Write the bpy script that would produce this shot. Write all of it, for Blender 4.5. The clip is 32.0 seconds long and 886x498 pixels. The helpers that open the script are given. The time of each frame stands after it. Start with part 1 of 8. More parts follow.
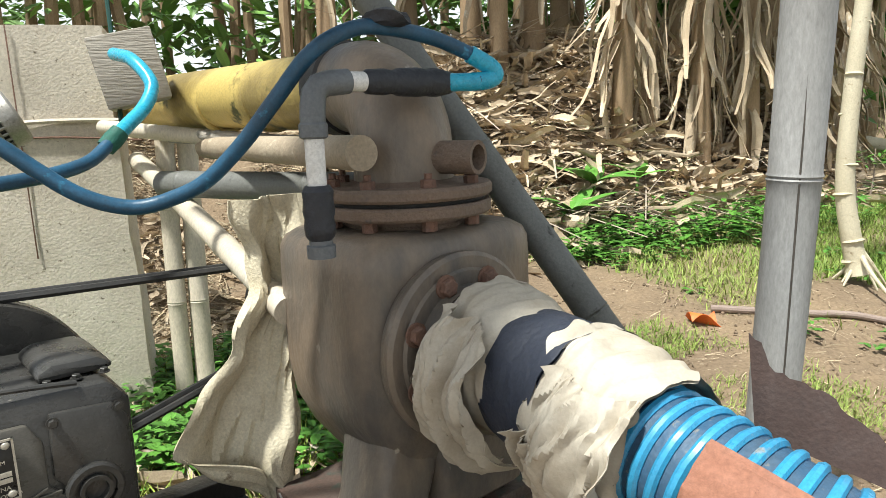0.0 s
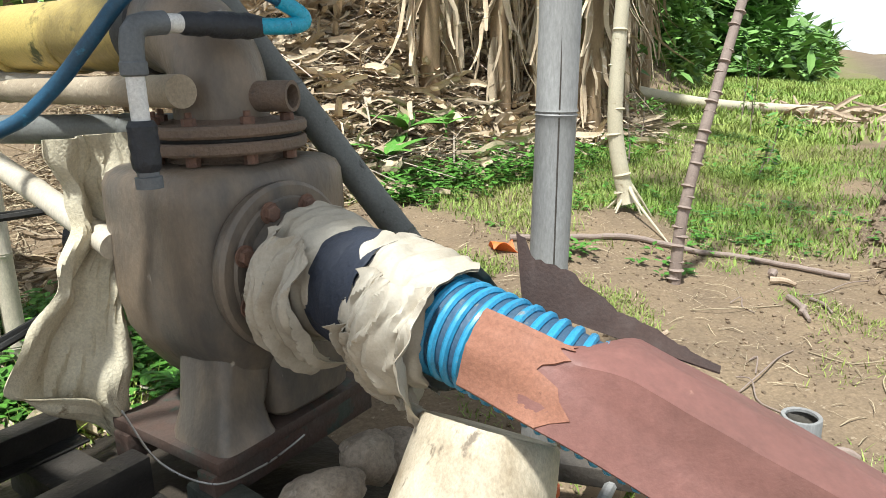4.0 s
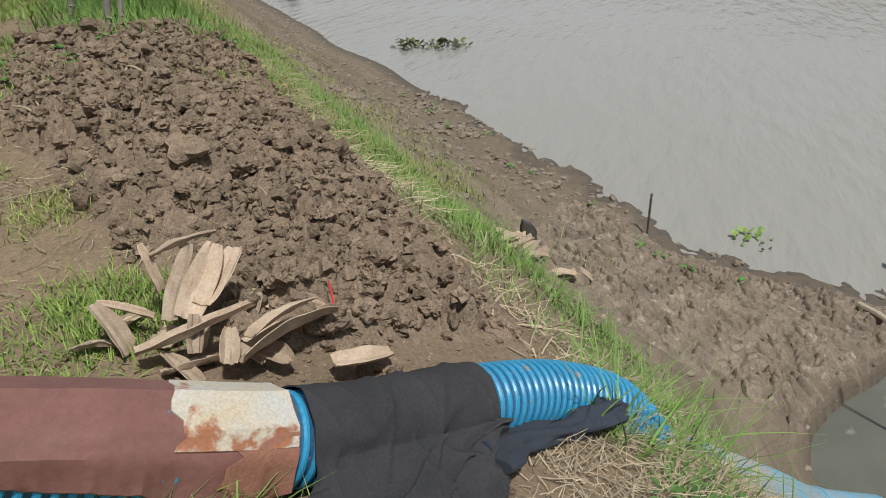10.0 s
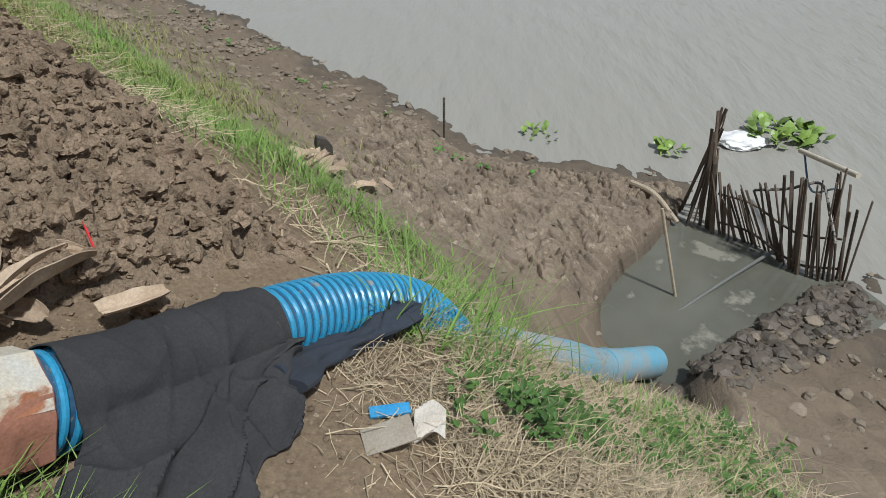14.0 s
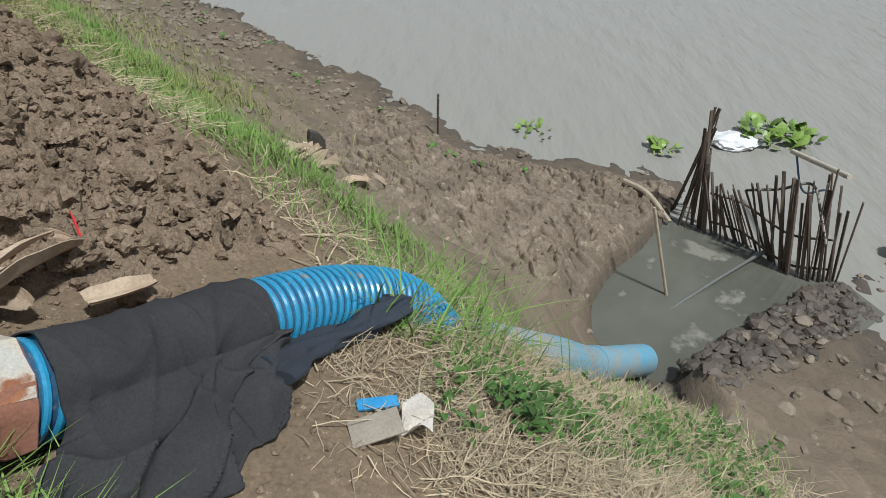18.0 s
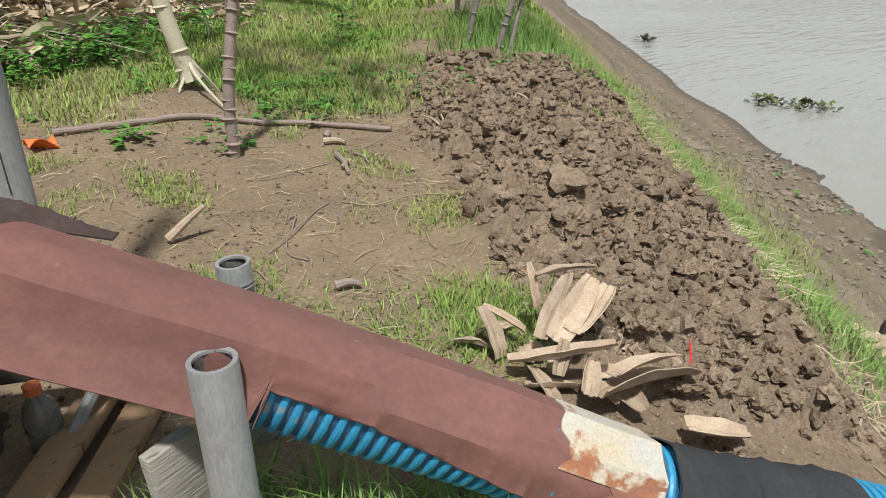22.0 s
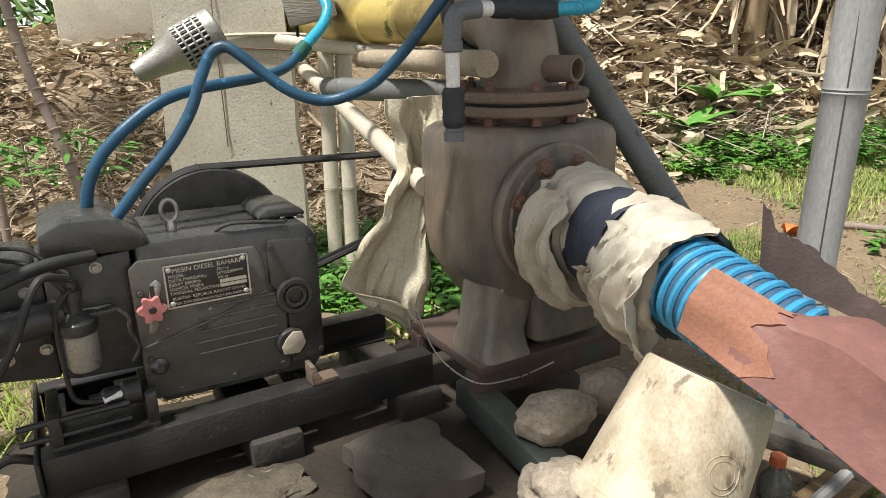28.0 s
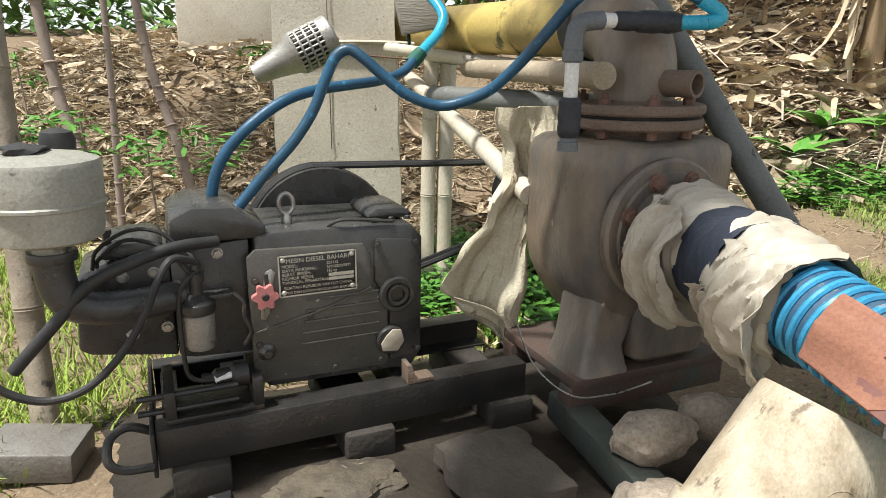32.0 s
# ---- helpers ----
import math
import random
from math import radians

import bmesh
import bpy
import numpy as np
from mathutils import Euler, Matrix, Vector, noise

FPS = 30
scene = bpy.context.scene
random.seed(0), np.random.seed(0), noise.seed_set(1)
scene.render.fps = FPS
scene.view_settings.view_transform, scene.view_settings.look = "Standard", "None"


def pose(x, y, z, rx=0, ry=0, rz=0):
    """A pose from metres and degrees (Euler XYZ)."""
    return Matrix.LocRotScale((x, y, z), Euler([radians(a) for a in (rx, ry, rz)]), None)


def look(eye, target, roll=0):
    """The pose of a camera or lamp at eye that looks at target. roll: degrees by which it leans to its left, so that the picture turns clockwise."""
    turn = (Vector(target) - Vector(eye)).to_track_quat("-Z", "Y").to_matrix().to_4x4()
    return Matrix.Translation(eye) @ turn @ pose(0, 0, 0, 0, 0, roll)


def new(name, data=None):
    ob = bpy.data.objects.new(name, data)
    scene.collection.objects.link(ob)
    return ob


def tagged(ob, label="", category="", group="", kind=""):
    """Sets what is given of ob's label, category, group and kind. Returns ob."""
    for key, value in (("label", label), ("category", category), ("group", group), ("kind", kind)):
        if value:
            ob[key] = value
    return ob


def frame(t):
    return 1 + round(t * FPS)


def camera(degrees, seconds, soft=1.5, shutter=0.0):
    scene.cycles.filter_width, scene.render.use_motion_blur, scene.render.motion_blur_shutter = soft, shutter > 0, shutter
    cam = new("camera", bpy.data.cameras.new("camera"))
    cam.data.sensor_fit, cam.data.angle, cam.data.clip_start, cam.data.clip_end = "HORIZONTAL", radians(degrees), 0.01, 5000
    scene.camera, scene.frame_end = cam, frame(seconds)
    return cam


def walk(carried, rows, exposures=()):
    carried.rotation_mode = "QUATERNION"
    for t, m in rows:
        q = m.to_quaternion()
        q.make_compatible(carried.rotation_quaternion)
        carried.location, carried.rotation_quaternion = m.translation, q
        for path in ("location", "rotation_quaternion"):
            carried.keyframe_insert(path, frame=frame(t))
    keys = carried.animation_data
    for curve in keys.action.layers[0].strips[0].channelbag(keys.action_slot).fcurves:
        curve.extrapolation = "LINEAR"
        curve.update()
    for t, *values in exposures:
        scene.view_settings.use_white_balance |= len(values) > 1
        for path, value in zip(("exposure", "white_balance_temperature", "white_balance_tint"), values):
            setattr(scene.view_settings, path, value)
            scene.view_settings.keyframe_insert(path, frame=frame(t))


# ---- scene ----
# ---- camera and its walk ----
cam = camera(66.1, 32.0, soft=0.8)
PATH = [
    (0, (0.017, 0.002, 1.258), (0.002, 1.968, 0.892), -2.0),
    (0.5, (-0.048, -0.138, 1.266), (0.093, 1.823, 0.901), -3.1),
    (1, (-0.077, -0.208, 1.249), (0.148, 1.743, 0.869), -2.6),
    (1.5, (-0.061, -0.205, 1.259), (0.177, 1.741, 0.862), -1.0),
    (2, (-0.041, -0.212, 1.245), (0.293, 1.707, 0.795), -1.5),
    (2.5, (-0.038, -0.231, 1.234), (0.339, 1.682, 0.793), -1.8),
    (4.5, (0.031, -0.241, 1.238), (0.61, 1.585, 0.664), -0.9),
    (5, (0.069, -0.245, 1.227), (0.767, 1.517, 0.59), -0.3),
    (5.5, (0.107, -0.264, 1.213), (0.924, 1.427, 0.525), -0.9),
    (6, (0.142, -0.298, 1.196), (1.052, 1.314, 0.438), -1.1),
    (6.5, (0.222, -0.316, 1.184), (1.272, 1.182, 0.376), -1.3),
    (7, (0.316, -0.358, 1.187), (1.528, 1.0, 0.358), -1.0),
    (7.5, (0.377, -0.443, 1.204), (1.748, 0.779, 0.41), -1.6),
    (8, (0.439, -0.525, 1.203), (1.866, 0.632, 0.412), -1.7),
    (8.5, (0.497, -0.628, 1.209), (2.006, 0.441, 0.448), -0.4),
    (9, (0.544, -0.691, 1.19), (2.137, 0.237, 0.415), -1.9),
    (9.5, (0.571, -0.726, 1.174), (2.204, 0.058, 0.324), -2.4),
    (10, (0.626, -0.766, 1.14), (2.27, -0.179, 0.164), -2.7),
    (10.5, (0.666, -0.795, 1.112), (2.321, -0.385, 0.066), -3.2),
    (11, (0.667, -0.828, 1.117), (2.322, -0.555, 0.027), -2.8),
    (11.5, (0.678, -0.847, 1.11), (2.328, -0.642, -0.001), -2.5),
    (12, (0.678, -0.868, 1.093), (2.304, -0.74, -0.064), -1.9),
    (12.5, (0.686, -0.875, 1.094), (2.308, -0.789, -0.072), -1.7),
    (13, (0.683, -0.873, 1.09), (2.298, -0.804, -0.088), -1.3),
    (13.5, (0.682, -0.873, 1.09), (2.292, -0.806, -0.094), -0.6),
    (14, (0.685, -0.871, 1.091), (2.291, -0.82, -0.1), -0.3),
    (14.5, (0.692, -0.873, 1.094), (2.3, -0.834, -0.095), -0.4),
    (16.5, (0.686, -0.875, 1.084), (2.301, -0.831, -0.095), 0.5),
    (17, (0.677, -0.877, 1.086), (2.293, -0.834, -0.092), 0.1),
    (17.5, (0.685, -0.88, 1.083), (2.289, -0.861, -0.111), 0.7),
    (18, (0.684, -0.88, 1.075), (2.287, -0.849, -0.121), 0.8),
    (18.5, (0.677, -0.861, 1.079), (2.288, -0.75, -0.101), 0.1),
    (19, (0.655, -0.807, 1.073), (2.269, -0.518, -0.072), -0.2),
    (19.5, (0.635, -0.734, 1.096), (2.224, -0.255, -0.02), -0.1),
    (20, (0.599, -0.672, 1.123), (2.126, 0.068, 0.065), -1.0),
    (20.5, (0.568, -0.632, 1.137), (2.027, 0.281, 0.119), -1.7),
    (21, (0.532, -0.61, 1.159), (1.932, 0.431, 0.181), -1.5),
    (21.5, (0.493, -0.579, 1.176), (1.823, 0.589, 0.244), -0.7),
    (22, (0.45, -0.556, 1.203), (1.692, 0.753, 0.341), -1.4),
    (22.5, (0.399, -0.54, 1.216), (1.507, 0.914, 0.403), -2.5),
    (23, (0.363, -0.554, 1.221), (1.353, 1.001, 0.445), -2.2),
    (23.5, (0.33, -0.552, 1.225), (1.196, 1.096, 0.496), -2.1),
    (24, (0.295, -0.557, 1.243), (1.035, 1.173, 0.565), -1.8),
    (24.5, (0.258, -0.557, 1.242), (0.878, 1.217, 0.557), -1.5),
    (25, (0.226, -0.539, 1.246), (0.737, 1.283, 0.598), -1.2),
    (25.5, (0.199, -0.517, 1.248), (0.577, 1.348, 0.631), -0.4),
    (26, (0.168, -0.523, 1.251), (0.386, 1.369, 0.639), -0.2),
    (26.5, (0.145, -0.514, 1.247), (0.217, 1.394, 0.649), -0.7),
    (28.5, (0.077, -0.534, 1.271), (-0.402, 1.316, 0.681), -1.9),
    (29, (0.055, -0.547, 1.271), (-0.508, 1.279, 0.681), -2.2),
    (29.5, (0.004, -0.585, 1.249), (-0.628, 1.228, 0.689), -1.2),
    (30, (0.001, -0.609, 1.249), (-0.656, 1.196, 0.691), -1.1),
    (30.5, (-0.008, -0.593, 1.248), (-0.659, 1.209, 0.674), -0.2),
    (31, (-0.007, -0.588, 1.241), (-0.624, 1.231, 0.682), 0.9),
    (31.5, (0.013, -0.589, 1.248), (-0.601, 1.232, 0.694), 0.4),
    (32, (0.01, -0.571, 1.248), (-0.573, 1.263, 0.703), 0.5),
]
walk(cam, [(t, look(eye, target, roll)) for t, eye, target, roll in PATH],
     exposures=[(0.0, 0.62, 6350, 6), (2.5, 0.64, 6250, 6), (5.0, 0.40, 6100, 6), (6.0, 0.16, 6100, 6), (8.0, -0.1, 6150, 7), (10.0, -0.40, 6150, 9), (13.0, -0.44, 6000, 8), (19.0, -0.42, 5900, 7), (21.0, -0.15, 6050, 7), (23.0, 0.0, 6350, 8), (24.5, 0.08, 6600, 9), (26.0, 0.2, 6600, 9), (29.0, 0.5, 6400, 8), (32.0, 0.52, 6350, 8)])

# ---- world and sun ----
SUN_DIR = Vector((-0.26, -0.30, 0.92)).normalized()      # towards the sun
world = bpy.data.worlds.new("sky")
scene.world = world
world.use_nodes = True
wn = world.node_tree.nodes
sky = wn.new("ShaderNodeTexSky")
sky.sky_type = 'NISHITA'
sky.sun_disc = False
sky.sun_elevation = math.asin(SUN_DIR.z)
sky.sun_rotation = math.atan2(SUN_DIR.x, SUN_DIR.y)
sky.dust_density = 3.0
wn["Background"].inputs["Strength"].default_value = 0.09
haze = wn.new("ShaderNodeHueSaturation")
haze.inputs["Saturation"].default_value = 0.45
world.node_tree.links.new(sky.outputs[0], haze.inputs["Color"])
# thin bright cloud, whiter and brighter low over the horizon
tcw, sep = wn.new("ShaderNodeTexCoord"), wn.new("ShaderNodeSeparateXYZ")
cloud, veil = wn.new("ShaderNodeValToRGB"), wn.new("ShaderNodeMix")
cloud.color_ramp.elements[0].position, cloud.color_ramp.elements[0].color = 0.0, (13.0, 13.2, 13.4, 1)
cloud.color_ramp.elements[1].position, cloud.color_ramp.elements[1].color = 0.65, (4.2, 4.5, 4.9, 1)
veil.data_type = 'RGBA'
wl = world.node_tree.links
wl.new(tcw.outputs["Generated"], sep.inputs[0])
wl.new(sep.outputs["Z"], cloud.inputs[0])
vs_in = {i.name: i for i in veil.inputs if i.enabled}
vs_in["Factor"].default_value = 0.6
wl.new(haze.outputs[0], vs_in["A"])
wl.new(cloud.outputs[0], vs_in["B"])
wl.new([o for o in veil.outputs if o.enabled][0], wn["Background"].inputs["Color"])
sun_data = bpy.data.lights.new("sun", 'SUN')
sun_data.energy = 4.8
sun_data.angle = radians(4.0)
sun_data.color = (1.0, 0.96, 0.89)
sun_ob = new("sun", sun_data)
sun_ob.matrix_world = look(SUN_DIR * 30, (0, 0, 0))

# ---- helpers ----
rng = random.Random(7)
UP = Vector((0, 0, 1))
MACH = pose(0, 0, 0, 0, 0, 41)          # the frame of engine and pump: x along the engine, y away from its face


def V(*c):
    return Vector(c)


def thing(name, at, label, category, group="", kind="", rz=0.0):
    ob = new(name)
    ob.empty_display_size = 0.05
    ob.matrix_basis = Matrix.Translation(at) @ Matrix.Rotation(radians(rz), 4, 'Z')
    return tagged(ob, label, category, group, kind)


def mesh_of(name, bm, material, smooth=True):
    me = bpy.data.meshes.new(name)
    bm.normal_update()
    if smooth:
        for fa in bm.faces:
            fa.smooth = True
        for e in bm.edges:
            if len(e.link_faces) == 2 and e.calc_face_angle(0) > 0.6:
                e.smooth = False
    bm.to_mesh(me)
    bm.free()
    me.materials.append(material)
    return me


def part(name, bm, material, parent, label="", smooth=True):
    ob = new(name, mesh_of(name, bm, material, smooth))
    ob.parent = parent
    if parent is not None and parent.type == 'EMPTY':
        ob.matrix_parent_inverse = parent.matrix_basis.inverted()
    if label:
        ob["label"] = label
    return ob


def solo(name, bm, material, label, category, group="", kind="", smooth=True):
    """A thing of one mesh, with its origin set at the middle of its foot."""
    lo = Vector((min(v.co.x for v in bm.verts), min(v.co.y for v in bm.verts), min(v.co.z for v in bm.verts)))
    hi = Vector((max(v.co.x for v in bm.verts), max(v.co.y for v in bm.verts), lo.z))
    at = (lo + hi) / 2
    bmesh.ops.translate(bm, verts=bm.verts, vec=-at)
    ob = new(name, mesh_of(name, bm, material, smooth))
    ob.matrix_basis = Matrix.Translation(at)
    return tagged(ob, label, category, group, kind)


def box(bm, x0, x1, y0, y1, z0, z1, bevel=0.0, m=None, seg=2):
    g = bmesh.ops.create_cube(bm, size=1.0)
    vs = g["verts"]
    for v in vs:
        v.co = Vector((x0 + (v.co.x + .5) * (x1 - x0), y0 + (v.co.y + .5) * (y1 - y0), z0 + (v.co.z + .5) * (z1 - z0)))
    if bevel:
        es = list({e for v in vs for e in v.link_edges})
        r = bmesh.ops.bevel(bm, geom=es, offset=bevel, segments=seg, affect='EDGES', profile=0.5)
        vs = list({v for fa in r["faces"] for v in fa.verts} | {v for v in vs if v.is_valid})
    if m is not None:
        bmesh.ops.transform(bm, matrix=m, verts=vs)
    return bm


def rings(bm, loops, cap0=True, cap1=True, closed=True):
    """Skin a list of equal loops of points."""
    rows = [[bm.verts.new(p) for p in lp] for lp in loops]
    n = len(rows[0])
    for a, b in zip(rows, rows[1:]):
        for i in range(n if closed else n - 1):
            j = (i + 1) % n
            bm.faces.new((a[i], a[j], b[j], b[i]))
    if cap0:
        bm.faces.new(rows[0][::-1])
    if cap1:
        bm.faces.new(rows[-1])
    return rows


def smooth_path(pts, n):
    """n points along a Catmull-Rom curve through pts."""
    p = [Vector(q) for q in pts]
    p = [p[0] * 2 - p[1]] + p + [p[-1] * 2 - p[-2]]
    out = []
    k = len(p) - 3
    for i in range(n):
        s = i / (n - 1) * k
        j = min(int(s), k - 1)
        t = s - j
        a, b, c, d = p[j], p[j + 1], p[j + 2], p[j + 3]
        out.append(0.5 * ((2 * b) + (c - a) * t + (2 * a - 5 * b + 4 * c - d) * t * t + (3 * b - a - 3 * c + d) * t ** 3))
    return out


def tube(bm, pts, r, seg=12, caps=True, squash=None):
    """A tube along pts; r is a number or a function of (0..1)."""
    pts = [Vector(p) for p in pts]
    n = len(pts)
    prev = None
    loops = []
    for i, p in enumerate(pts):
        d = (pts[min(i + 1, n - 1)] - pts[max(i - 1, 0)]).normalized()
        if prev is None:
            ref = UP if abs(d.z) < 0.9 else Vector((1, 0, 0))
            a = d.cross(ref).normalized()
        else:
            a = (prev - d * prev.dot(d)).normalized()
        prev = a
        b = d.cross(a)
        rr = r(i / (n - 1)) if callable(r) else r
        loops.append([p + (a * math.cos(q) + b * math.sin(q)) * rr for q in (2 * math.pi * k / seg for k in range(seg))])
    rings(bm, loops, caps, caps)
    return bm


def lathe(bm, prof, at, axis=(0, 0, 1), seg=32, cap0=True, cap1=True):
    """Turn a profile of (radius, height) about an axis."""
    q = Vector((0, 0, 1)).rotation_difference(Vector(axis).normalized()).to_matrix()
    at = Vector(at)
    loops = [[at + q @ Vector((r * math.cos(2 * math.pi * k / seg), r * math.sin(2 * math.pi * k / seg), h)) for k in range(seg)] for r, h in prof]
    rings(bm, loops, cap0, cap1)
    return bm


def hollow(bm, r0, r1, wall, at, axis, length, seg=24):
    """An open pipe with thickness."""
    lathe(bm, [(r0 - wall, 0.002), (r0, 0), (r1, length), (r1 - wall, length), (r0 - wall, 0.002)], at, axis, seg, False, False)
    return bm


def sheet(bm, fn, nu, nv, thick=0.004):
    """A two-sided sheet over fn(u, v)."""
    g = [[Vector(fn(i / nu, j / nv)) for j in range(nv + 1)] for i in range(nu + 1)]
    nor = []
    for i in range(nu + 1):
        row = []
        for j in range(nv + 1):
            du = g[min(i + 1, nu)][j] - g[max(i - 1, 0)][j]
            dv = g[i][min(j + 1, nv)] - g[i][max(j - 1, 0)]
            w = du.cross(dv)
            row.append(w.normalized() if w.length > 1e-9 else UP.copy())
        nor.append(row)
    top = [[bm.verts.new(g[i][j]) for j in range(nv + 1)] for i in range(nu + 1)]
    bot = [[bm.verts.new(g[i][j] - nor[i][j] * thick) for j in range(nv + 1)] for i in range(nu + 1)]
    for i in range(nu):
        for j in range(nv):
            bm.faces.new((top[i][j], top[i + 1][j], top[i + 1][j + 1], top[i][j + 1]))
            bm.faces.new((bot[i][j], bot[i][j + 1], bot[i + 1][j + 1], bot[i + 1][j]))
    for j in range(nv):
        bm.faces.new((top[0][j], top[0][j + 1], bot[0][j + 1], bot[0][j]))
        bm.faces.new((top[nu][j + 1], top[nu][j], bot[nu][j], bot[nu][j + 1]))
    for i in range(nu):
        bm.faces.new((top[i + 1][0], top[i][0], bot[i][0], bot[i + 1][0]))
        bm.faces.new((top[i][nv], top[i + 1][nv], bot[i + 1][nv], bot[i][nv]))
    return bm


def prism(bm, poly, y0, y1, m=None, bevel=0.0):
    """Extrude a polygon of (x, z) from y0 to y1."""
    a = [bm.verts.new((x, y0, z)) for x, z in poly]
    b = [bm.verts.new((x, y1, z)) for x, z in poly]
    n = len(poly)
    fs = [bm.faces.new(a), bm.faces.new(b[::-1])]
    for i in range(n):
        fs.append(bm.faces.new((a[(i + 1) % n], a[i], b[i], b[(i + 1) % n])))
    vs = a + b
    bmesh.ops.recalc_face_normals(bm, faces=fs)
    if bevel:
        r = bmesh.ops.bevel(bm, geom=list({e for f in fs for e in f.edges}), offset=bevel, segments=2, affect='EDGES', profile=0.5)
        vs = list({v for fa in r["faces"] for v in fa.verts} | {v for v in vs if v.is_valid})
    if m is not None:
        bmesh.ops.transform(bm, matrix=m, verts=vs)
    return bm


def lump(bm, at, rad, sub=2, rough=0.3, scale=1.5, seed=0.0, m=None, crumb=0.0):
    """A rough stone or clod."""
    g = bmesh.ops.create_icosphere(bm, subdivisions=sub, radius=1.0)
    for v in g["verts"]:
        q = v.co.copy()
        k = 1 + rough * noise.noise(q * scale + Vector((seed, seed * 1.7, 0))) + rough * .5 * noise.noise(q * scale * 2.7 + Vector((0, seed, 9))) + rough * crumb * (0.3 - abs(noise.noise(q * scale * 4.1 + Vector((seed, 4, 0)))) - 0.6 * abs(noise.noise(q * scale * 9 + Vector((seed, 0, 4)))))
        v.co = Vector((q.x * rad[0] * k, q.y * rad[1] * k, q.z * rad[2] * k))
        if m is not None:
            v.co = m @ v.co
        v.co += Vector(at)
    return bm


def B():
    return bmesh.new()


def moved(bm, m):
    bmesh.ops.transform(bm, matrix=m, verts=bm.verts)
    return bm


def sstep(a, b, x):
    t = min(1.0, max(0.0, (x - a) / (b - a)))
    return t * t * (3 - 2 * t)


def lerp_tab(tab, x):
    if x <= tab[0][0]:
        return tab[0][1]
    for (a, p), (b, q) in zip(tab, tab[1:]):
        if x <= b:
            t = (x - a) / (b - a)
            return p + (q - p) * t * t * (3 - 2 * t)
    return tab[-1][1]

def line_tab(tab, x):
    """As lerp_tab, with straight runs between the knots."""
    for (a, p), (b, q) in zip(tab, tab[1:]):
        if x <= b:
            return p + (q - p) * (max(x, a) - a) / (b - a)
    return tab[-1][1]


# ---- materials ----


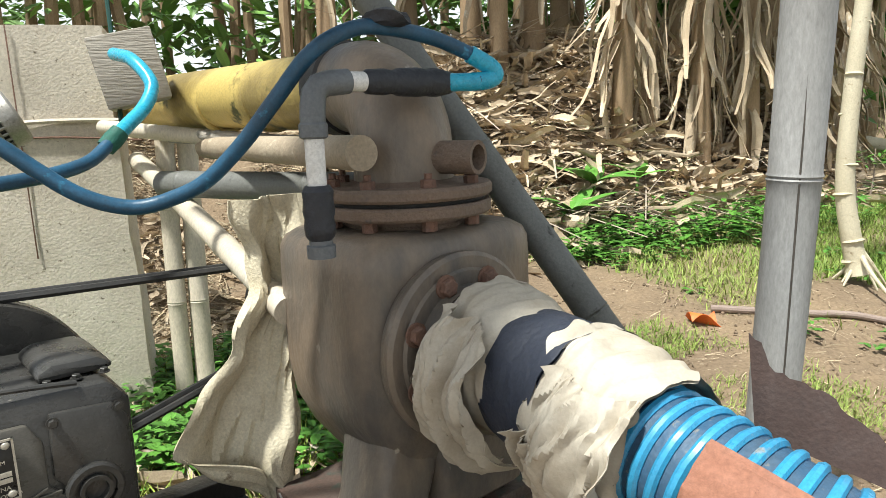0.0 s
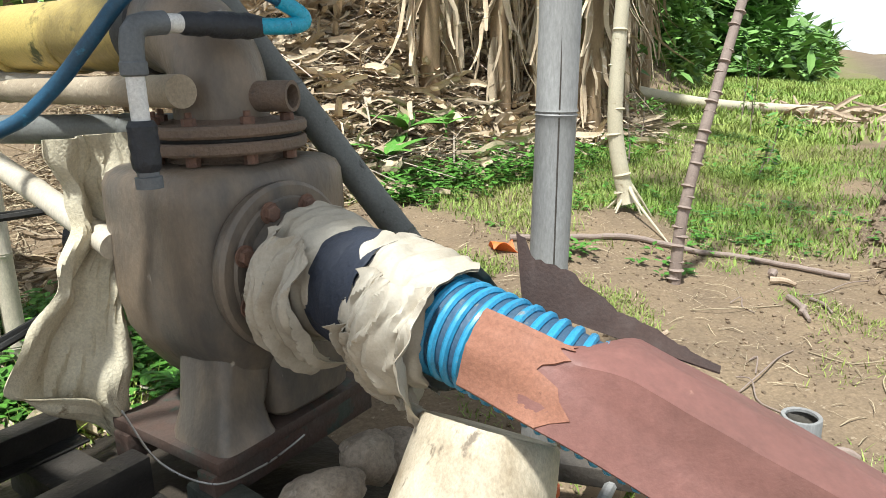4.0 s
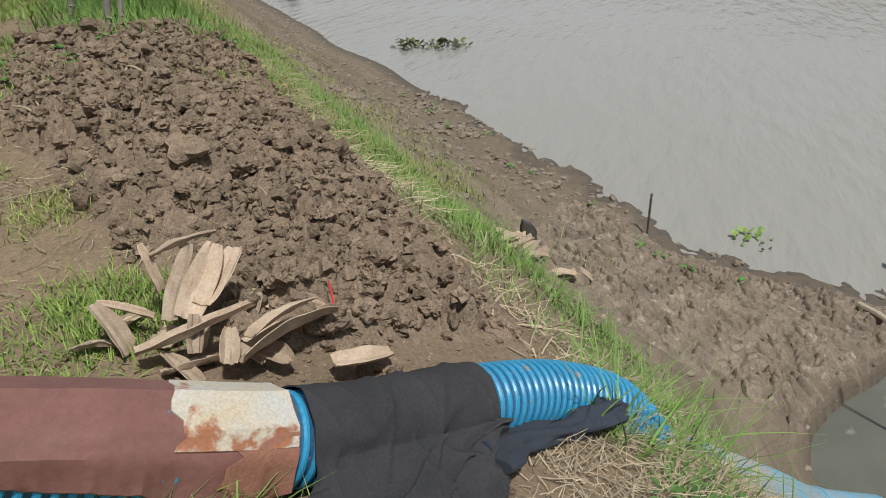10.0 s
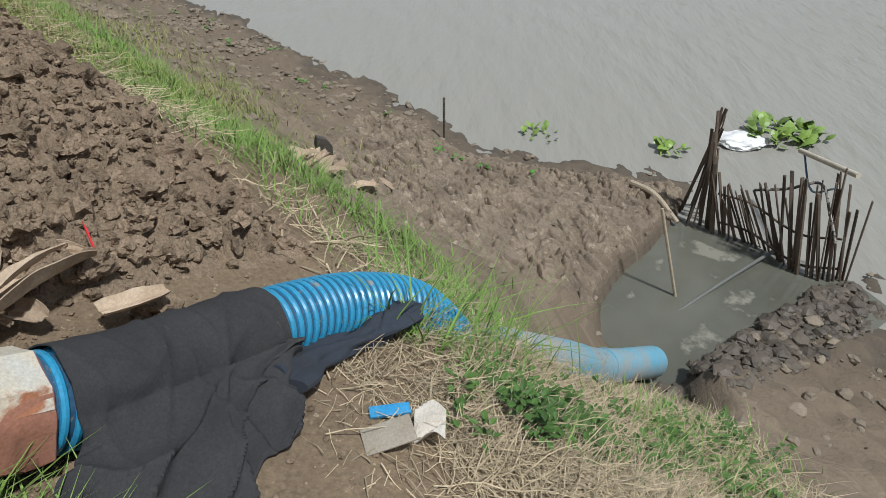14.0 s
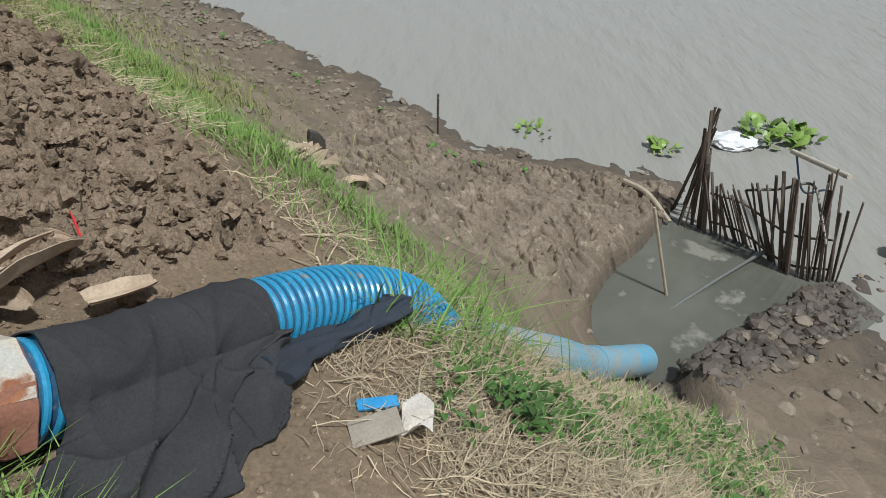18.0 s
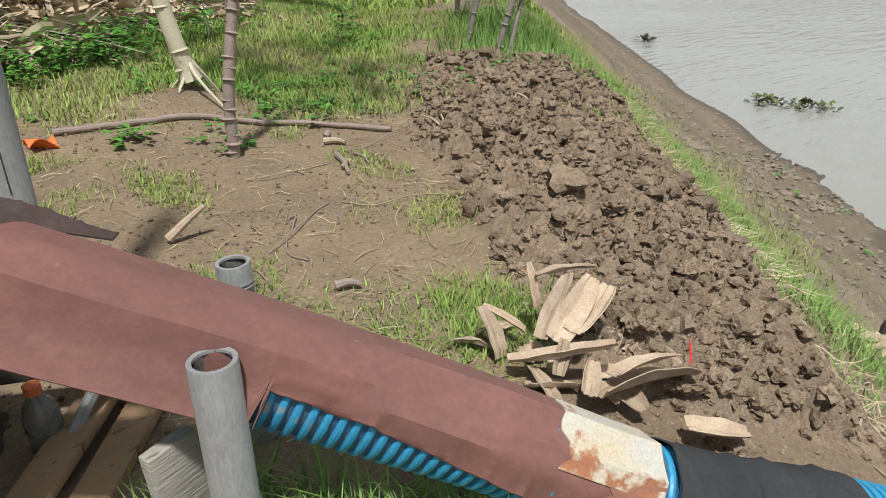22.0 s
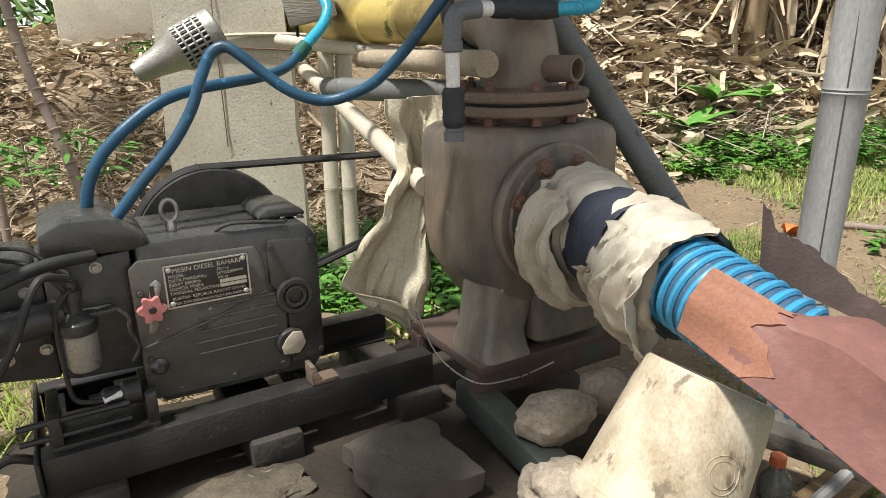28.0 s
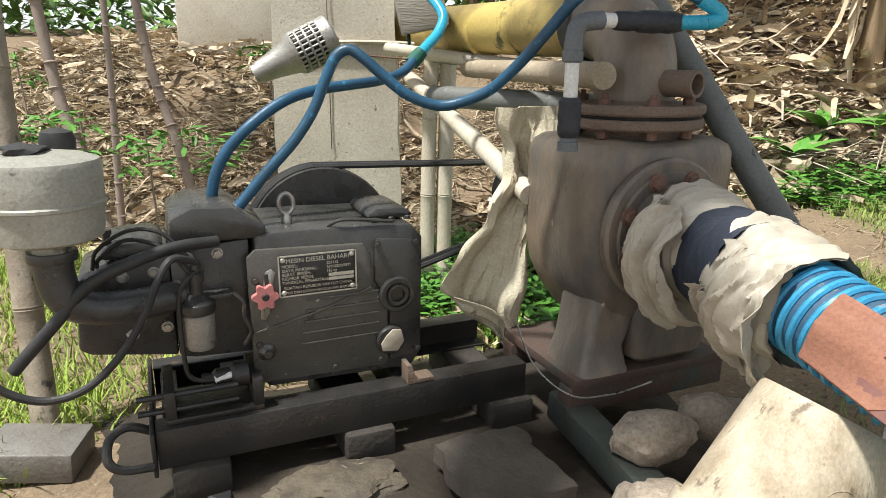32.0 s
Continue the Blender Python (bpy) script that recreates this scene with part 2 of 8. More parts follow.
def mat(name, base, rough=0.8, metal=0.0, var=None, scale=8.0, amount=0.6, spots=None, spot_scale=30.0, spot_at=0.62, bump=0.3, bump_scale=60.0,
        island=0.0, random_ob=0.0, stretch=(1, 1, 1), spec=0.5, sub=0.0, trans=0.0, contrast=0.18, grain=0.22, grain_scale=130.0):
    """A rough natural surface: base and var mixed by a large noise, spots by a second one, relief by a third."""
    m = bpy.data.materials.new(name)
    m.use_nodes = True
    nt = m.node_tree
    nd, ln = nt.nodes, nt.links
    bs = nd["Principled BSDF"]
    tc = nd.new("ShaderNodeTexCoord")
    mp = nd.new("ShaderNodeMapping")
    mp.inputs["Scale"].default_value = stretch
    ln.new(tc.outputs["Object"], mp.inputs["Vector"])

    def noise_ramp(sc, lo, hi, detail=6.0, rg=0.6):
        n = nd.new("ShaderNodeTexNoise")
        n.inputs["Scale"].default_value, n.inputs["Detail"].default_value, n.inputs["Roughness"].default_value = sc, detail, rg
        ln.new(mp.outputs[0], n.inputs["Vector"])
        r = nd.new("ShaderNodeMapRange")
        r.inputs["From Min"].default_value, r.inputs["From Max"].default_value = lo, hi
        ln.new(n.outputs["Fac"], r.inputs["Value"])
        return r.outputs[0], n.outputs["Fac"]

    def mix(fac, a, b):
        x = nd.new("ShaderNodeMix")
        x.data_type = 'RGBA'
        for s, val in (("Factor", fac), ("A", a), ("B", b)):
            sock = [i for i in x.inputs if i.name == s and i.type in ('VALUE', 'RGBA') and i.enabled][0]
            if isinstance(val, (tuple, list)):
                sock.default_value = (*val, 1)
            elif isinstance(val, float):
                sock.default_value = val
            else:
                ln.new(val, sock)
        return [o for o in x.outputs if o.type == 'RGBA'][0]

    col = base
    if var:
        f, _ = noise_ramp(scale, 0.5 - contrast, 0.5 + contrast)
        mm = nd.new("ShaderNodeMath")
        mm.operation = 'MULTIPLY'
        mm.inputs[1].default_value = amount
        ln.new(f, mm.inputs[0])
        col = mix(mm.outputs[0], base, var)
    if spots:
        f, _ = noise_ramp(spot_scale, spot_at, spot_at + 0.06)
        col = mix(f, col, spots)
    if island or random_ob:
        if island:
            g = nd.new("ShaderNodeNewGeometry")
            src, amt = g.outputs["Random Per Island"], island
        else:
            g = nd.new("ShaderNodeObjectInfo")
            src, amt = g.outputs["Random"], random_ob
        r = nd.new("ShaderNodeMapRange")
        r.inputs["To Min"].default_value, r.inputs["To Max"].default_value = 1 - amt, 1 + amt
        ln.new(src, r.inputs["Value"])
        h = nd.new("ShaderNodeHueSaturation")
        ln.new(r.outputs[0], h.inputs["Value"])
        if isinstance(col, (tuple, list)):
            h.inputs["Color"].default_value = (*col, 1)
        else:
            ln.new(col, h.inputs["Color"])
        col = h.outputs[0]
    if grain:
        n = nd.new("ShaderNodeTexNoise")
        n.inputs["Scale"].default_value, n.inputs["Detail"].default_value, n.inputs["Roughness"].default_value = grain_scale, 5, 0.75
        ln.new(mp.outputs[0], n.inputs["Vector"])
        r = nd.new("ShaderNodeMapRange")
        r.inputs["From Min"].default_value, r.inputs["From Max"].default_value = 0.3, 0.7
        r.inputs["To Min"].default_value, r.inputs["To Max"].default_value = 1 - grain, 1 + grain
        ln.new(n.outputs["Fac"], r.inputs["Value"])
        h = nd.new("ShaderNodeHueSaturation")
        ln.new(r.outputs[0], h.inputs["Value"])
        if isinstance(col, (tuple, list)):
            h.inputs["Color"].default_value = (*col, 1)
        else:
            ln.new(col, h.inputs["Color"])
        col = h.outputs[0]
    if isinstance(col, (tuple, list)):
        bs.inputs["Base Color"].default_value = (*col, 1)
    else:
        ln.new(col, bs.inputs["Base Color"])
    f, raw = noise_ramp(scale * 2.3, 0.3, 0.7)
    rr = nd.new("ShaderNodeMapRange")
    rr.inputs["To Min"].default_value, rr.inputs["To Max"].default_value = max(0.02, rough - 0.12), min(1.0, rough + 0.12)
    ln.new(f, rr.inputs["Value"])
    ln.new(rr.outputs[0], bs.inputs["Roughness"])
    bs.inputs["Metallic"].default_value = metal
    bs.inputs["Specular IOR Level"].default_value = spec
    if bump:
        n = nd.new("ShaderNodeTexNoise")
        n.inputs["Scale"].default_value, n.inputs["Detail"].default_value = bump_scale, 8
        ln.new(mp.outputs[0], n.inputs["Vector"])
        bp = nd.new("ShaderNodeBump")
        bp.inputs["Strength"].default_value, bp.inputs["Distance"].default_value = bump, 0.01
        ln.new(n.outputs["Fac"], bp.inputs["Height"])
        ln.new(bp.outputs[0], bs.inputs["Normal"])
    if trans:
        bs.inputs["Transmission Weight"].default_value = trans
    if sub:
        bs.inputs["Subsurface Weight"].default_value = sub
        bs.inputs["Subsurface Radius"].default_value = (0.02, 0.02, 0.01)
    return m

M_SOIL = mat("soil", (0.27, 0.19, 0.12), 0.95, var=(0.20, 0.15, 0.105), scale=3.0, spots=(0.33, 0.26, 0.18), spot_scale=45, bump=0.7, bump_scale=40, spec=0.2)
M_CLOD = mat("clod_soil", (0.265, 0.198, 0.138), 0.97, var=(0.155, 0.118, 0.085), scale=9, spots=(0.27, 0.21, 0.15), spot_scale=34, bump=1.0, bump_scale=130, grain=0.4, grain_scale=80, island=0.25, spec=0.15)
M_MUD = mat("bank_mud", (0.25, 0.205, 0.155), 0.85, var=(0.17, 0.14, 0.105), scale=4, spots=(0.22, 0.19, 0.16), spot_scale=20, bump=0.8, bump_scale=30, island=0.15, spec=0.3)

# ---- ground ----
BANK = [(-14, 1.0), (-5, 2.2), (-3, 2.75), (-1.2, 3.7), (0, 4.6), (1.5, 5.5), (3.4, 6.6), (9, 14.0), (20, 27), (60, 70), (500, 520)]
PROFILE = [(-60, 0.5), (-4, 0.38), (-2, 0.27), (-1, 0.17), (0, 0.02), (0.8, -0.06), (1.5, -0.24), (2.1, -0.47), (2.6, -0.92), (3.5, -1.58), (4.0, -1.88), (5.0, -2.24), (6.0, -2.36), (7.0, -2.6), (12, -3.2)]
TOP = [(-60, 0.42), (-4, 0.30), (-2, 0.22), (-1, 0.13), (-0.4, 0.03), (0.2, 0.02), (1.0, 0.03), (1.5, 0.02), (1.75, -0.05), (2.1, -0.30), (2.6, -0.72), (3.5, -1.43), (4.0, -1.75), (5.0, -2.18), (6.0, -2.36), (7.0, -2.6), (12, -3.2)]
WATER_Z = -2.36
M_WETMUD = mat("wet_mud", (0.085, 0.07, 0.055), 0.6, var=(0.14, 0.115, 0.09), scale=4, bump=0.8, bump_scale=30, island=0.3, spec=0.45)
POOL = [(5.64, -2.68), (5.27, -2.40), (4.9, -2.10), (4.56, -1.93), (4.25, -1.90), (3.9, -2.05), (3.80, -2.2), (3.965, -2.5), (4.27, -2.9), (4.57, -3.3), (4.72, -3.55), (4.95, -3.9), (5.2, -4.4), (6.4, -4.9), (7.2, -4.2), (6.6, -3.3)]


def inside(poly, x, y):
    """How deep a place lies inside a polygon; below zero outside."""
    best, hit = 1e9, False
    n = len(poly)
    for i in range(n):
        (ax, ay), (bx, by) = poly[i], poly[(i + 1) % n]
        if (ay > y) != (by > y) and x < (bx - ax) * (y - ay) / (by - ay) + ax:
            hit = not hit
        dx, dy = bx - ax, by - ay
        t = max(0.0, min(1.0, ((x - ax) * dx + (y - ay) * dy) / (dx * dx + dy * dy)))
        best = min(best, math.hypot(x - ax - t * dx, y - ay - t * dy))
    return best if hit else -best


def river_s(x, y):
    """Distance across the bank towards the river; the water's edge lies near 6."""
    s, r = (x - y) * 0.7071, (x + y) * 0.7071
    return s - 1.35 * sstep(4.5, 1.2, r) * sstep(2.5, 6.5, s) * sstep(4.3, 6.0, x) - 0.25 * noise.noise(Vector((r * 0.35, 3.0, 0)))


def bank_t(x, y):
    """Distance up the slope behind the pump."""
    yb = lerp_tab(BANK, x)
    slope = (lerp_tab(BANK, x + 0.5) - lerp_tab(BANK, x - 0.5))
    return (y - yb) / math.sqrt(1 + slope * slope)


def clod_zone(x, y):
    """How thick the dug clods lie."""
    s, r = river_s(x, y), (x + y) * 0.7071
    k = sstep(0.30, 0.75, s + 0.12 * noise.noise(Vector((r * 2, 5, 0)))) * sstep(2.30, 1.85, s) * sstep(1.55, 1.9, r) * sstep(6.2, 5.4, r)
    return k * sstep(-0.05, 0.5, s - (0.9 - 0.28 * (r - 1.9)))


def height(x, y, fine=True):
    s = river_s(x, y)
    r = (x + y) * 0.7071
    top = sstep(1.9, 3.4, r)
    z = line_tab(PROFILE, s) * (1 - top) + line_tab(TOP, s) * top
    if s < 0.6:
        k = sstep(1.2, 3.6, r)
        z = (-0.045 if z > -0.045 else z) * (1 - k) + z * k
    if s > 30:
        z = -3.2 + 6.5 * sstep(44, 56, s)
    z += 0.03 * max(0.0, min(6.0, r - 3)) * sstep(2.5, 1.0, s)
    t = bank_t(x, y)
    if t > 0:
        z += (1.25 + 0.35 * sstep(-2, 1, x)) * sstep(0, 2.7, t) + 0.05 * min(t, 12)
    # low mound about the roots of the pale tree
    z += 0.09 * math.exp(-((x - 2.3) ** 2 + (y - 3.75) ** 2) / 0.22)
    if 0 < s < 3 and 1.4 < r < 6.4:
        z += 0.07 * clod_zone(x, y)
    if 3 < x < 8 and -6 < y < -1:
        d = inside(POOL, x, y)
        if x < 5.2:
            z = min(z, WATER_Z + 0.08 + (0.95 if y > -2.6 else 0.80) * max(0.0, -d))
        z = z + (-2.75 - z) * sstep(-0.06, 0.14, d)
    if fine and abs(x) < 12 and abs(y) < 14:
        p = Vector((x, y, 0))
        rough = 0.35 + 0.9 * sstep(2.2, 3.4, s) + 0.7 * sstep(0, 1, t)
        z += rough * (0.05 * noise.noise(p * 1.3) + 0.03 * noise.noise(p * 4.1) + (0.016 + 0.022 * sstep(2.6, 3.4, s)) * noise.noise(p * 11.0))
    if 2.8 < x < 4.2 and -2.4 < y < -0.9:       # the rut in which the pool pipe lies
        q = max(0.0, min(1.0, ((x - 2.85) - (y + 1.05)) / 2.18))
        d = math.hypot(x - 2.85 - 1.05 * q, y + 1.05 + 1.13 * q)
        low = -1.23 - 1.16 * q + 0.42 * max(0.0, d - 0.14)
        z = min(z, z + (low - z) * sstep(2.48, 2.66, (x - y) * 0.7071), low + 0.6 * max(0.0, d - 0.14))
    return z


def patch(x, y, sc=0.9, seed=0.0, lo=-0.1, hi=0.25):
    return sstep(lo, hi, noise.noise(Vector((x * sc + seed, y * sc, seed))))


def meadow(x, y):
    """How thick the grass stands on the plateau."""
    s, t = river_s(x, y), bank_t(x, y)
    r = (x + y) * 0.7071
    if t > 0.2 or s > 3.6:
        return 0.0
    k = sstep(3.6, 4.35, r + 0.25 * noise.noise(Vector((x * 1.5, y * 1.5, 2)))) * sstep(2.9, 1.8, s)
    bare = math.exp(-((x - 2.25) ** 2 + (y - 3.65) ** 2) / 0.28) + math.exp(-((x - 3.0) ** 2 + (y - 2.6) ** 2) / 0.5)
    path = sstep(0.8, 0.2, abs(s - 0.55)) * sstep(5.0, 6.5, r) * sstep(16, 11, r) * 0.6
    return max(0.0, k * (0.45 + 0.55 * patch(x, y, 0.9, 3.0, -0.3, 0.1)) * (1 - min(1, 1.2 * bare)) - path)


def axis_lines(lo, hi, step, far):
    a = [lo + i * step for i in range(int((hi - lo) / step) + 1)]
    g, d = [], step
    while (g[-1] if g else 0) < far:
        d *= 1.05 if d < 1.2 else 1.35
        g.append((g[-1] if g else 0) + d)
    return [lo - q for q in g[::-1]] + a + [a[-1] + q for q in g]


def build_ground():
    xs, ys = axis_lines(-4.0, 8.5, 0.06, 900), axis_lines(-5.0, 9.0, 0.06, 900)
    verts = [(x, y, height(x, y)) for x in xs for y in ys]
    ny = len(ys)
    faces = [(i * ny + j, (i + 1) * ny + j, (i + 1) * ny + j + 1, i * ny + j + 1) for i in range(len(xs) - 1) for j in range(ny - 1)]
    me = bpy.data.meshes.new("ground")
    me.from_pydata(verts, [], faces)
    me.polygons.foreach_set("use_smooth", [True] * len(faces))
    wet = me.attributes.new("mud", 'FLOAT', 'POINT')
    wet.data.foreach_set("value", [sstep(2.4, 3.3, river_s(v[0], v[1])) for v in verts])

    def damp(x, y):
        """Wet mud thrown up on the near side of the pool."""
        if not (2.8 < x < 5.2 and -5 < y < -2.2):
            return 0.0
        return 0.75 * sstep(-0.55, -0.15, inside(POOL, x, y) + 0.2 * noise.noise(Vector((x * 4, y * 4, 2)))) * sstep(-2.2, -2.45, y)

    shore = me.attributes.new("shore", 'FLOAT', 'POINT')
    shore.data.foreach_set("value", [max(sstep(0.08, 0.0, v[2] - WATER_Z), damp(v[0], v[1])) for v in verts])
    sod = me.attributes.new("turf", 'FLOAT', 'POINT')
    sod.data.foreach_set("value", [0.75 * meadow(v[0], v[1]) if v[0] > -2 else 0.0 for v in verts])
    ob = new("ground", me)
    tagged(ob, "brown trodden soil plateau falling to a cracked mud river bank", "ground", kind="structure")
    m = mat("ground_soil", (0.245, 0.182, 0.118), 0.95, var=(0.17, 0.127, 0.087), scale=2.6, amount=0.9, spots=(0.34, 0.275, 0.195), spot_scale=38, bump=1.0, bump_scale=42, spec=0.15, grain=0.3, grain_scale=60)
    nt = m.node_tree
    bs = nt.nodes["Principled BSDF"]
    src = bs.inputs["Base Color"].links[0].from_socket
    mud, wetn = nt.nodes.new("ShaderNodeAttribute"), nt.nodes.new("ShaderNodeAttribute")
    mud.attribute_name, wetn.attribute_name = "mud", "shore"
    tex = nt.nodes.new("ShaderNodeTexNoise")
    tex.inputs["Scale"].default_value, tex.inputs["Detail"].default_value = 3.5, 8
    ramp = nt.nodes.new("ShaderNodeValToRGB")
    ramp.color_ramp.elements[0].position, ramp.color_ramp.elements[0].color = 0.35, (0.15, 0.118, 0.088, 1)
    ramp.color_ramp.elements[1].position, ramp.color_ramp.elements[1].color = 0.68, (0.28, 0.222, 0.16, 1)
    nt.links.new(tex.outputs["Fac"], ramp.inputs[0])

    def mixed(fac, a, b):
        x = nt.nodes.new("ShaderNodeMix")
        x.data_type = 'RGBA'
        socks = {i.name: i for i in x.inputs if i.enabled}
        nt.links.new(fac, socks["Factor"])
        nt.links.new(a, socks["A"])
        if isinstance(b, tuple):
            socks["B"].default_value = b
        else:
            nt.links.new(b, socks["B"])
        return [o for o in x.outputs if o.type == 'RGBA'][0]
    turf = nt.nodes.new("ShaderNodeAttribute")
    turf.attribute_name = "turf"
    c = mixed(turf.outputs["Fac"], src, (0.19, 0.20, 0.075, 1))
    fine = nt.nodes.new("ShaderNodeTexNoise")
    fine.inputs["Scale"].default_value, fine.inputs["Detail"].default_value, fine.inputs["Roughness"].default_value = 26, 8, 0.8
    fr = nt.nodes.new("ShaderNodeMapRange")
    fr.inputs["From Min"].default_value, fr.inputs["From Max"].default_value = 0.35, 0.65
    fr.inputs["To Min"].default_value, fr.inputs["To Max"].default_value = 0.6, 1.4
    nt.links.new(fine.outputs["Fac"], fr.inputs["Value"])
    hv = nt.nodes.new("ShaderNodeHueSaturation")
    nt.links.new(fr.outputs[0], hv.inputs["Value"])
    nt.links.new(ramp.outputs[0], hv.inputs["Color"])
    c = mixed(mud.outputs["Fac"], c, hv.outputs[0])
    c = mixed(wetn.outputs["Fac"], c, (0.10, 0.085, 0.07, 1))
    nt.links.new(c, bs.inputs["Base Color"])
    # cracks of the drying mud
    vor = nt.nodes.new("ShaderNodeTexVoronoi")
    vor.feature = 'DISTANCE_TO_EDGE'
    vor.inputs["Scale"].default_value = 15.0
    tc = nt.nodes.new("ShaderNodeTexCoord")
    warp = nt.nodes.new("ShaderNodeTexNoise")
    warp.inputs["Scale"].default_value = 5.0
    add = nt.nodes.new("ShaderNodeVectorMath")
    add.operation = 'MULTIPLY_ADD'
    add.inputs[1].default_value = (0.12, 0.12, 0.12)
    nt.links.new(warp.outputs["Color"], add.inputs[0])
    nt.links.new(tc.outputs["Object"], add.inputs[2])
    nt.links.new(add.outputs[0], vor.inputs["Vector"])
    rg = nt.nodes.new("ShaderNodeMapRange")
    rg.inputs["From Max"].default_value = 0.035
    nt.links.new(vor.outputs["Distance"], rg.inputs["Value"])
    mul = nt.nodes.new("ShaderNodeMath")
    mul.operation = 'MULTIPLY'
    nt.links.new(mud.outputs["Fac"], mul.inputs[1])
    nt.links.new(rg.outputs[0], mul.inputs[0])
    bp = nt.nodes.new("ShaderNodeBump")
    bp.inputs["Strength"].default_value, bp.inputs["Distance"].default_value = 0.3, 0.012
    nt.links.new(mul.outputs[0], bp.inputs["Height"])
    old = bs.inputs["Normal"].links[0].from_socket
    nt.links.new(old, bp.inputs["Normal"])
    nt.links.new(bp.outputs[0], bs.inputs["Normal"])
    me.materials.append(m)
    return ob


ground = build_ground()


def build_water():
    m = bpy.data.materials.new("river_water")
    m.use_nodes = True
    nt = m.node_tree
    bs = nt.nodes["Principled BSDF"]
    bs.inputs["Base Color"].default_value = (0.29, 0.28, 0.25, 1)
    bs.inputs["Roughness"].default_value = 0.06
    bs.inputs["IOR"].default_value = 1.33
    tc = nt.nodes.new("ShaderNodeTexCoord")
    mp = nt.nodes.new("ShaderNodeMapping")
    mp.inputs["Rotation"].default_value = (0, 0, radians(45))
    mp.inputs["Scale"].default_value = (0.5, 1.6, 1)
    n = nt.nodes.new("ShaderNodeTexNoise")
    n.inputs["Scale"].default_value, n.inputs["Detail"].default_value = 2.2, 5
    n2 = nt.nodes.new("ShaderNodeTexNoise")
    n2.inputs["Scale"].default_value = 0.22
    mul = nt.nodes.new("ShaderNodeMath")
    mul.operation = 'MULTIPLY'
    bp = nt.nodes.new("ShaderNodeBump")
    bp.inputs["Strength"].default_value, bp.inputs["Distance"].default_value = 1.0, 0.14
    nt.links.new(tc.outputs["Object"], mp.inputs["Vector"])
    nt.links.new(mp.outputs[0], n.inputs["Vector"])
    nt.links.new(tc.outputs["Object"], n2.inputs["Vector"])
    nt.links.new(n.outputs["Fac"], mul.inputs[0])
    nt.links.new(n2.outputs["Fac"], mul.inputs[1])
    nt.links.new(mul.outputs[0], bp.inputs["Height"])
    nt.links.new(bp.outputs[0], bs.inputs["Normal"])
    me = bpy.data.meshes.new("water")
    d, w0, w1 = Vector((0.7071, 0.7071, 0)), 1.0, 60.0
    c = Vector((0.7071, -0.7071, 0))
    me.from_pydata([tuple(c * w + d * q + Vector((0, 0, WATER_Z))) for w, q in ((w0, -900), (w1, -900), (w1, 900), (w0, 900))], [], [(0, 1, 2, 3)])
    me.materials.append(m)
    tagged(new("water", me), "murky grey-brown river water with light ripples", "water", kind="structure")


build_water()

# the intake pool is darker and greener than the river, with some reflected glare put into its colour
bm = B()
POOLW = [(5.95, -2.70), (5.1, -2.10), (4.6, -1.65), (4.05, -1.55), (3.45, -2.0), (3.42, -2.5), (3.75, -2.95), (4.05, -3.45), (4.6, -4.15), (4.98, -4.0), (5.02, -3.68), (5.18, -3.53), (5.48, -3.36), (5.64, -3.08)]
bm.faces.new([bm.verts.new((x, y, WATER_Z + 0.006)) for x, y in POOLW])
ob = solo("pool_water", bm, mat("murky_pool", (0.15, 0.148, 0.12), 0.10, var=(0.085, 0.087, 0.068), scale=1.1, amount=0.9, spots=(0.24, 0.23, 0.19), spot_scale=2.2, spot_at=0.58, bump=0.04, bump_scale=12), "still murky grey-green water in the intake pool", "water", kind="structure")


def L(a, b, z):
    """A place in the machine's frame: along the engine, towards the viewer, up."""
    return MACH @ Vector((a, -b, z))


def LM(a, b, z, rx=0, ry=0, rz=0):
    return MACH @ pose(a, -b, z, rx, ry, rz)


AX_A = MACH.to_3x3() @ Vector((1, 0, 0))
AX_B = MACH.to_3x3() @ Vector((0, -1, 0))

M_CAST = mat("cast_iron", (0.092, 0.083, 0.073), 0.42, 0.0, var=(0.27, 0.205, 0.145), scale=3.6, amount=0.9, spots=(0.42, 0.37, 0.30), spot_scale=22, spot_at=0.69, bump=0.3, bump_scale=70, stretch=(1, 1, 0.5), spec=0.5, contrast=0.12, grain=0.10, grain_scale=90)
M_RUSTIRON = mat("rusty_iron", (0.145, 0.108, 0.082), 0.7, 0.0, var=(0.185, 0.118, 0.078), scale=9, spots=(0.085, 0.07, 0.06), spot_scale=14, bump=0.5, bump_scale=120)
M_BOLT = mat("bolt_rust", (0.19, 0.10, 0.068), 0.8, 0.0, var=(0.11, 0.075, 0.058), scale=40, bump=0.4, bump_scale=200)
M_ENGINE = mat("engine_paint", (0.028, 0.028, 0.027), 0.30, 0.0, var=(0.065, 0.062, 0.057), scale=7, amount=0.8, spots=(0.15, 0.14, 0.125), spot_scale=26, spot_at=0.67, bump=0.10, bump_scale=160)
M_ENGCOVER = mat("engine_cover_paint", (0.062, 0.059, 0.051), 0.36, 0.0, var=(0.105, 0.098, 0.084), scale=6, amount=0.8, spots=(0.38, 0.36, 0.31), spot_scale=24, spot_at=0.67, bump=0.10, bump_scale=160, stretch=(1, 1, 2.2))
M_BLACKSTEEL = mat("oily_black_steel", (0.022, 0.021, 0.021), 0.4, 0.1, var=(0.05, 0.045, 0.04), scale=8, spots=(0.12, 0.07, 0.045), spot_scale=18, spot_at=0.66, bump=0.25, bump_scale=80)
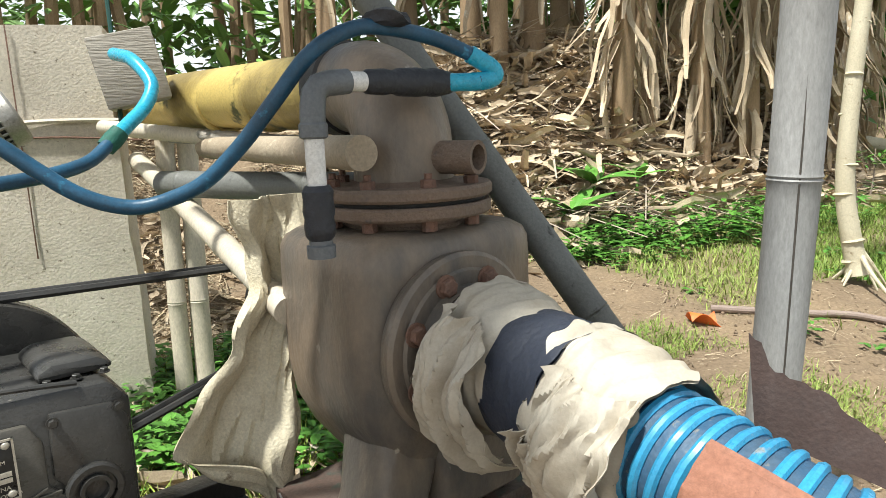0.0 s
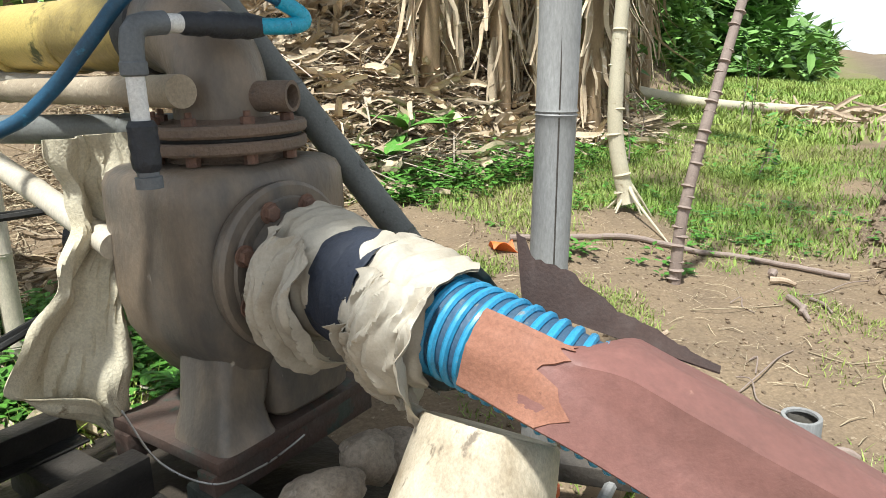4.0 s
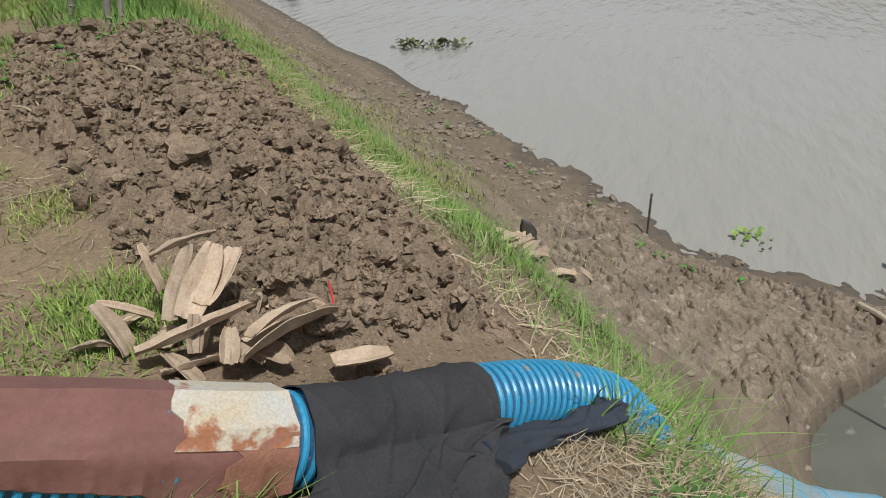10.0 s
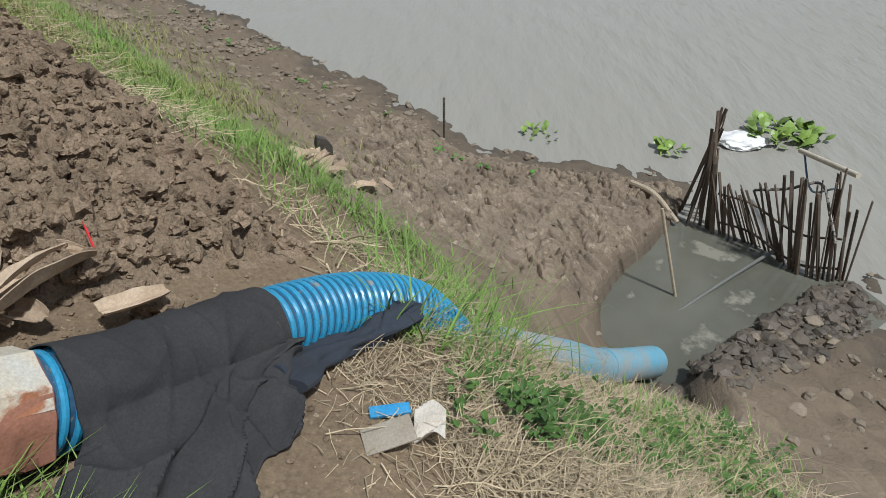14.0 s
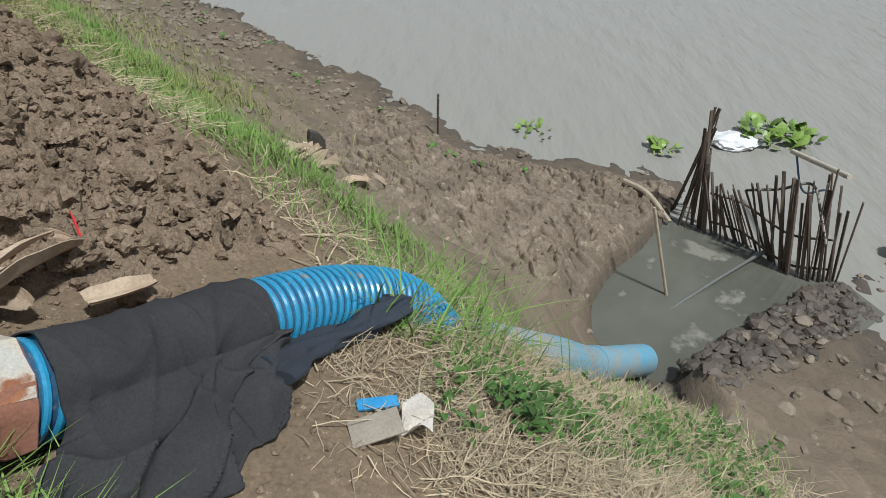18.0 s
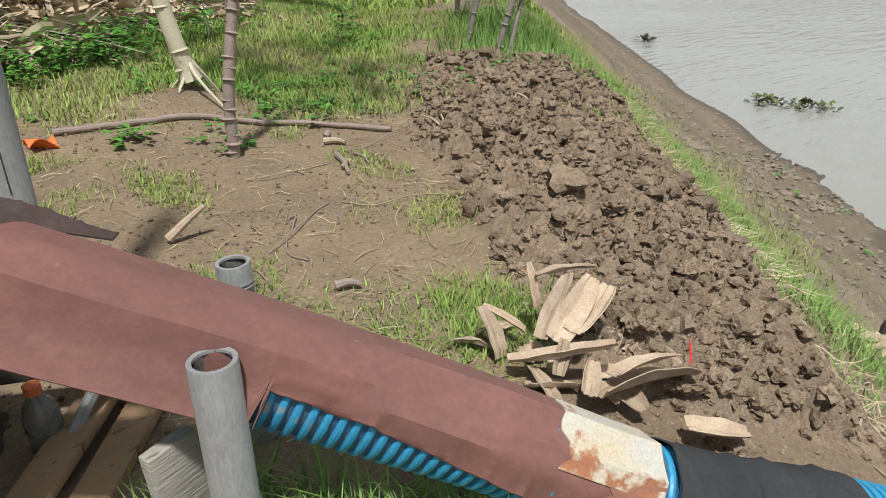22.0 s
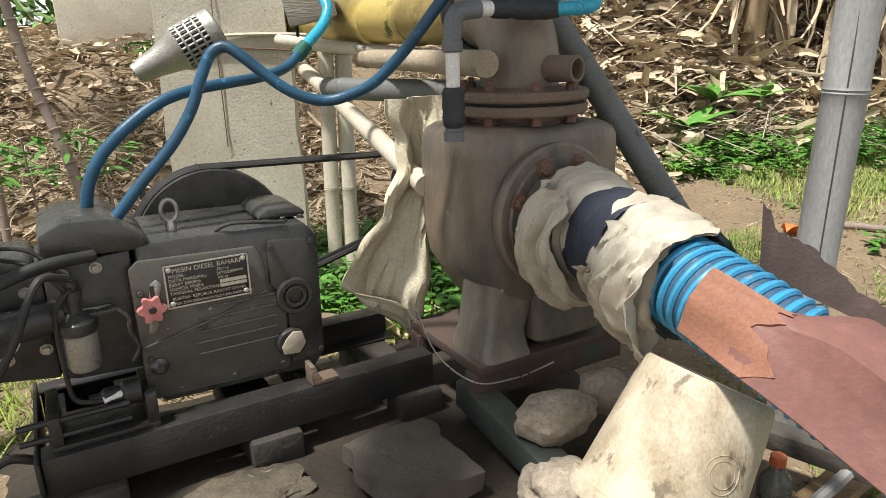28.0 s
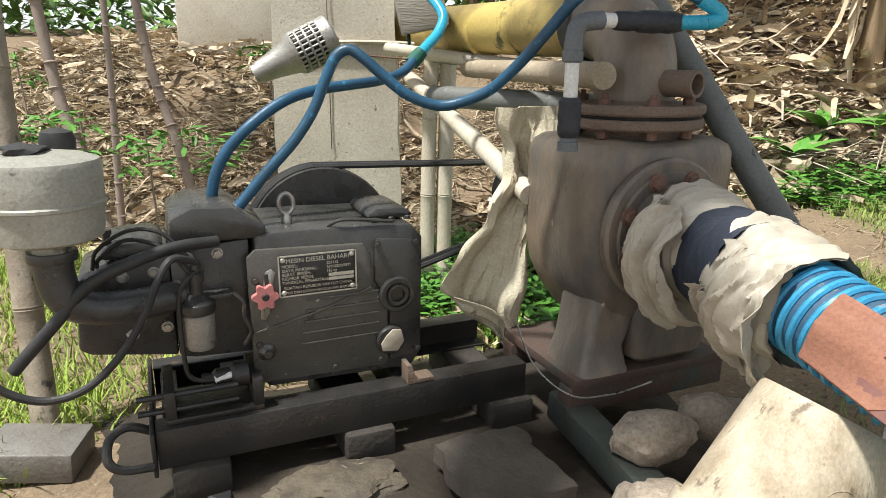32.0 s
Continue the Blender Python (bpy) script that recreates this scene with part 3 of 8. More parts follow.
M_DARKBLOCK = mat("oil_black_timber", (0.03, 0.027, 0.024), 0.75, var=(0.07, 0.058, 0.046), scale=6, spots=(0.16, 0.11, 0.075), spot_scale=12, spot_at=0.66, bump=0.6, bump_scale=40)
M_RUBBER = mat("black_rubber", (0.018, 0.018, 0.019), 0.6, var=(0.045, 0.043, 0.04), scale=12, bump=0.15, bump_scale=150)
M_STEEL = mat("worn_steel", (0.42, 0.41, 0.39), 0.35, 0.9, var=(0.25, 0.23, 0.2), scale=20, bump=0.1)
M_ALU = mat("dull_aluminium", (0.38, 0.37, 0.34), 0.5, 0.6, var=(0.24, 0.22, 0.19), scale=14, spots=(0.14, 0.12, 0.1), spot_scale=25, bump=0.2, bump_scale=100)
M_CLEANER = mat("air_cleaner_paint", (0.36, 0.35, 0.30), 0.5, 0.1, var=(0.19, 0.185, 0.155), scale=8, spots=(0.07, 0.065, 0.055), spot_scale=16, spot_at=0.6, bump=0.2, bump_scale=60)
M_PVCW = mat("white_pvc", (0.72, 0.71, 0.69), 0.4, var=(0.58, 0.56, 0.53), scale=25, spots=(0.3, 0.28, 0.26), spot_scale=60, spot_at=0.68, bump=0.05)
M_PVCG = mat("grey_pvc", (0.13, 0.14, 0.15), 0.45, var=(0.09, 0.095, 0.10), scale=16, bump=0.08)
M_TAPE = mat("black_inner_tube", (0.016, 0.018, 0.024), 0.55, var=(0.035, 0.037, 0.045), scale=18, bump=0.4, bump_scale=70)
M_BLUEHOSE = mat("blue_water_hose", (0.016, 0.085, 0.165), 0.42, var=(0.012, 0.045, 0.08), scale=9, amount=0.9, spots=(0.035, 0.19, 0.32), spot_scale=16, spot_at=0.63, bump=0.12, bump_scale=80)
M_CYAN = mat("cyan_hose", (0.03, 0.36, 0.52), 0.3, var=(0.03, 0.27, 0.43), scale=14, bump=0.06)
M_YELLOW = mat("yellow_mossy_pipe", (0.50, 0.38, 0.12), 0.55, var=(0.20, 0.15, 0.05), scale=3.4, amount=0.95, contrast=0.1, spots=(0.06, 0.065, 0.02), spot_scale=6, spot_at=0.60, bump=0.2, bump_scale=40)
M_SACK = mat("dirty_plastic_sack", (0.50, 0.46, 0.385), 0.55, var=(0.34, 0.285, 0.21), scale=9, amount=0.8, spots=(0.26, 0.19, 0.12), spot_scale=12, spot_at=0.66, bump=0.15, bump_scale=60, grain=0.1)
M_HANGSACK = mat("hanging_sack", (0.66, 0.61, 0.47), 0.6, var=(0.44, 0.37, 0.24), scale=5, amount=0.8, spots=(0.2, 0.15, 0.09), spot_scale=9, spot_at=0.62, bump=0.35, bump_scale=120)
M_COLOUR_PLATE = mat("data_plate_black", (0.012, 0.012, 0.013), 0.35, var=(0.03, 0.03, 0.03), scale=30, bump=0.0)
M_BRASS = mat("data_plate_letters", (0.50, 0.47, 0.40), 0.4, 0.3, bump=0.0)
M_RED = mat("faded_red_knob", (0.55, 0.20, 0.19), 0.5, var=(0.42, 0.15, 0.14), scale=30, bump=0.1)
M_REDIRON = mat("red_brown_base_paint", (0.085, 0.048, 0.036), 0.65, var=(0.06, 0.052, 0.046), scale=7, amount=0.9, spots=(0.045, 0.06, 0.048), spot_scale=9, spot_at=0.58, bump=0.3)


def bolt_at(p, axis, r=0.012, h=0.012, washer=True):
    bm = B()
    if washer:
        lathe(bm, [(r * 1.35, 0), (r * 1.35, h * 0.25)], p, axis, 12)
    lathe(bm, [(r, h * 0.2), (r, h * 0.9), (r * 0.85, h)], p, axis, 6)
    return bm


# ---- steel base under engine and pump ----
base = thing("engine_base", L(0.1, -1.6, 0.06), "black oily welded steel base frame under the diesel engine", "machine base")
ALONG = MACH @ Matrix.Rotation(radians(-90), 4, 'Z')
CHANNEL = ((0, 0.125), (0.08, 0.125), (0.08, 0.133), (0.01, 0.133), (0.01, 0.237), (0.08, 0.237), (0.08, 0.245), (0, 0.245))
part("front_beam", prism(B(), [(-1.40 - y, z) for y, z in CHANNEL], -0.43, 0.74, ALONG, 0.003), M_BLACKSTEEL, base, "black channel beam with the open side inwards")
part("rear_beam", prism(B(), [(-1.91 + y, z) for y, z in CHANNEL], -0.43, 0.80, ALONG, 0.003), M_BLACKSTEEL, base)
for a0, a1 in ((-0.41, -0.36), (-0.22, -0.13), (0.30, 0.38)):
    part("cross_member", moved(box(B(), a0, a1, 1.482, 1.818, 0.13, 0.236, 0.004), MACH), M_BLACKSTEEL, base)
part("end_plate", moved(box(B(), -0.445, -0.433, 1.38, 1.92, 0.115, 0.25, 0.004), MACH), M_BLACKSTEEL, base)
part("handle", tube(B(), smooth_path([L(-0.44, -1.47, .215), L(-0.50, -1.46, .245), L(-0.545, -1.43, .235), L(-0.555, -1.40, .185), L(-0.52, -1.39, .155), L(-0.44, -1.385, .15)], 26), 0.013, 10), M_BLACKSTEEL, base, "bent round bar handle")
for a0 in (-0.40, 0.10, 0.60):
    part("sleeper", moved(box(B(), a0, a0 + 0.16, 1.37, 1.95, 0.02, 0.124, 0.012), MACH), M_DARKBLOCK, base, "oil-blackened timber sleeper")
bm = box(B(), -0.40, -0.13, 1.42, 1.62, 0.246, 0.262, 0.003)
for a in (-0.40, -0.16):
    box(bm, a, a + 0.03, 1.42, 1.62, 0.262, 0.345, 0.003)
part("mounting_rail", moved(bm, MACH), M_BLACKSTEEL, base)
for z in (0.285, 0.33):
    part("stud", tube(B(), [L(-0.47, -1.44, z), L(-0.20, -1.44, z)], 0.009, 8), M_BLACKSTEEL, base)
bm = B()
prism(bm, [(0.31, 0.246), (0.40, 0.246), (0.40, 0.26), (0.34, 0.26), (0.325, 0.31), (0.31, 0.31)], 1.40, 1.46, bevel=0.002)
part("angle_bracket", moved(bm, MACH), M_RUSTIRON, base)

# ---- diesel engine ----
eng = thing("diesel_engine", L(-0.1, -1.65, 0.25), "black single-cylinder horizontal diesel engine with worn paint", "engine")
bm = B()
prism(bm, [(-0.12, 0.30), (-0.10, 0.27), (0.36, 0.26), (0.395, 0.31), (0.40, 0.70), (0.36, 0.745), (0.05, 0.755), (-0.12, 0.755)], 1.50, 1.86, bevel=0.012)
crank = part("crankcase", moved(bm, MACH), M_ENGINE, eng)
bm = B()
prism(bm, [(-0.145, 0.305), (-0.13, 0.295), (0.262, 0.288), (0.275, 0.30), (0.275, 0.50), (0.225, 0.56), (0.225, 0.655), (0.20, 0.70), (-0.12, 0.712), (-0.145, 0.69)], 1.485, 1.502, bevel=0.006)
cover = part("gear_cover", moved(bm, MACH), M_ENGCOVER, eng, "dark grey scratched gear case cover")
bm = B()
prism(bm, [(0.282, 0.30), (0.385, 0.31), (0.39, 0.66), (0.36, 0.70), (0.24, 0.71), (0.235, 0.57), (0.282, 0.51)], 1.488, 1.502, bevel=0.006)
part("side_cover", moved(bm, MACH), M_ENGINE, eng)
for k in range(5):
    zz = 0.40 + k * 0.035
    part("cover_rib", moved(box(B(), 0.0 + 0.005 * k, 0.245, 1.480, 1.4845, zz, zz + 0.007, 0.001), MACH), M_ENGCOVER, cover)
bm = B()
prism(bm, [(-0.14, 0.455), (0.06, 0.50), (0.22, 0.555), (0.22, 0.562), (0.06, 0.508), (-0.14, 0.463)], 1.478, 1.4845, bevel=0.001)
part("cover_rib", moved(bm, MACH), M_ENGCOVER, cover)
for a, z in ((-0.125, 0.33), (-0.125, 0.42), (0.03, 0.49), (0.10, 0.31), (0.25, 0.31), (0.245, 0.69), (-0.125, 0.62), (0.37, 0.69), (0.375, 0.33)):
    part("cover_bolt", bolt_at(L(a, -1.487, z), AX_B, 0.009, 0.010), M_ENGINE, cover)
part("drain_boss", lathe(B(), [(0.026, 0), (0.026, 0.006), (0.02, 0.01), (0.012, 0.018), (0.012, 0.024)], L(-0.105, -1.487, 0.395), AX_B, 20), M_ENGINE, cover)
# starter dog opening and the capped opening below it
bm = B()
lathe(bm, [(0.058, 0), (0.058, 0.012), (0.053, 0.016), (0.042, 0.016), (0.040, 0.006), (0.033, 0.006), (0.032, 0.02), (0.024, 0.02), (0.022, -0.01)], L(0.306, -1.490, 0.524), AX_B, 36, True, True)
part("crank_socket", bm, M_ENGINE, eng, "round hand crank socket")
part("filler_cap", lathe(B(), [(0.048, 0), (0.048, 0.014), (0.042, 0.02)], L(0.282, -1.490, 0.374), AX_B, 30), M_BLACKSTEEL, eng)
bm = B()
prism(bm, [(0.25, 0.345), (0.30, 0.34), (0.322, 0.37), (0.312, 0.41), (0.285, 0.415), (0.262, 0.395), (0.245, 0.37)], 1.462, 1.468, bevel=0.002)
part("filler_rag", moved(bm, MACH), M_SACK, eng, "white plastic rag stuffed round the filler")
# data plate
plate = part("data_plate", moved(box(B(), -0.060, 0.174, 1.476, 1.4795, 0.562, 0.688, 0.001), MACH), M_COLOUR_PLATE, eng, "black engine data plate with pale lettering")
bm = B()
for a0, a1, z0, z1 in ((-0.060, 0.174, 0.684, 0.688), (-0.060, 0.174, 0.562, 0.566), (-0.060, -0.056, 0.562, 0.688), (0.170, 0.174, 0.562, 0.688)):
    box(bm, a0, a1, 1.474, 1.4775, z0, z1)
part("plate_border", moved(bm, MACH), M_BRASS, plate)
for a, z in ((-0.046, 0.675), (0.160, 0.675), (-0.046, 0.575), (0.160, 0.575)):
    part("rivet", lathe(B(), [(0.008, 0), (0.006, 0.003), (0.002, 0.004)], L(a, -1.476, z), AX_B, 12), M_BRASS, plate)


def lettering(text, a, z, size, parent, b=-1.4745, align='LEFT'):
    cu = bpy.data.curves.new("lettering", 'FONT')
    cu.body, cu.size, cu.extrude, cu.align_x = text, size, 0.0004, align
    tmp = bpy.data.objects.new("lettering", cu)
    scene.collection.objects.link(tmp)
    me = bpy.data.meshes.new_from_object(tmp)
    bpy.data.objects.remove(tmp)
    bm = B()
    bm.from_mesh(me)
    bmesh.ops.transform(bm, matrix=LM(a, b, z, 90, 0, 0), verts=bm.verts)
    return part("lettering", bm, M_BRASS, parent, smooth=False)


lettering("MESIN DIESEL BAHARI", 0.057, 0.665, 0.0195, plate, align='CENTER')
for k, (word, val) in enumerate((("MODEL:", "ZS1115"), ("DAYA MAKSIMAL:", "26TK/2200RPM"), ("BERAT BERSIH:", "185 kg"), ("NOMOR MESIN:", None), ("TANGGAL PERAKITAN:", None))):
    zz = 0.651 - k * 0.0125
    lettering(word, -0.050, zz, 0.0132, plate)
    if val:
        lettering(val, 0.082, zz, 0.0115, plate)
    else:
        part("value_bar", moved(box(B(), 0.088, 0.164, 1.4735, 1.4755, zz - 0.001, zz + 0.0085), MACH), M_BRASS, plate)
lettering("BUATAN REPUBLIK RAKYAT CHINA", 0.057, 0.585, 0.0128, plate, align='CENTER')
lettering("DIIMPOR DAN DIDAIRKAN OLEH AMS INDONESIA", 0.057, 0.571, 0.0106, plate, align='CENTER')
# speed lever
bm = B()
prism(bm, [(-0.118, 0.505), (-0.105, 0.50), (-0.09, 0.52), (-0.085, 0.58), (-0.068, 0.64), (-0.08, 0.655), (-0.098, 0.645), (-0.108, 0.59)], 1.474, 1.480, bevel=0.002)
lever = part("speed_control", moved(bm, MACH), M_STEEL, eng, "slotted steel speed lever plate")
part("slot", moved(box(B(), -0.101, -0.089, 1.4715, 1.4737, 0.60, 0.64, 0.001, m=pose(0, 0, 0)), MACH), M_BLACKSTEEL, lever)
bm = B()
lathe_pts = []
for k in range(48):
    q = 2 * math.pi * k / 48
    lathe_pts.append((-0.103 + (0.033 + 0.006 * math.cos(6 * q)) * math.cos(q), 0.577 + (0.033 + 0.006 * math.cos(6 * q)) * math.sin(q)))
prism(bm, lathe_pts, 1.452, 1.472)
part("speed_knob", moved(bm, MACH), M_RED, eng, "faded red lobed plastic knob")
part("knob_screw", lathe(B(), [(0.011, 0), (0.009, 0.005)], L(-0.103, -1.452, 0.577), AX_B, 12), M_BLACKSTEEL, eng)
# cylinder block, hopper and head
bm = B()
prism(bm, [(-0.345, 0.405), (-0.30, 0.395), (-0.13, 0.388), (-0.13, 0.74), (-0.345, 0.725)], 1.52, 1.84, bevel=0.01)
part("cylinder_block", moved(bm, MACH), M_ENGINE, eng)
bm = B()
prism(bm, [(-0.345, 0.745), (-0.09, 0.740), (-0.08, 0.775), (-0.12, 0.80), (-0.17, 0.838), (-0.28, 0.843), (-0.34, 0.815)], 1.50, 1.82, bevel=0.012)
part("water_hopper", moved(bm, MACH), M_ENGINE, eng, "black water hopper cover with two hose necks")
bm = B()
prism(bm, [(-0.60, 0.46), (-0.57, 0.442), (-0.346, 0.405), (-0.346, 0.725), (-0.46, 0.71), (-0.585, 0.66)], 1.53, 1.82, bevel=0.012)
head = part("cylinder_head", moved(bm, MACH), M_ENGINE, eng)
bm = B()
prism(bm, [(-0.52, 0.70), (-0.36, 0.70), (-0.36, 0.735), (-0.39, 0.75), (-0.49, 0.745), (-0.52, 0.725)], 1.56, 1.80, bevel=0.012)
part("rocker_cover", moved(bm, MACH), M_ENGINE, eng)
for a, z in ((-0.55, 0.655), (-0.47, 0.66), (-0.39, 0.665), (-0.37, 0.50), (-0.46, 0.49), (-0.30, 0.70), (-0.22, 0.705)):
    part("head_bolt", bolt_at(L(a, -1.53 if a < -0.345 else -1.52, z), AX_B, 0.012, 0.014), M_STEEL, head)
bm = B()
prism(bm, [(0.24, 0.750), (0.385, 0.750), (0.39, 0.765), (0.36, 0.785), (0.27, 0.787), (0.24, 0.772)], 1.56, 1.78, bevel=0.012)
lid = part("inspection_cover", moved(bm, MACH), M_ENGINE, eng)
for a in (0.255, 0.31, 0.365):
    part("cover_bolt", bolt_at(L(a, -1.545, 0.751), UP, 0.009, 0.010), M_ENGINE, lid)
bm = B()
tube(bm, [L(-0.005 + 0.022 * math.sin(q), -1.60, 0.815 + 0.032 * -math.cos(q)) for q in [2 * math.pi * k / 20 for k in range(21)]], 0.007, 8)
lathe(bm, [(0.016, 0), (0.016, 0.014), (0.01, 0.03)], L(-0.005, -1.60, 0.756), UP, 14)
part("lifting_eye", bm, M_STEEL, eng, "grey steel lifting eye")
part("oil_line", tube(B(), smooth_path([L(0.10, -1.52, .756), L(0.14, -1.50, .775), L(0.22, -1.50, .768), L(0.30, -1.50, .757)], 20), 0.006, 8), M_ENGINE, eng)
# fuel filter
flt = part("fuel_filter", lathe(B(), [(0.036, 0), (0.042, 0.012), (0.044, 0.10), (0.040, 0.105)], L(-0.287, -1.47, 0.448), UP, 28), M_ALU, eng, "dull metal fuel filter bowl")
part("filter_head", lathe(B(), [(0.046, 0.0), (0.05, 0.012), (0.048, 0.03), (0.03, 0.045), (0.018, 0.055), (0.018, 0.09), (0.024, 0.092), (0.024, 0.115), (0.014, 0.12), (0.014, 0.14)], L(-0.287, -1.47, 0.554), UP, 28), M_ENGINE, flt)
part("filter_bracket", moved(box(B(), -0.29, -0.19, 1.465, 1.52, 0.585, 0.60, 0.003), MACH), M_ENGINE, flt)
part("fuel_pump", lathe(B(), [(0.036, 0), (0.036, 0.04), (0.026, 0.05), (0.026, 0.09), (0.016, 0.1), (0.016, 0.13)], L(-0.165, -1.475, 0.345), -AX_A, 22), M_BLACKSTEEL, eng)
for pts, r in (([(-0.287, -1.46, .675), (-0.31, -1.44, .66), (-0.335, -1.45, .60), (-0.335, -1.46, .42), (-0.32, -1.46, .36), (-0.26, -1.46, .345)], 0.007),
               ([(-0.19, -1.46, .60), (-0.165, -1.45, .57), (-0.165, -1.45, .53), (-0.15, -1.45, .48), (-0.17, -1.46, .44)], 0.007),
               ([(-0.30, -1.46, .67), (-0.36, -1.46, .75), (-0.45, -1.5, .77), (-0.52, -1.52, .72), (-0.53, -1.55, .69)], 0.006)):
    part("fuel_line", tube(B(), smooth_path([L(*p) for p in pts], 30), r, 8), M_BLACKSTEEL, eng)
part("overflow_hose", tube(B(), smooth_path([L(-0.29, -1.43, .715), L(-0.344, -1.39, .735), L(-0.383, -1.37, .685), L(-0.417, -1.36, .612), L(-0.481, -1.36, .511), L(-0.57, -1.36, .429), L(-0.663, -1.36, .409), L(-0.746, -1.36, .447), L(-0.807, -1.36, .527), L(-0.84, -1.38, .62)], 60), 0.0105, 10), M_RUBBER, eng, "black rubber hose hanging in a loop beside the intake")
part("breather_hose", tube(B(), smooth_path([L(-0.22, -1.50, .745), L(-0.341, -1.44, .752), L(-0.474, -1.40, .721), L(-0.558, -1.40, .674), L(-0.617, -1.40, .608), L(-0.734, -1.40, .483)], 40), 0.0165, 12), M_RUBBER, eng, "thick black rubber hose ending free in the air")
part("injector_line", tube(B(), smooth_path([L(-0.30, -1.45, .72), L(-0.36, -1.46, .79), L(-0.44, -1.48, .80), L(-0.52, -1.50, .75), L(-0.54, -1.53, .69)], 30), 0.0055, 8), M_BLACKSTEEL, eng)
part("injector", lathe(B(), [(0.016, 0), (0.016, 0.03), (0.010, 0.035), (0.010, 0.065), (0.014, 0.067), (0.014, 0.08)], L(-0.50, -1.60, .70), UP, 12), M_BLACKSTEEL, eng)
part("drain_fitting", tube(B(), [L(-0.26, -1.46, .345), L(-0.20, -1.46, .355)], 0.012, 10), M_PVCW, eng, "white plastic sleeve on the fuel line")
# intake pipe and air cleaner
part("intake_pipe", tube(B(), smooth_path([L(-0.33, -1.50, .60), L(-0.44, -1.45, .603), L(-0.54, -1.44, .612), L(-0.595, -1.43, .645), L(-0.614, -1.43, .70), L(-0.615, -1.43, .765)], 40), lambda t: 0.043 + 0.004 * t, 24), M_ENGINE, eng, "black bent intake pipe")
part("pipe_clamp", lathe(B(), [(0.056, 0), (0.058, 0.004), (0.058, 0.022), (0.056, 0.026)], L(-0.615, -1.43, .752), UP, 28), M_ENGINE, eng)
cl = part("air_cleaner", lathe(B(), [(0.048, -0.03), (0.05, 0.005), (0.10, 0.010), (0.122, 0.020), (0.126, 0.05), (0.131, 0.098), (0.138, 0.101), (0.138, 0.108), (0.132, 0.112), (0.136, 0.195), (0.130, 0.208), (0.09, 0.222), (0.03, 0.230)], L(-0.612, -1.43, .795), UP, 40), M_CLEANER, eng, "dented grey-green oil bath air cleaner")
part("cleaner_cap", lathe(B(), [(0.04, 0), (0.042, 0.03), (0.036, 0.05), (0.012, 0.06)], L(-0.575, -1.50, 1.01), UP, 20), M_RUBBER, cl)
part("rag", lump(B(), L(-0.64, -1.42, 1.028), (0.06, 0.05, 0.014), 2, .5, 2.0, 3), M_RUBBER, cl, "black rag on the air cleaner")
part("string_tie", tube(B(), smooth_path([L(-0.43, -1.455, .645), L(-0.415, -1.42, .60), L(-0.43, -1.44, .55), L(-0.47, -1.43, .53), L(-0.44, -1.42, .535)], 24), 0.004, 6), M_SACK, eng, "pale string tied on the intake")
# flywheel
bm = B()
lathe(bm, [(0.085, 0.0), (0.165, 0.0), (0.175, -0.02), (0.225, -0.02), (0.232, 0.0), (0.255, 0.005), (0.260, 0.015), (0.260, 0.085), (0.255, 0.095), (0.085, 0.095)], L(0.175, -1.99, 0.612), AX_B, 72, False, False)
part("flywheel", bm, M_ENGINE, eng, "black cast iron flywheel")
bm = B()
lathe(bm, [(0.03, -0.02), (0.084, -0.02), (0.084, 0.10), (0.03, 0.12)], L(0.175, -1.99, 0.612), AX_B, 40)
part("flywheel_hub", bm, M_ENGINE, eng)

# ---- pump ----
pump = thing("water_pump", L(1.05, -1.38, 0.17), "dark rust-stained cast iron self-priming water pump", "pump")


def squircle(a0, a1, y0, y1, z, ra, n=40, p=4.0):
    ca, cy, ha, hy = (a0 + a1) / 2, (y0 + y1) / 2, (a1 - a0) / 2, (y1 - y0) / 2
    out = []
    for k in range(n):
        q = 2 * math.pi * k / n
        c, s = math.cos(q), math.sin(q)
        out.append(MACH @ Vector((ca + ha * math.copysign(abs(c) ** (2 / p), c), cy + hy * math.copysign(abs(s) ** (2 / p), s), z)))
    return out


bm = B()
prof = [(0.37, .13, .15), (0.42, .175, .19), (0.49, .225, .22), (0.57, .262, .235), (0.66, .278, .24), (0.78, .281, .24), (0.92, .281, .24), (0.965, .278, .238), (0.988, .266, .230), (1.004, .238, .212), (1.013, .17, .16)]
rings(bm, [squircle(1.078 - ha, 1.078 + ha, 1.385 - hy, 1.385 + hy, z, 0.1, 56, 5.0) for z, ha, hy in prof])
part("volute_casing", bm, M_CAST, pump)
bm = B()
rings(bm, [squircle(0.895 - .105, 0.895 + .085, 1.26 - .115, 1.26 + .12, 0.286, .05, 28, 6), squircle(0.895 - .10, 0.895 + .08, 1.265 - .11, 1.265 + .12, 0.305, .05, 28, 6),
           squircle(0.90 - .085, 0.90 + .075, 1.27 - .095, 1.27 + .11, 0.36, .05, 28, 5), squircle(0.915 - .085, 0.915 + .09, 1.275 - .10, 1.275 + .11, 0.44, .05, 28, 5), squircle(0.945 - .10, 0.945 + .12, 1.29 - .105, 1.29 + .11, 0.53, .05, 28, 4)])
part("front_foot", bm, M_CAST, pump, "mud-stained cast foot")
bm = B()
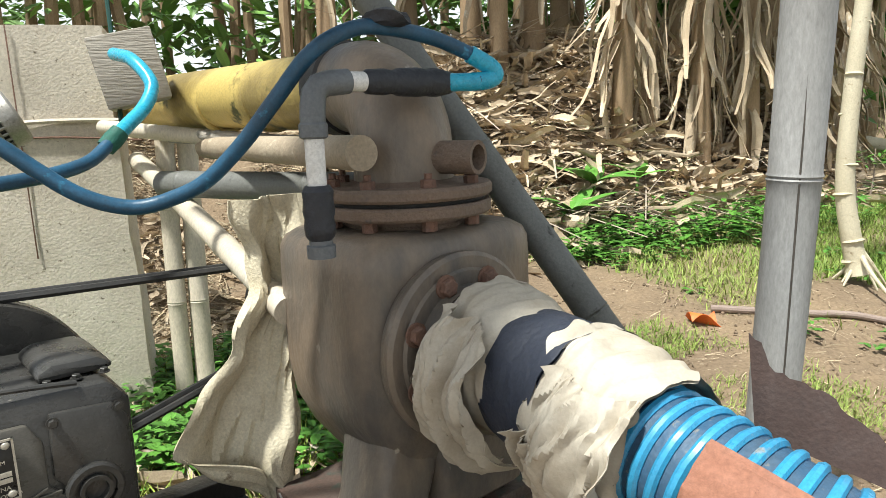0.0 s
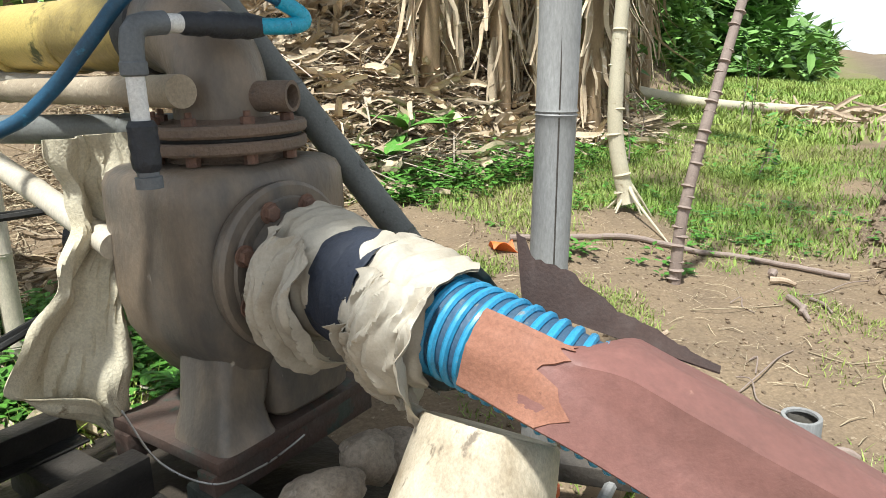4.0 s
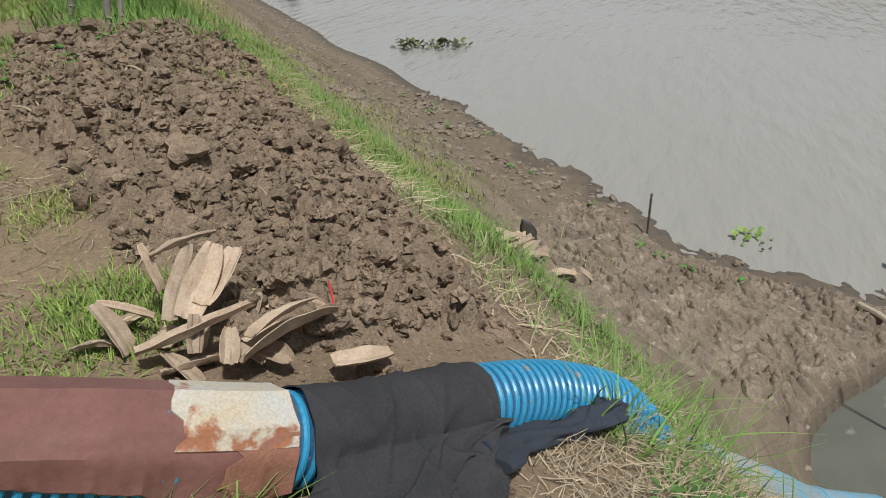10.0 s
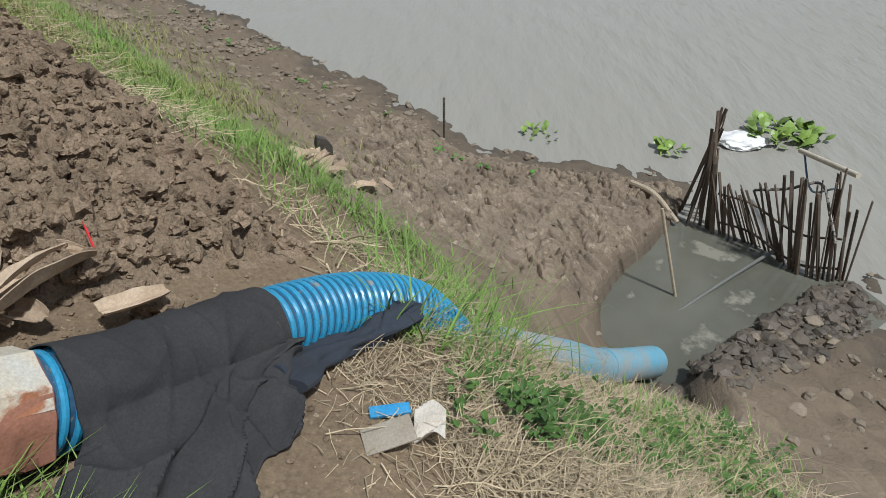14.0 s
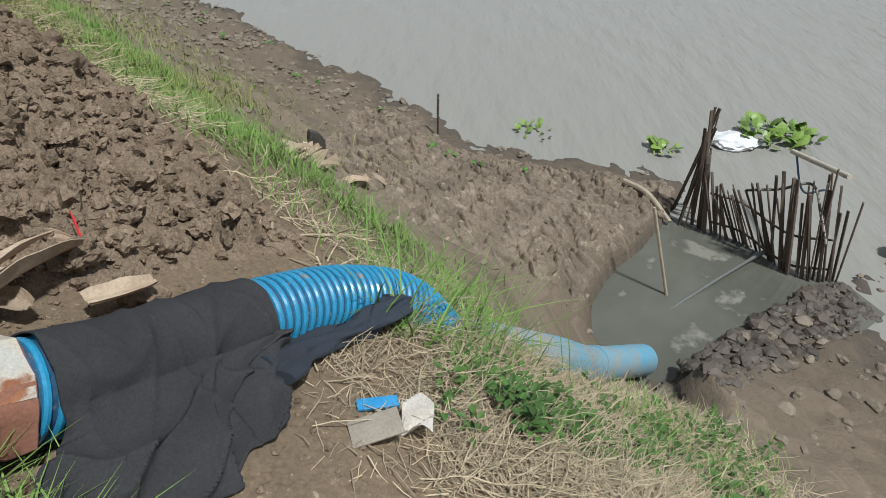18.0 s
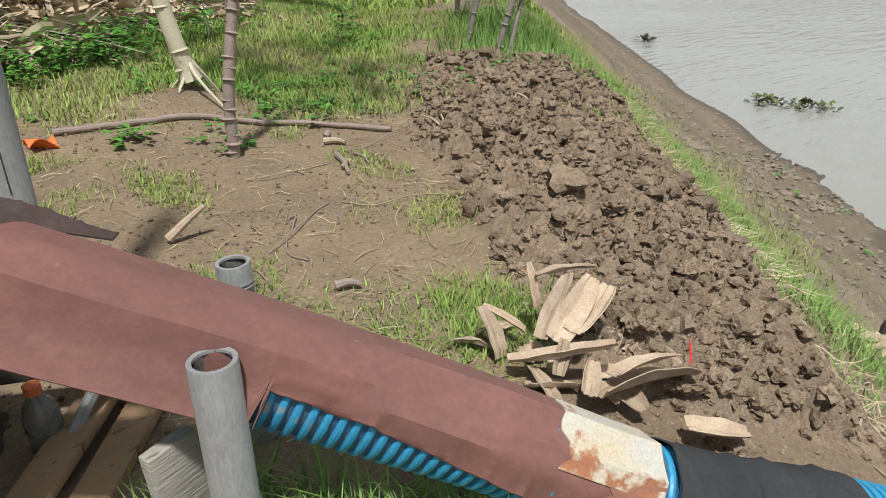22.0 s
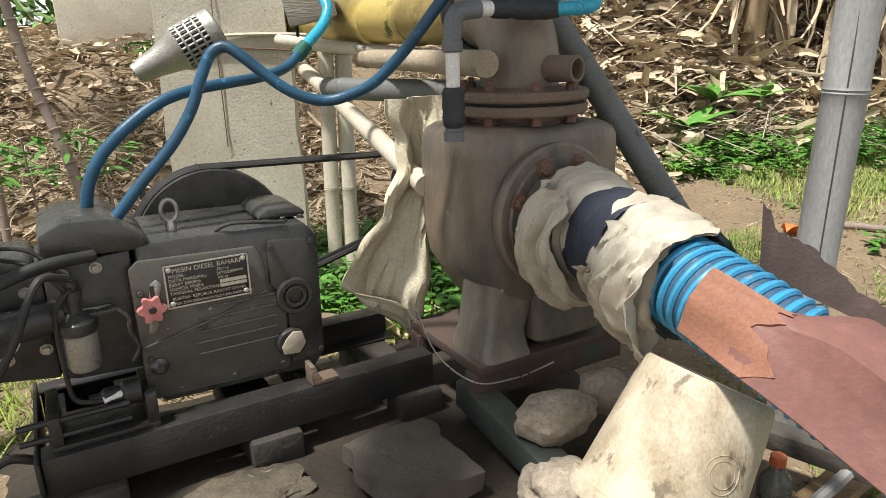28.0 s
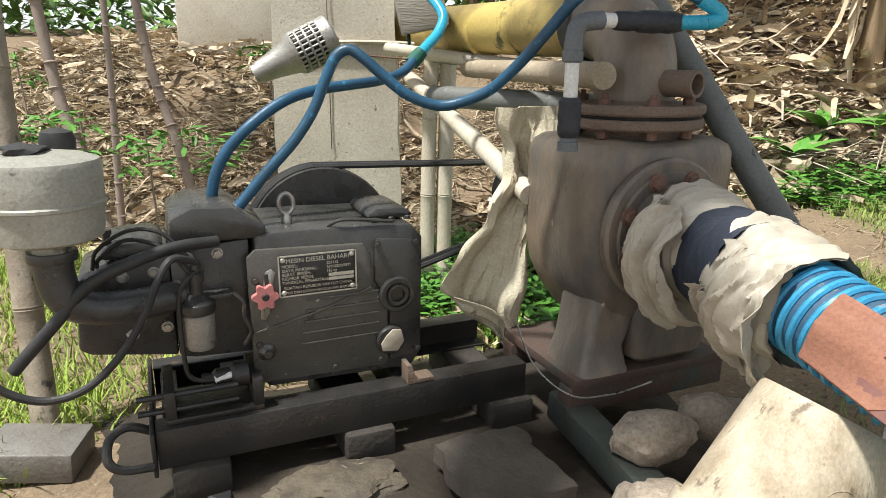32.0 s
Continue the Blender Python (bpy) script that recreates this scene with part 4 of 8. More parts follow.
rings(bm, [squircle(1.005, 1.265, 1.165, 1.60, 0.300, .05, 36, 8), squircle(0.988, 1.28, 1.148, 1.60, 0.318, .05, 36, 8), squircle(0.982, 1.29, 1.14, 1.60, 0.44, .05, 36, 8), squircle(0.985, 1.30, 1.135, 1.60, 0.60, .05, 36, 6)])
part("drain_box", bm, M_CAST, pump)
part("base_skid", moved(box(box(B(), 0.76, 1.38, 1.16, 1.23, 0.165, 0.25, 0.006), 0.76, 1.38, 1.54, 1.61, 0.165, 0.25, 0.006), MACH), M_REDIRON, pump, "red-brown painted steel skid")
part("foot_plate", moved(box(B(), 0.77, 1.36, 1.15, 1.62, 0.25, 0.285, 0.004), MACH), M_REDIRON, pump)
# suction ring with bolts
RC = (1.035, -1.135, 0.745)
ring = part("suction_ring", lathe(B(), [(0.215, -0.02), (0.222, 0.0), (0.222, 0.014), (0.212, 0.022), (0.185, 0.022), (0.180, 0.03), (0.150, 0.03), (0.145, 0.06), (0.09, 0.06)], L(*RC), AX_B, 56), M_CAST, pump)
for k in range(8):
    q = math.pi / 8 + k * math.pi / 4
    part("ring_bolt", bolt_at(L(RC[0] + 0.166 * math.cos(q), RC[1] + 0.03, RC[2] + 0.166 * math.sin(q)), AX_B, 0.021, 0.022), M_BOLT, ring, "rusty hexagon bolt")
part("suction_neck", lathe(B(), [(0.10, 0.05), (0.10, 0.22)], L(*RC), AX_B, 32), M_CAST, pump)
# outlet flanges and elbow
FC = (1.065, -1.36)
part("outlet_neck", lathe(B(), [(0.165, 1.00), (0.15, 1.02), (0.15, 1.045)], L(*FC, 0), UP, 40), M_RUSTIRON, pump)
low_flange = part("lower_flange", lathe(B(), [(0.14, 1.038), (0.213, 1.038), (0.219, 1.044), (0.219, 1.064), (0.214, 1.07), (0.14, 1.07)], L(*FC, 0), UP, 48), M_RUSTIRON, pump)
part("gasket", lathe(B(), [(0.14, 1.070), (0.204, 1.070), (0.207, 1.075), (0.204, 1.080), (0.14, 1.080)], L(*FC, 0), UP, 40), M_RUBBER, pump)
for k in range(8):
    q = 0.35 + k * math.pi / 4
    part("flange_bolt", lathe(B(), [(0.018, 1.012), (0.018, 1.036), (0.010, 1.037), (0.010, 1.112), (0.018, 1.112), (0.018, 1.130), (0.009, 1.132), (0.009, 1.145)], L(FC[0] + 0.182 * math.cos(q), FC[1] + 0.182 * math.sin(q), 0), UP, 6), M_BOLT, low_flange, "rusty flange bolt")
elb = thing("discharge_elbow", L(*FC, 1.08), "rust-brown iron discharge elbow bolted on the pump", "pipe elbow")
bm = lathe(B(), [(0.11, 1.081), (0.216, 1.081), (0.222, 1.088), (0.222, 1.104), (0.216, 1.112), (0.145, 1.112), (0.13, 1.122), (0.11, 1.125)], L(*FC, 0), UP, 8 * 6)
part("flange", bm, M_RUSTIRON, elb)
path = [L(FC[0], FC[1], 1.10), L(FC[0], FC[1], 1.20)]
for k in range(1, 11):
    q = k / 10 * math.pi / 2
    path.append(L(FC[0], FC[1] - 0.17 * (1 - math.cos(q)), 1.20 + 0.155 * math.sin(q)))
path += [L(FC[0], FC[1] - 0.22, 1.355)]
part("bend", tube(B(), path, lambda t: 0.126 - 0.008 * t, 36), M_CAST, elb)
part("rubber_sleeve", lathe(B(), [(0.118, 0), (0.126, 0.006), (0.126, 0.07), (0.118, 0.078)], L(FC[0], FC[1] - 0.205, 1.355), -AX_B, 40), M_RUBBER, elb, "black rubber sleeve")
part("side_spout", hollow(B(), 0.040, 0.040, 0.010, L(1.085, -1.27, 1.175), AX_A * 0.28 + AX_B * 0.96, 0.13, 24), M_RUSTIRON, elb, "short open rusty pipe stub")
yp = thing("discharge_pipe", L(FC[0], -2.4, 1.23), "moss-stained yellow discharge pipe", "pipe")
bm = B()
tube(bm, [L(FC[0], -1.60 - 0.1 * k, 1.352 + 0.002 * k) for k in range(26)], lambda t: 0.108, 36)
part("pipe", bm, M_YELLOW, yp)
for b in (-2.05, -2.42):
    part("joint_ring", lathe(B(), [(0.108, 0), (0.111, 0.004), (0.111, 0.03), (0.108, 0.034)], L(FC[0], b, 1.355), AX_B, 36), M_YELLOW, yp)

# priming line in plastic pipe
pr = thing("priming_pipe", L(0.70, -1.17, 1.0), "white and grey plastic priming pipe wrapped with black rubber", "pipe")
PB = -1.19
part("bottom_fitting", lathe(B(), [(0.0294, 0.995), (0.0294, 1.02), (0.0238, 1.022), (0.0238, 1.04)], L(0.715, PB, 0), UP, 24), M_PVCG, pr)
part("lower_tape", lathe(B(), [(0.0231, 1.03), (0.0301, 1.04), (0.0322, 1.06), (0.0301, 1.075), (0.0329, 1.09), (0.0308, 1.115), (0.0322, 1.13), (0.0252, 1.142)], L(0.715, PB, 0), UP, 20), M_TAPE, pr)
part("white_length", lathe(B(), [(0.0196, 1.12), (0.0196, 1.245), (0.0224, 1.246), (0.0224, 1.25)], L(0.715, PB, 0), UP, 28), M_PVCW, pr)
bm = B()
tube(bm, [L(0.715, PB, 1.24), L(0.715, PB, 1.275), L(0.717, PB, 1.30), L(0.722, PB, 1.322), L(0.733, PB, 1.336), L(0.755, PB, 1.342), L(0.80, PB, 1.346)], lambda t: 0.0255, 24)
lathe(bm, [(0.0231, -0.004), (0.0287, 0), (0.0287, 0.024), (0.0259, 0.028)], L(0.715, PB, 1.238), UP, 24)
part("grey_elbow", bm, M_PVCG, pr, "grey plastic elbow")
part("white_nipple", lathe(B(), [(0.0203, 0), (0.0203, 0.09)], L(0.77, PB, 1.346), AX_A, 24), M_PVCW, pr)
part("upper_tape", lathe(B(), [(0.0210, 0), (0.0259, 0.01), (0.0280, 0.05), (0.0245, 0.075), (0.0301, 0.09), (0.0322, 0.14), (0.0294, 0.165), (0.0322, 0.19), (0.0252, 0.235)], L(0.84, PB, 1.346), AX_A, 20), M_TAPE, pr)

# water hoses
h1 = thing("cooling_hose", L(-0.2, -1.6, 0.8), "faded blue rubber hose looped from engine over to the priming pipe", "hose")
pts = [(-0.167, -1.60, .79), (-0.067, -1.60, .902), (0.03, -1.60, 1.003), (0.092, -1.60, 1.093), (0.129, -1.60, 1.177), (0.165, -1.60, 1.245), (0.204, -1.59, 1.264), (0.24, -1.57, 1.24), (0.294, -1.55, 1.19),
       (0.35, -1.53, 1.143), (0.405, -1.51, 1.115), (0.459, -1.49, 1.104), (0.511, -1.46, 1.116), (0.571, -1.40, 1.152), (0.63, -1.33, 1.23), (0.677, -1.27, 1.312), (0.738, -1.22, 1.402), (0.82, -1.20, 1.449), (0.90, -1.19, 1.457), (1.02, -1.18, 1.442), (1.11, -1.155, 1.408), (1.158, -1.135, 1.378), (1.16, -1.13, 1.355), (1.12, -1.14, 1.347)]
part("hose", tube(B(), smooth_path([L(*p) for p in pts], 150), 0.0165, 16), M_BLUEHOSE, h1)
part("blue_end", tube(B(), smooth_path([L(1.11, -1.155, 1.408), L(1.158, -1.135, 1.378), L(1.163, -1.13, 1.357), L(1.13, -1.14, 1.347), L(1.05, PB, 1.346)], 22), 0.0205, 16), M_CYAN, h1, "bright blue hose end")
part("hose_clamp", lathe(B(), [(0.021, 0), (0.021, 0.014)], L(-0.15, -1.60, .810), (L(-0.10, -1.60, .875) - L(-0.166, -1.62, .79)), 20), M_STEEL, h1)
part("rag_knot", lump(B(), L(0.90, -1.18, 1.475), (0.05, 0.03, 0.02), 2, .6, 2.5, 5), M_TAPE, h1)
h2 = thing("cooling_hose", L(-0.22, -1.68, 0.8), "faded blue rubber hose from engine up to the yellow pipe", "hose")
pts = [(-0.213, -1.68, .81), (-0.196, -1.68, .896), (-0.152, -1.68, .976), (-0.069, -1.68, 1.055), (0.032, -1.70, 1.116), (0.14, -1.74, 1.143), (0.242, -1.78, 1.154), (0.366, -1.83, 1.166), (0.47, -1.88, 1.191), (0.548, -1.93, 1.245)]
part("hose", tube(B(), smooth_path([L(*p) for p in pts], 80), 0.0172, 16), M_BLUEHOSE, h2)
part("cyan_length", tube(B(), smooth_path([L(0.54, -1.925, 1.238), L(0.60, -1.965, 1.283), L(0.653, -2.0, 1.323), L(0.690, -2.03, 1.37), L(0.698, -2.06, 1.41), L(0.68, -2.14, 1.47), L(0.68, -2.3, 1.50)], 40), 0.0195, 14), M_CYAN, h2, "bright cyan hose length")
part("cord_tie", lathe(B(), [(0.024, -0.03), (0.026, 0), (0.024, 0.03)], L(0.545, -1.928, 1.242), (0.4, 0.5, 0.6), 14), mat("green_cord", (0.012, 0.10, 0.075), 0.7, bump=0.3), h2, "dark green cord")
for p in ((-0.215, -1.68, .79), (-0.166, -1.62, .765)):
    part("hose_neck", lathe(B(), [(0.036, 0), (0.032, 0.03), (0.024, 0.035), (0.024, 0.05)], L(*p), UP, 20), M_ENGINE, eng)

# belts and the pump pulley
pul = thing("pump_pulley", L(0.98, -1.96, 0.6), "dark pulley behind the pump", "pulley")
part("pulley_wheel", lathe(B(), [(0.03, 0), (0.125, 0), (0.13, 0.01), (0.12, 0.03), (0.13, 0.05), (0.13, 0.06), (0.03, 0.06)], L(1.02, -1.99, 0.72), AX_B, 40), M_BLACKSTEEL, pul)
part("shaft", tube(B(), [L(1.02, -1.98, 0.72), L(1.02, -1.6, 0.72)], 0.025, 14), M_BLACKSTEEL, pul)
for k, bb in enumerate((-1.955, -1.915)):
    r0, r1, c0, c1 = 0.263, 0.125, (0.175, 0.612), (1.02, 0.72)
    pts = [(c0[0] + r0 * math.cos(q), c0[1] + r0 * math.sin(q)) for q in [math.radians(95 + 170 * i / 22) for i in range(23)]]
    pts += [(c1[0] + r1 * math.cos(q), c1[1] + r1 * math.sin(q)) for q in [math.radians(-85 + 170 * i / 16) for i in range(17)]]
    pts.append(pts[0])
    solo("drive_belt", tube(B(), [L(a, bb, z) for a, z in pts], 0.011, 6), M_RUBBER, "black rubber drive belt from flywheel to pump pulley", "belt", "drive belts")

# ---- suction hose and its covers ----
M_HOSEBLUE = mat("spiral_hose_rib", (0.045, 0.30, 0.52), 0.35, var=(0.03, 0.20, 0.36), scale=10, spots=(0.24, 0.27, 0.28), spot_scale=18, spot_at=0.62, bump=0.1)
M_HOSEDARK = mat("spiral_hose_wall", (0.022, 0.085, 0.17), 0.5, var=(0.075, 0.10, 0.125), scale=9, spots=(0.17, 0.17, 0.16), spot_scale=40, spot_at=0.62, bump=0.3)
M_PLATE = mat("red_brown_sheet", (0.215, 0.098, 0.083), 0.60, 0.0, var=(0.155, 0.075, 0.062), scale=4.5, amount=0.9, spots=(0.30, 0.17, 0.13), spot_scale=26, spot_at=0.69, bump=0.12, bump_scale=160, spec=0.4, grain=0.14, grain_scale=45)
M_PLATEEND = mat("orange_rust_sheet", (0.30, 0.135, 0.085), 0.8, 0.0, var=(0.22, 0.10, 0.07), scale=7, spots=(0.14, 0.065, 0.045), spot_scale=60, spot_at=0.68, bump=0.18, bump_scale=120)
M_PLATEDARK = mat("dark_rust_sheet", (0.055, 0.032, 0.026), 0.8, var=(0.035, 0.023, 0.02), scale=9, bump=0.25, bump_scale=120)
M_PATCH = mat("flaking_pale_paint", (0.50, 0.50, 0.47), 0.6, 0.0, var=(0.55, 0.42, 0.24), scale=6, amount=0.8, spots=(0.34, 0.14, 0.07), spot_scale=8, spot_at=0.555, bump=0.15, bump_scale=110)
M_BLACKCLOTH = mat("black_cloth", (0.038, 0.038, 0.041), 0.9, var=(0.062, 0.061, 0.062), scale=5, spots=(0.07, 0.065, 0.055), spot_scale=30, spot_at=0.68, bump=0.35, bump_scale=320, spec=0.15)
M_NAVY = mat("navy_rubber_band", (0.018, 0.024, 0.042), 0.6, var=(0.035, 0.04, 0.055), scale=11, bump=0.45, bump_scale=55)

HOSE = [(0.02, 1.64, 0.735), (0.20, 1.35, 0.725), (0.44, 0.985, 0.675), (0.70, 0.77, 0.540), (1.00, 0.52, 0.370), (1.30, 0.27, 0.185), (1.62, 0.0, -0.022), (1.90, -0.19, -0.165), (2.15, -0.36, -0.27), (2.37, -0.53, -0.40), (2.54, -0.70, -0.57), (2.66, -0.85, -0.86)]
HP = smooth_path(HOSE, 400)
HLEN = [0.0]
for p, q in zip(HP, HP[1:]):
    HLEN.append(HLEN[-1] + (q - p).length)


def hose_at(s):
    """Centre, direction, side towards the viewer and upward normal of the hose, s metres along it."""
    s = max(0.0, min(HLEN[-1] - 1e-4, s))
    i = max(0, min(len(HP) - 2, next(k for k in range(len(HLEN)) if HLEN[k] > s) - 1))
    t = (s - HLEN[i]) / (HLEN[i + 1] - HLEN[i])
    d = (HP[min(i + 4, len(HP) - 1)] - HP[max(i - 3, 0)]).normalized()
    w = d.cross(UP).normalized()
    return HP[i].lerp(HP[i + 1], t), d, w, w.cross(d)


def hose_pt(s, ang, r):
    c, d, w, v = hose_at(s)
    return c + (w * math.cos(ang) + v * math.sin(ang)) * r


def s_of(x):
    return HLEN[min(range(len(HP)), key=lambda i: abs(HP[i].x - x))]


suction = thing("suction_hose", (1.2, 0.4, 0.1), "blue spiral-ribbed suction hose running down to the river", "hose")
bm = B()
n = 260
rings(bm, [[hose_pt(HLEN[-1] * i / n, 2 * math.pi * k / 28, 0.106) for k in range(28)] for i in range(n + 1)])
part("hose_wall", bm, M_HOSEDARK, suction)
bm = B()
pitch, seg = 0.0300, 30
turns = int((HLEN[-1] - 0.2) / pitch)
hel = [hose_pt(0.15 + pitch * i / seg, 2 * math.pi * i / seg, 0.1065) for i in range(turns * seg)]
tube(bm, hel, 0.0098, 8)
part("spiral_rib", bm, M_HOSEBLUE, suction, "raised blue spiral rib")

# sheet metal cover
S0, S1 = s_of(0.44), s_of(1.60)
SN = s_of(0.985)
cover_thing = thing("sheet_metal_cover", (1.0, 0.5, 0.1), "red-brown rusty bent sheet metal laid over the hose", "metal sheet")


def cover_section(s):
    """Points of the folded section from the near edge to the far edge."""
    f = (s - S0) / (S1 - S0)
    jag = 0.010 * noise.noise(Vector((s * 14, 0, 0))) + 0.006 * noise.noise(Vector((s * 45, 3, 0)))
    if s < SN:
        k = sstep(S0 - 0.02, S0 + 0.16, s)
        e1, f1, f2 = (0.130 + 0.030 * k, -0.035 + 0.010 * k), (0.122, 0.050), (0.103, 0.122)
    else:
        k = sstep(SN, S1, s)
        e1 = (0.120 + 0.004 * k + jag, 0.046 - 0.100 * k + jag * 1.5)
        q = sstep(SN, SN + 0.35, s)
        f1, f2 = (0.1155 - 0.004 * k, 0.078 - 0.034 * k), (0.103 - 0.021 * q, 0.122 - 0.028 * q)
    k = sstep(S0 + 0.11, S0 + 0.24, s)
    f2 = (f2[0] - 0.008 * (1 - k), f2[1] - 0.034 * (1 - k)) if s < SN else f2
    e2 = (0.066 - 0.166 * k, 0.110 + 0.012 * k - 0.03 * f)
    return [e1, f1, f2, ((f2[0] + e2[0]) / 2, 0.104 + 0.036 * k - 0.012 * f), e2]


def cover_strip(name, sa, sb, material, label="", nseg=60, skew=0.0, lift=0.0, j0=0, j1=99, jag=0.0):
    bm = B()
    rows_t, rows_b = [], []
    for i in range(nseg + 1):
        s = sa + (sb - sa) * i / nseg
        sec = cover_section(s)
        pts = []
        for (p, q), (p2, q2) in zip(sec, sec[1:]):
            for k in range(4):
                pts.append((p + (p2 - p) * k / 4, q + (q2 - q) * k / 4))
        pts.append(sec[-1])
        pts = pts[j0:j1]
        c, d, w, v = hose_at(s)
        line = []
        for j, (p, q) in enumerate(pts):
            dent = 0.003 * noise.noise(Vector((s * 9, j * 0.5, 2))) + lift
            shift = jag * (1 - i / nseg) * (noise.noise(Vector((j * 0.30, sa * 9, 5))) + 0.25 * noise.noise(Vector((j * 1.1, 2, 5))))
            line.append(c + w * (p + dent) + v * (q + dent) + d * shift)
        rows_t.append(line)
        rows_b.append([x - (w * 0.6 + v) * 0.004 for x in line])
    top = [[bm.verts.new(x) for x in r] for r in rows_t]
    bot = [[bm.verts.new(x) for x in r] for r in rows_b]
    m = len(top[0])
    for i in range(nseg):
        for j in range(m - 1):
            bm.faces.new((top[i][j], top[i][j + 1], top[i + 1][j + 1], top[i + 1][j]))
            bm.faces.new((bot[i][j], bot[i + 1][j], bot[i + 1][j + 1], bot[i][j + 1]))
        bm.faces.new((top[i][0], top[i + 1][0], bot[i + 1][0], bot[i][0]))
        bm.faces.new((top[i][-1], bot[i][-1], bot[i + 1][-1], top[i + 1][-1]))
    for i in (0, nseg):
        for j in range(m - 1):
            f = (top[i][j], bot[i][j], bot[i][j + 1], top[i][j + 1])
            bm.faces.new(f if i == 0 else f[::-1])
    return part(name, bm, material, cover_thing, label)


cover_strip("upper_sheet", S0 - 0.015, SN, M_PLATE, nseg=50)
cover_strip("lower_sheet", SN - 0.001, S1, M_PLATE, nseg=110)
cover_strip("painted_end", S1 - 0.25, S1 - 0.004, M_PATCH, "pale flaking paint over orange rust", 40, lift=0.003, j0=5, jag=0.05)
cover_strip("rust_stain", S1 - 0.15, S1 - 0.002, M_PLATEEND, "orange rust along the torn lower edge", 30, lift=0.0024, j0=0, j1=9, jag=0.10)
cover_strip("rusty_end", S0 + 0.13, S0 - 0.02, M_PLATEEND, "orange rusted end of the sheet", 24, lift=0.003, jag=0.09)
# torn flap standing up on the far side
bm = B()


def flap(u, v):
    s = S0 - 0.03 + 0.42 * u
    c, d, w, q = hose_at(s)
    top = lerp_tab([(0, 0.150), (0.05, 0.135), (0.12, 0.095), (0.30, 0.090), (0.38, 0.068), (0.6, 0.036), (1, 0.0)], u)
    h = v * (top + 0.006 * noise.noise(Vector((u * 30, 0, 4))))
    return c - w * (0.118 - 0.012 * u + 0.035 * v) + q * (0.045 + 0.085 * u + h) - d * 0.07 * v * (1 - u)


sheet(bm, flap, 40, 6, 0.004)
part("torn_flap", bm, M_PLATEDARK, cover_thing, "dark torn flap of sheet metal standing up")


def wrap(s0, s1, r0, r1, material, name, label, category, seed, amp=0.014, ragged=0.03, nseg=34, seg=72, folds=9, parent=None):
    bm = B()
    loops = []
    for i in range(nseg + 1):
        t = i / nseg
        lp = []
        for k in range(seg):
            a = 2 * math.pi * k / seg
            s = s0 + (s1 - s0) * t
            if i in (0, nseg):
                s += (1 if i else -1) * ragged * noise.noise(Vector((math.cos(a) * 3, math.sin(a) * 3, seed + i)))
            q = Vector((math.cos(a) * 1.6, math.sin(a) * 1.6, s * 9 + seed))
            f1, f2 = noise.noise(Vector((math.cos(a) * 1.1, math.sin(a) * 1.1 + s * 4, s * 17 + seed))), noise.noise(Vector((math.cos(a) * 2.0 + s * 7, math.sin(a) * 2.0, s * 34 + seed)))
            r = r0 + (r1 - r0) * t + amp * (0.6 * noise.noise(q * 1.1) + 0.75 * (0.35 - abs(f1)) + 0.4 * (0.3 - abs(f2)))
            lp.append(hose_pt(s, a, r))
        loops.append(lp)
    rings(bm, loops, False, False)
    ins = [[p.lerp(hose_pt(s0 + (s1 - s0) * i / nseg, 0, 0), 0.04) for p in lp] for i, lp in enumerate(loops)]
    rings(bm, ins[::-1], False, False)
    return solo(name, bm, material, label, category)


wrap(0.185, 0.37, 0.178, 0.132, M_SACK, "sack_wrap", "dirty pale plastic sack wrapped round the pump inlet", "wrapping", 2.0, 0.026, 0.05, 48, 110)
wrap(0.325, 0.485, 0.146, 0.152, M_NAVY, "rubber_band_wrap", "black rubber strip bound round the wrapped hose", "wrapping", 7.0, 0.005, 0.012, folds=2)
wrap(0.470, 0.675, 0.150, 0.134, M_SACK, "sack_wrap", "crumpled pale plastic sack wrapped round the hose", "wrapping", 13.0, 0.030, 0.06, 48, 110)
for seed, s0, s1, drop, ang in ((3.0, 0.50, 0.685, 0.055, 0.9), (5.0, 0.19, 0.34, 0.05, 0.9), (8.0, 0.475, 0.57, 0.09, 0.0)):
    bm = B()

    def rag(u, v, s0=s0, s1=s1, drop=drop, seed=seed, ang=ang):
        s = s0 + (s1 - s0) * u
        p = hose_pt(s, ang - (2.3 if seed < 6 else 1.7) * v, 0.152 + 0.012 * v + (0.035 * (1 - u) if seed == 5.0 else 0))
        return p + Vector((0, 0, -drop * max(0.0, v - 0.45) / 0.55 * (0.8 + 0.9 * noise.noise(Vector((u * 4, seed, 0)))))) + Vector((0, 0, 0.010 * noise.noise(Vector((u * 9, v * 9, seed))))) + hose_at(s)[2] * (0.016 * math.sin(9 * u + seed + 3 * v) + 0.026 * (1 - 2 * abs(noise.noise(Vector((u * 5 + 2.5 * v, v * 2.2, seed + 2))))) + 0.010 * (1 - 3 * abs(noise.noise(Vector((u * 7 + v * 2, v * 2.0, seed + 5))))) + 0.004 * (1 - 3 * abs(noise.noise(Vector((u * 15 + v * 3, v * 4, seed + 5)))))) + hose_at(s)[1] * 0.03 * noise.noise(Vector((u * 3, v * 4, seed)))
    sheet(bm, rag, 44, 40, 0.002)
    solo("sack_rag", bm, M_SACK, "torn end of pale sack hanging under the wrapped hose", "rag", "sack rags")

# black cloth over the hose
SA, SB = S1 + 0.035, s_of(2.08)
bm = B()


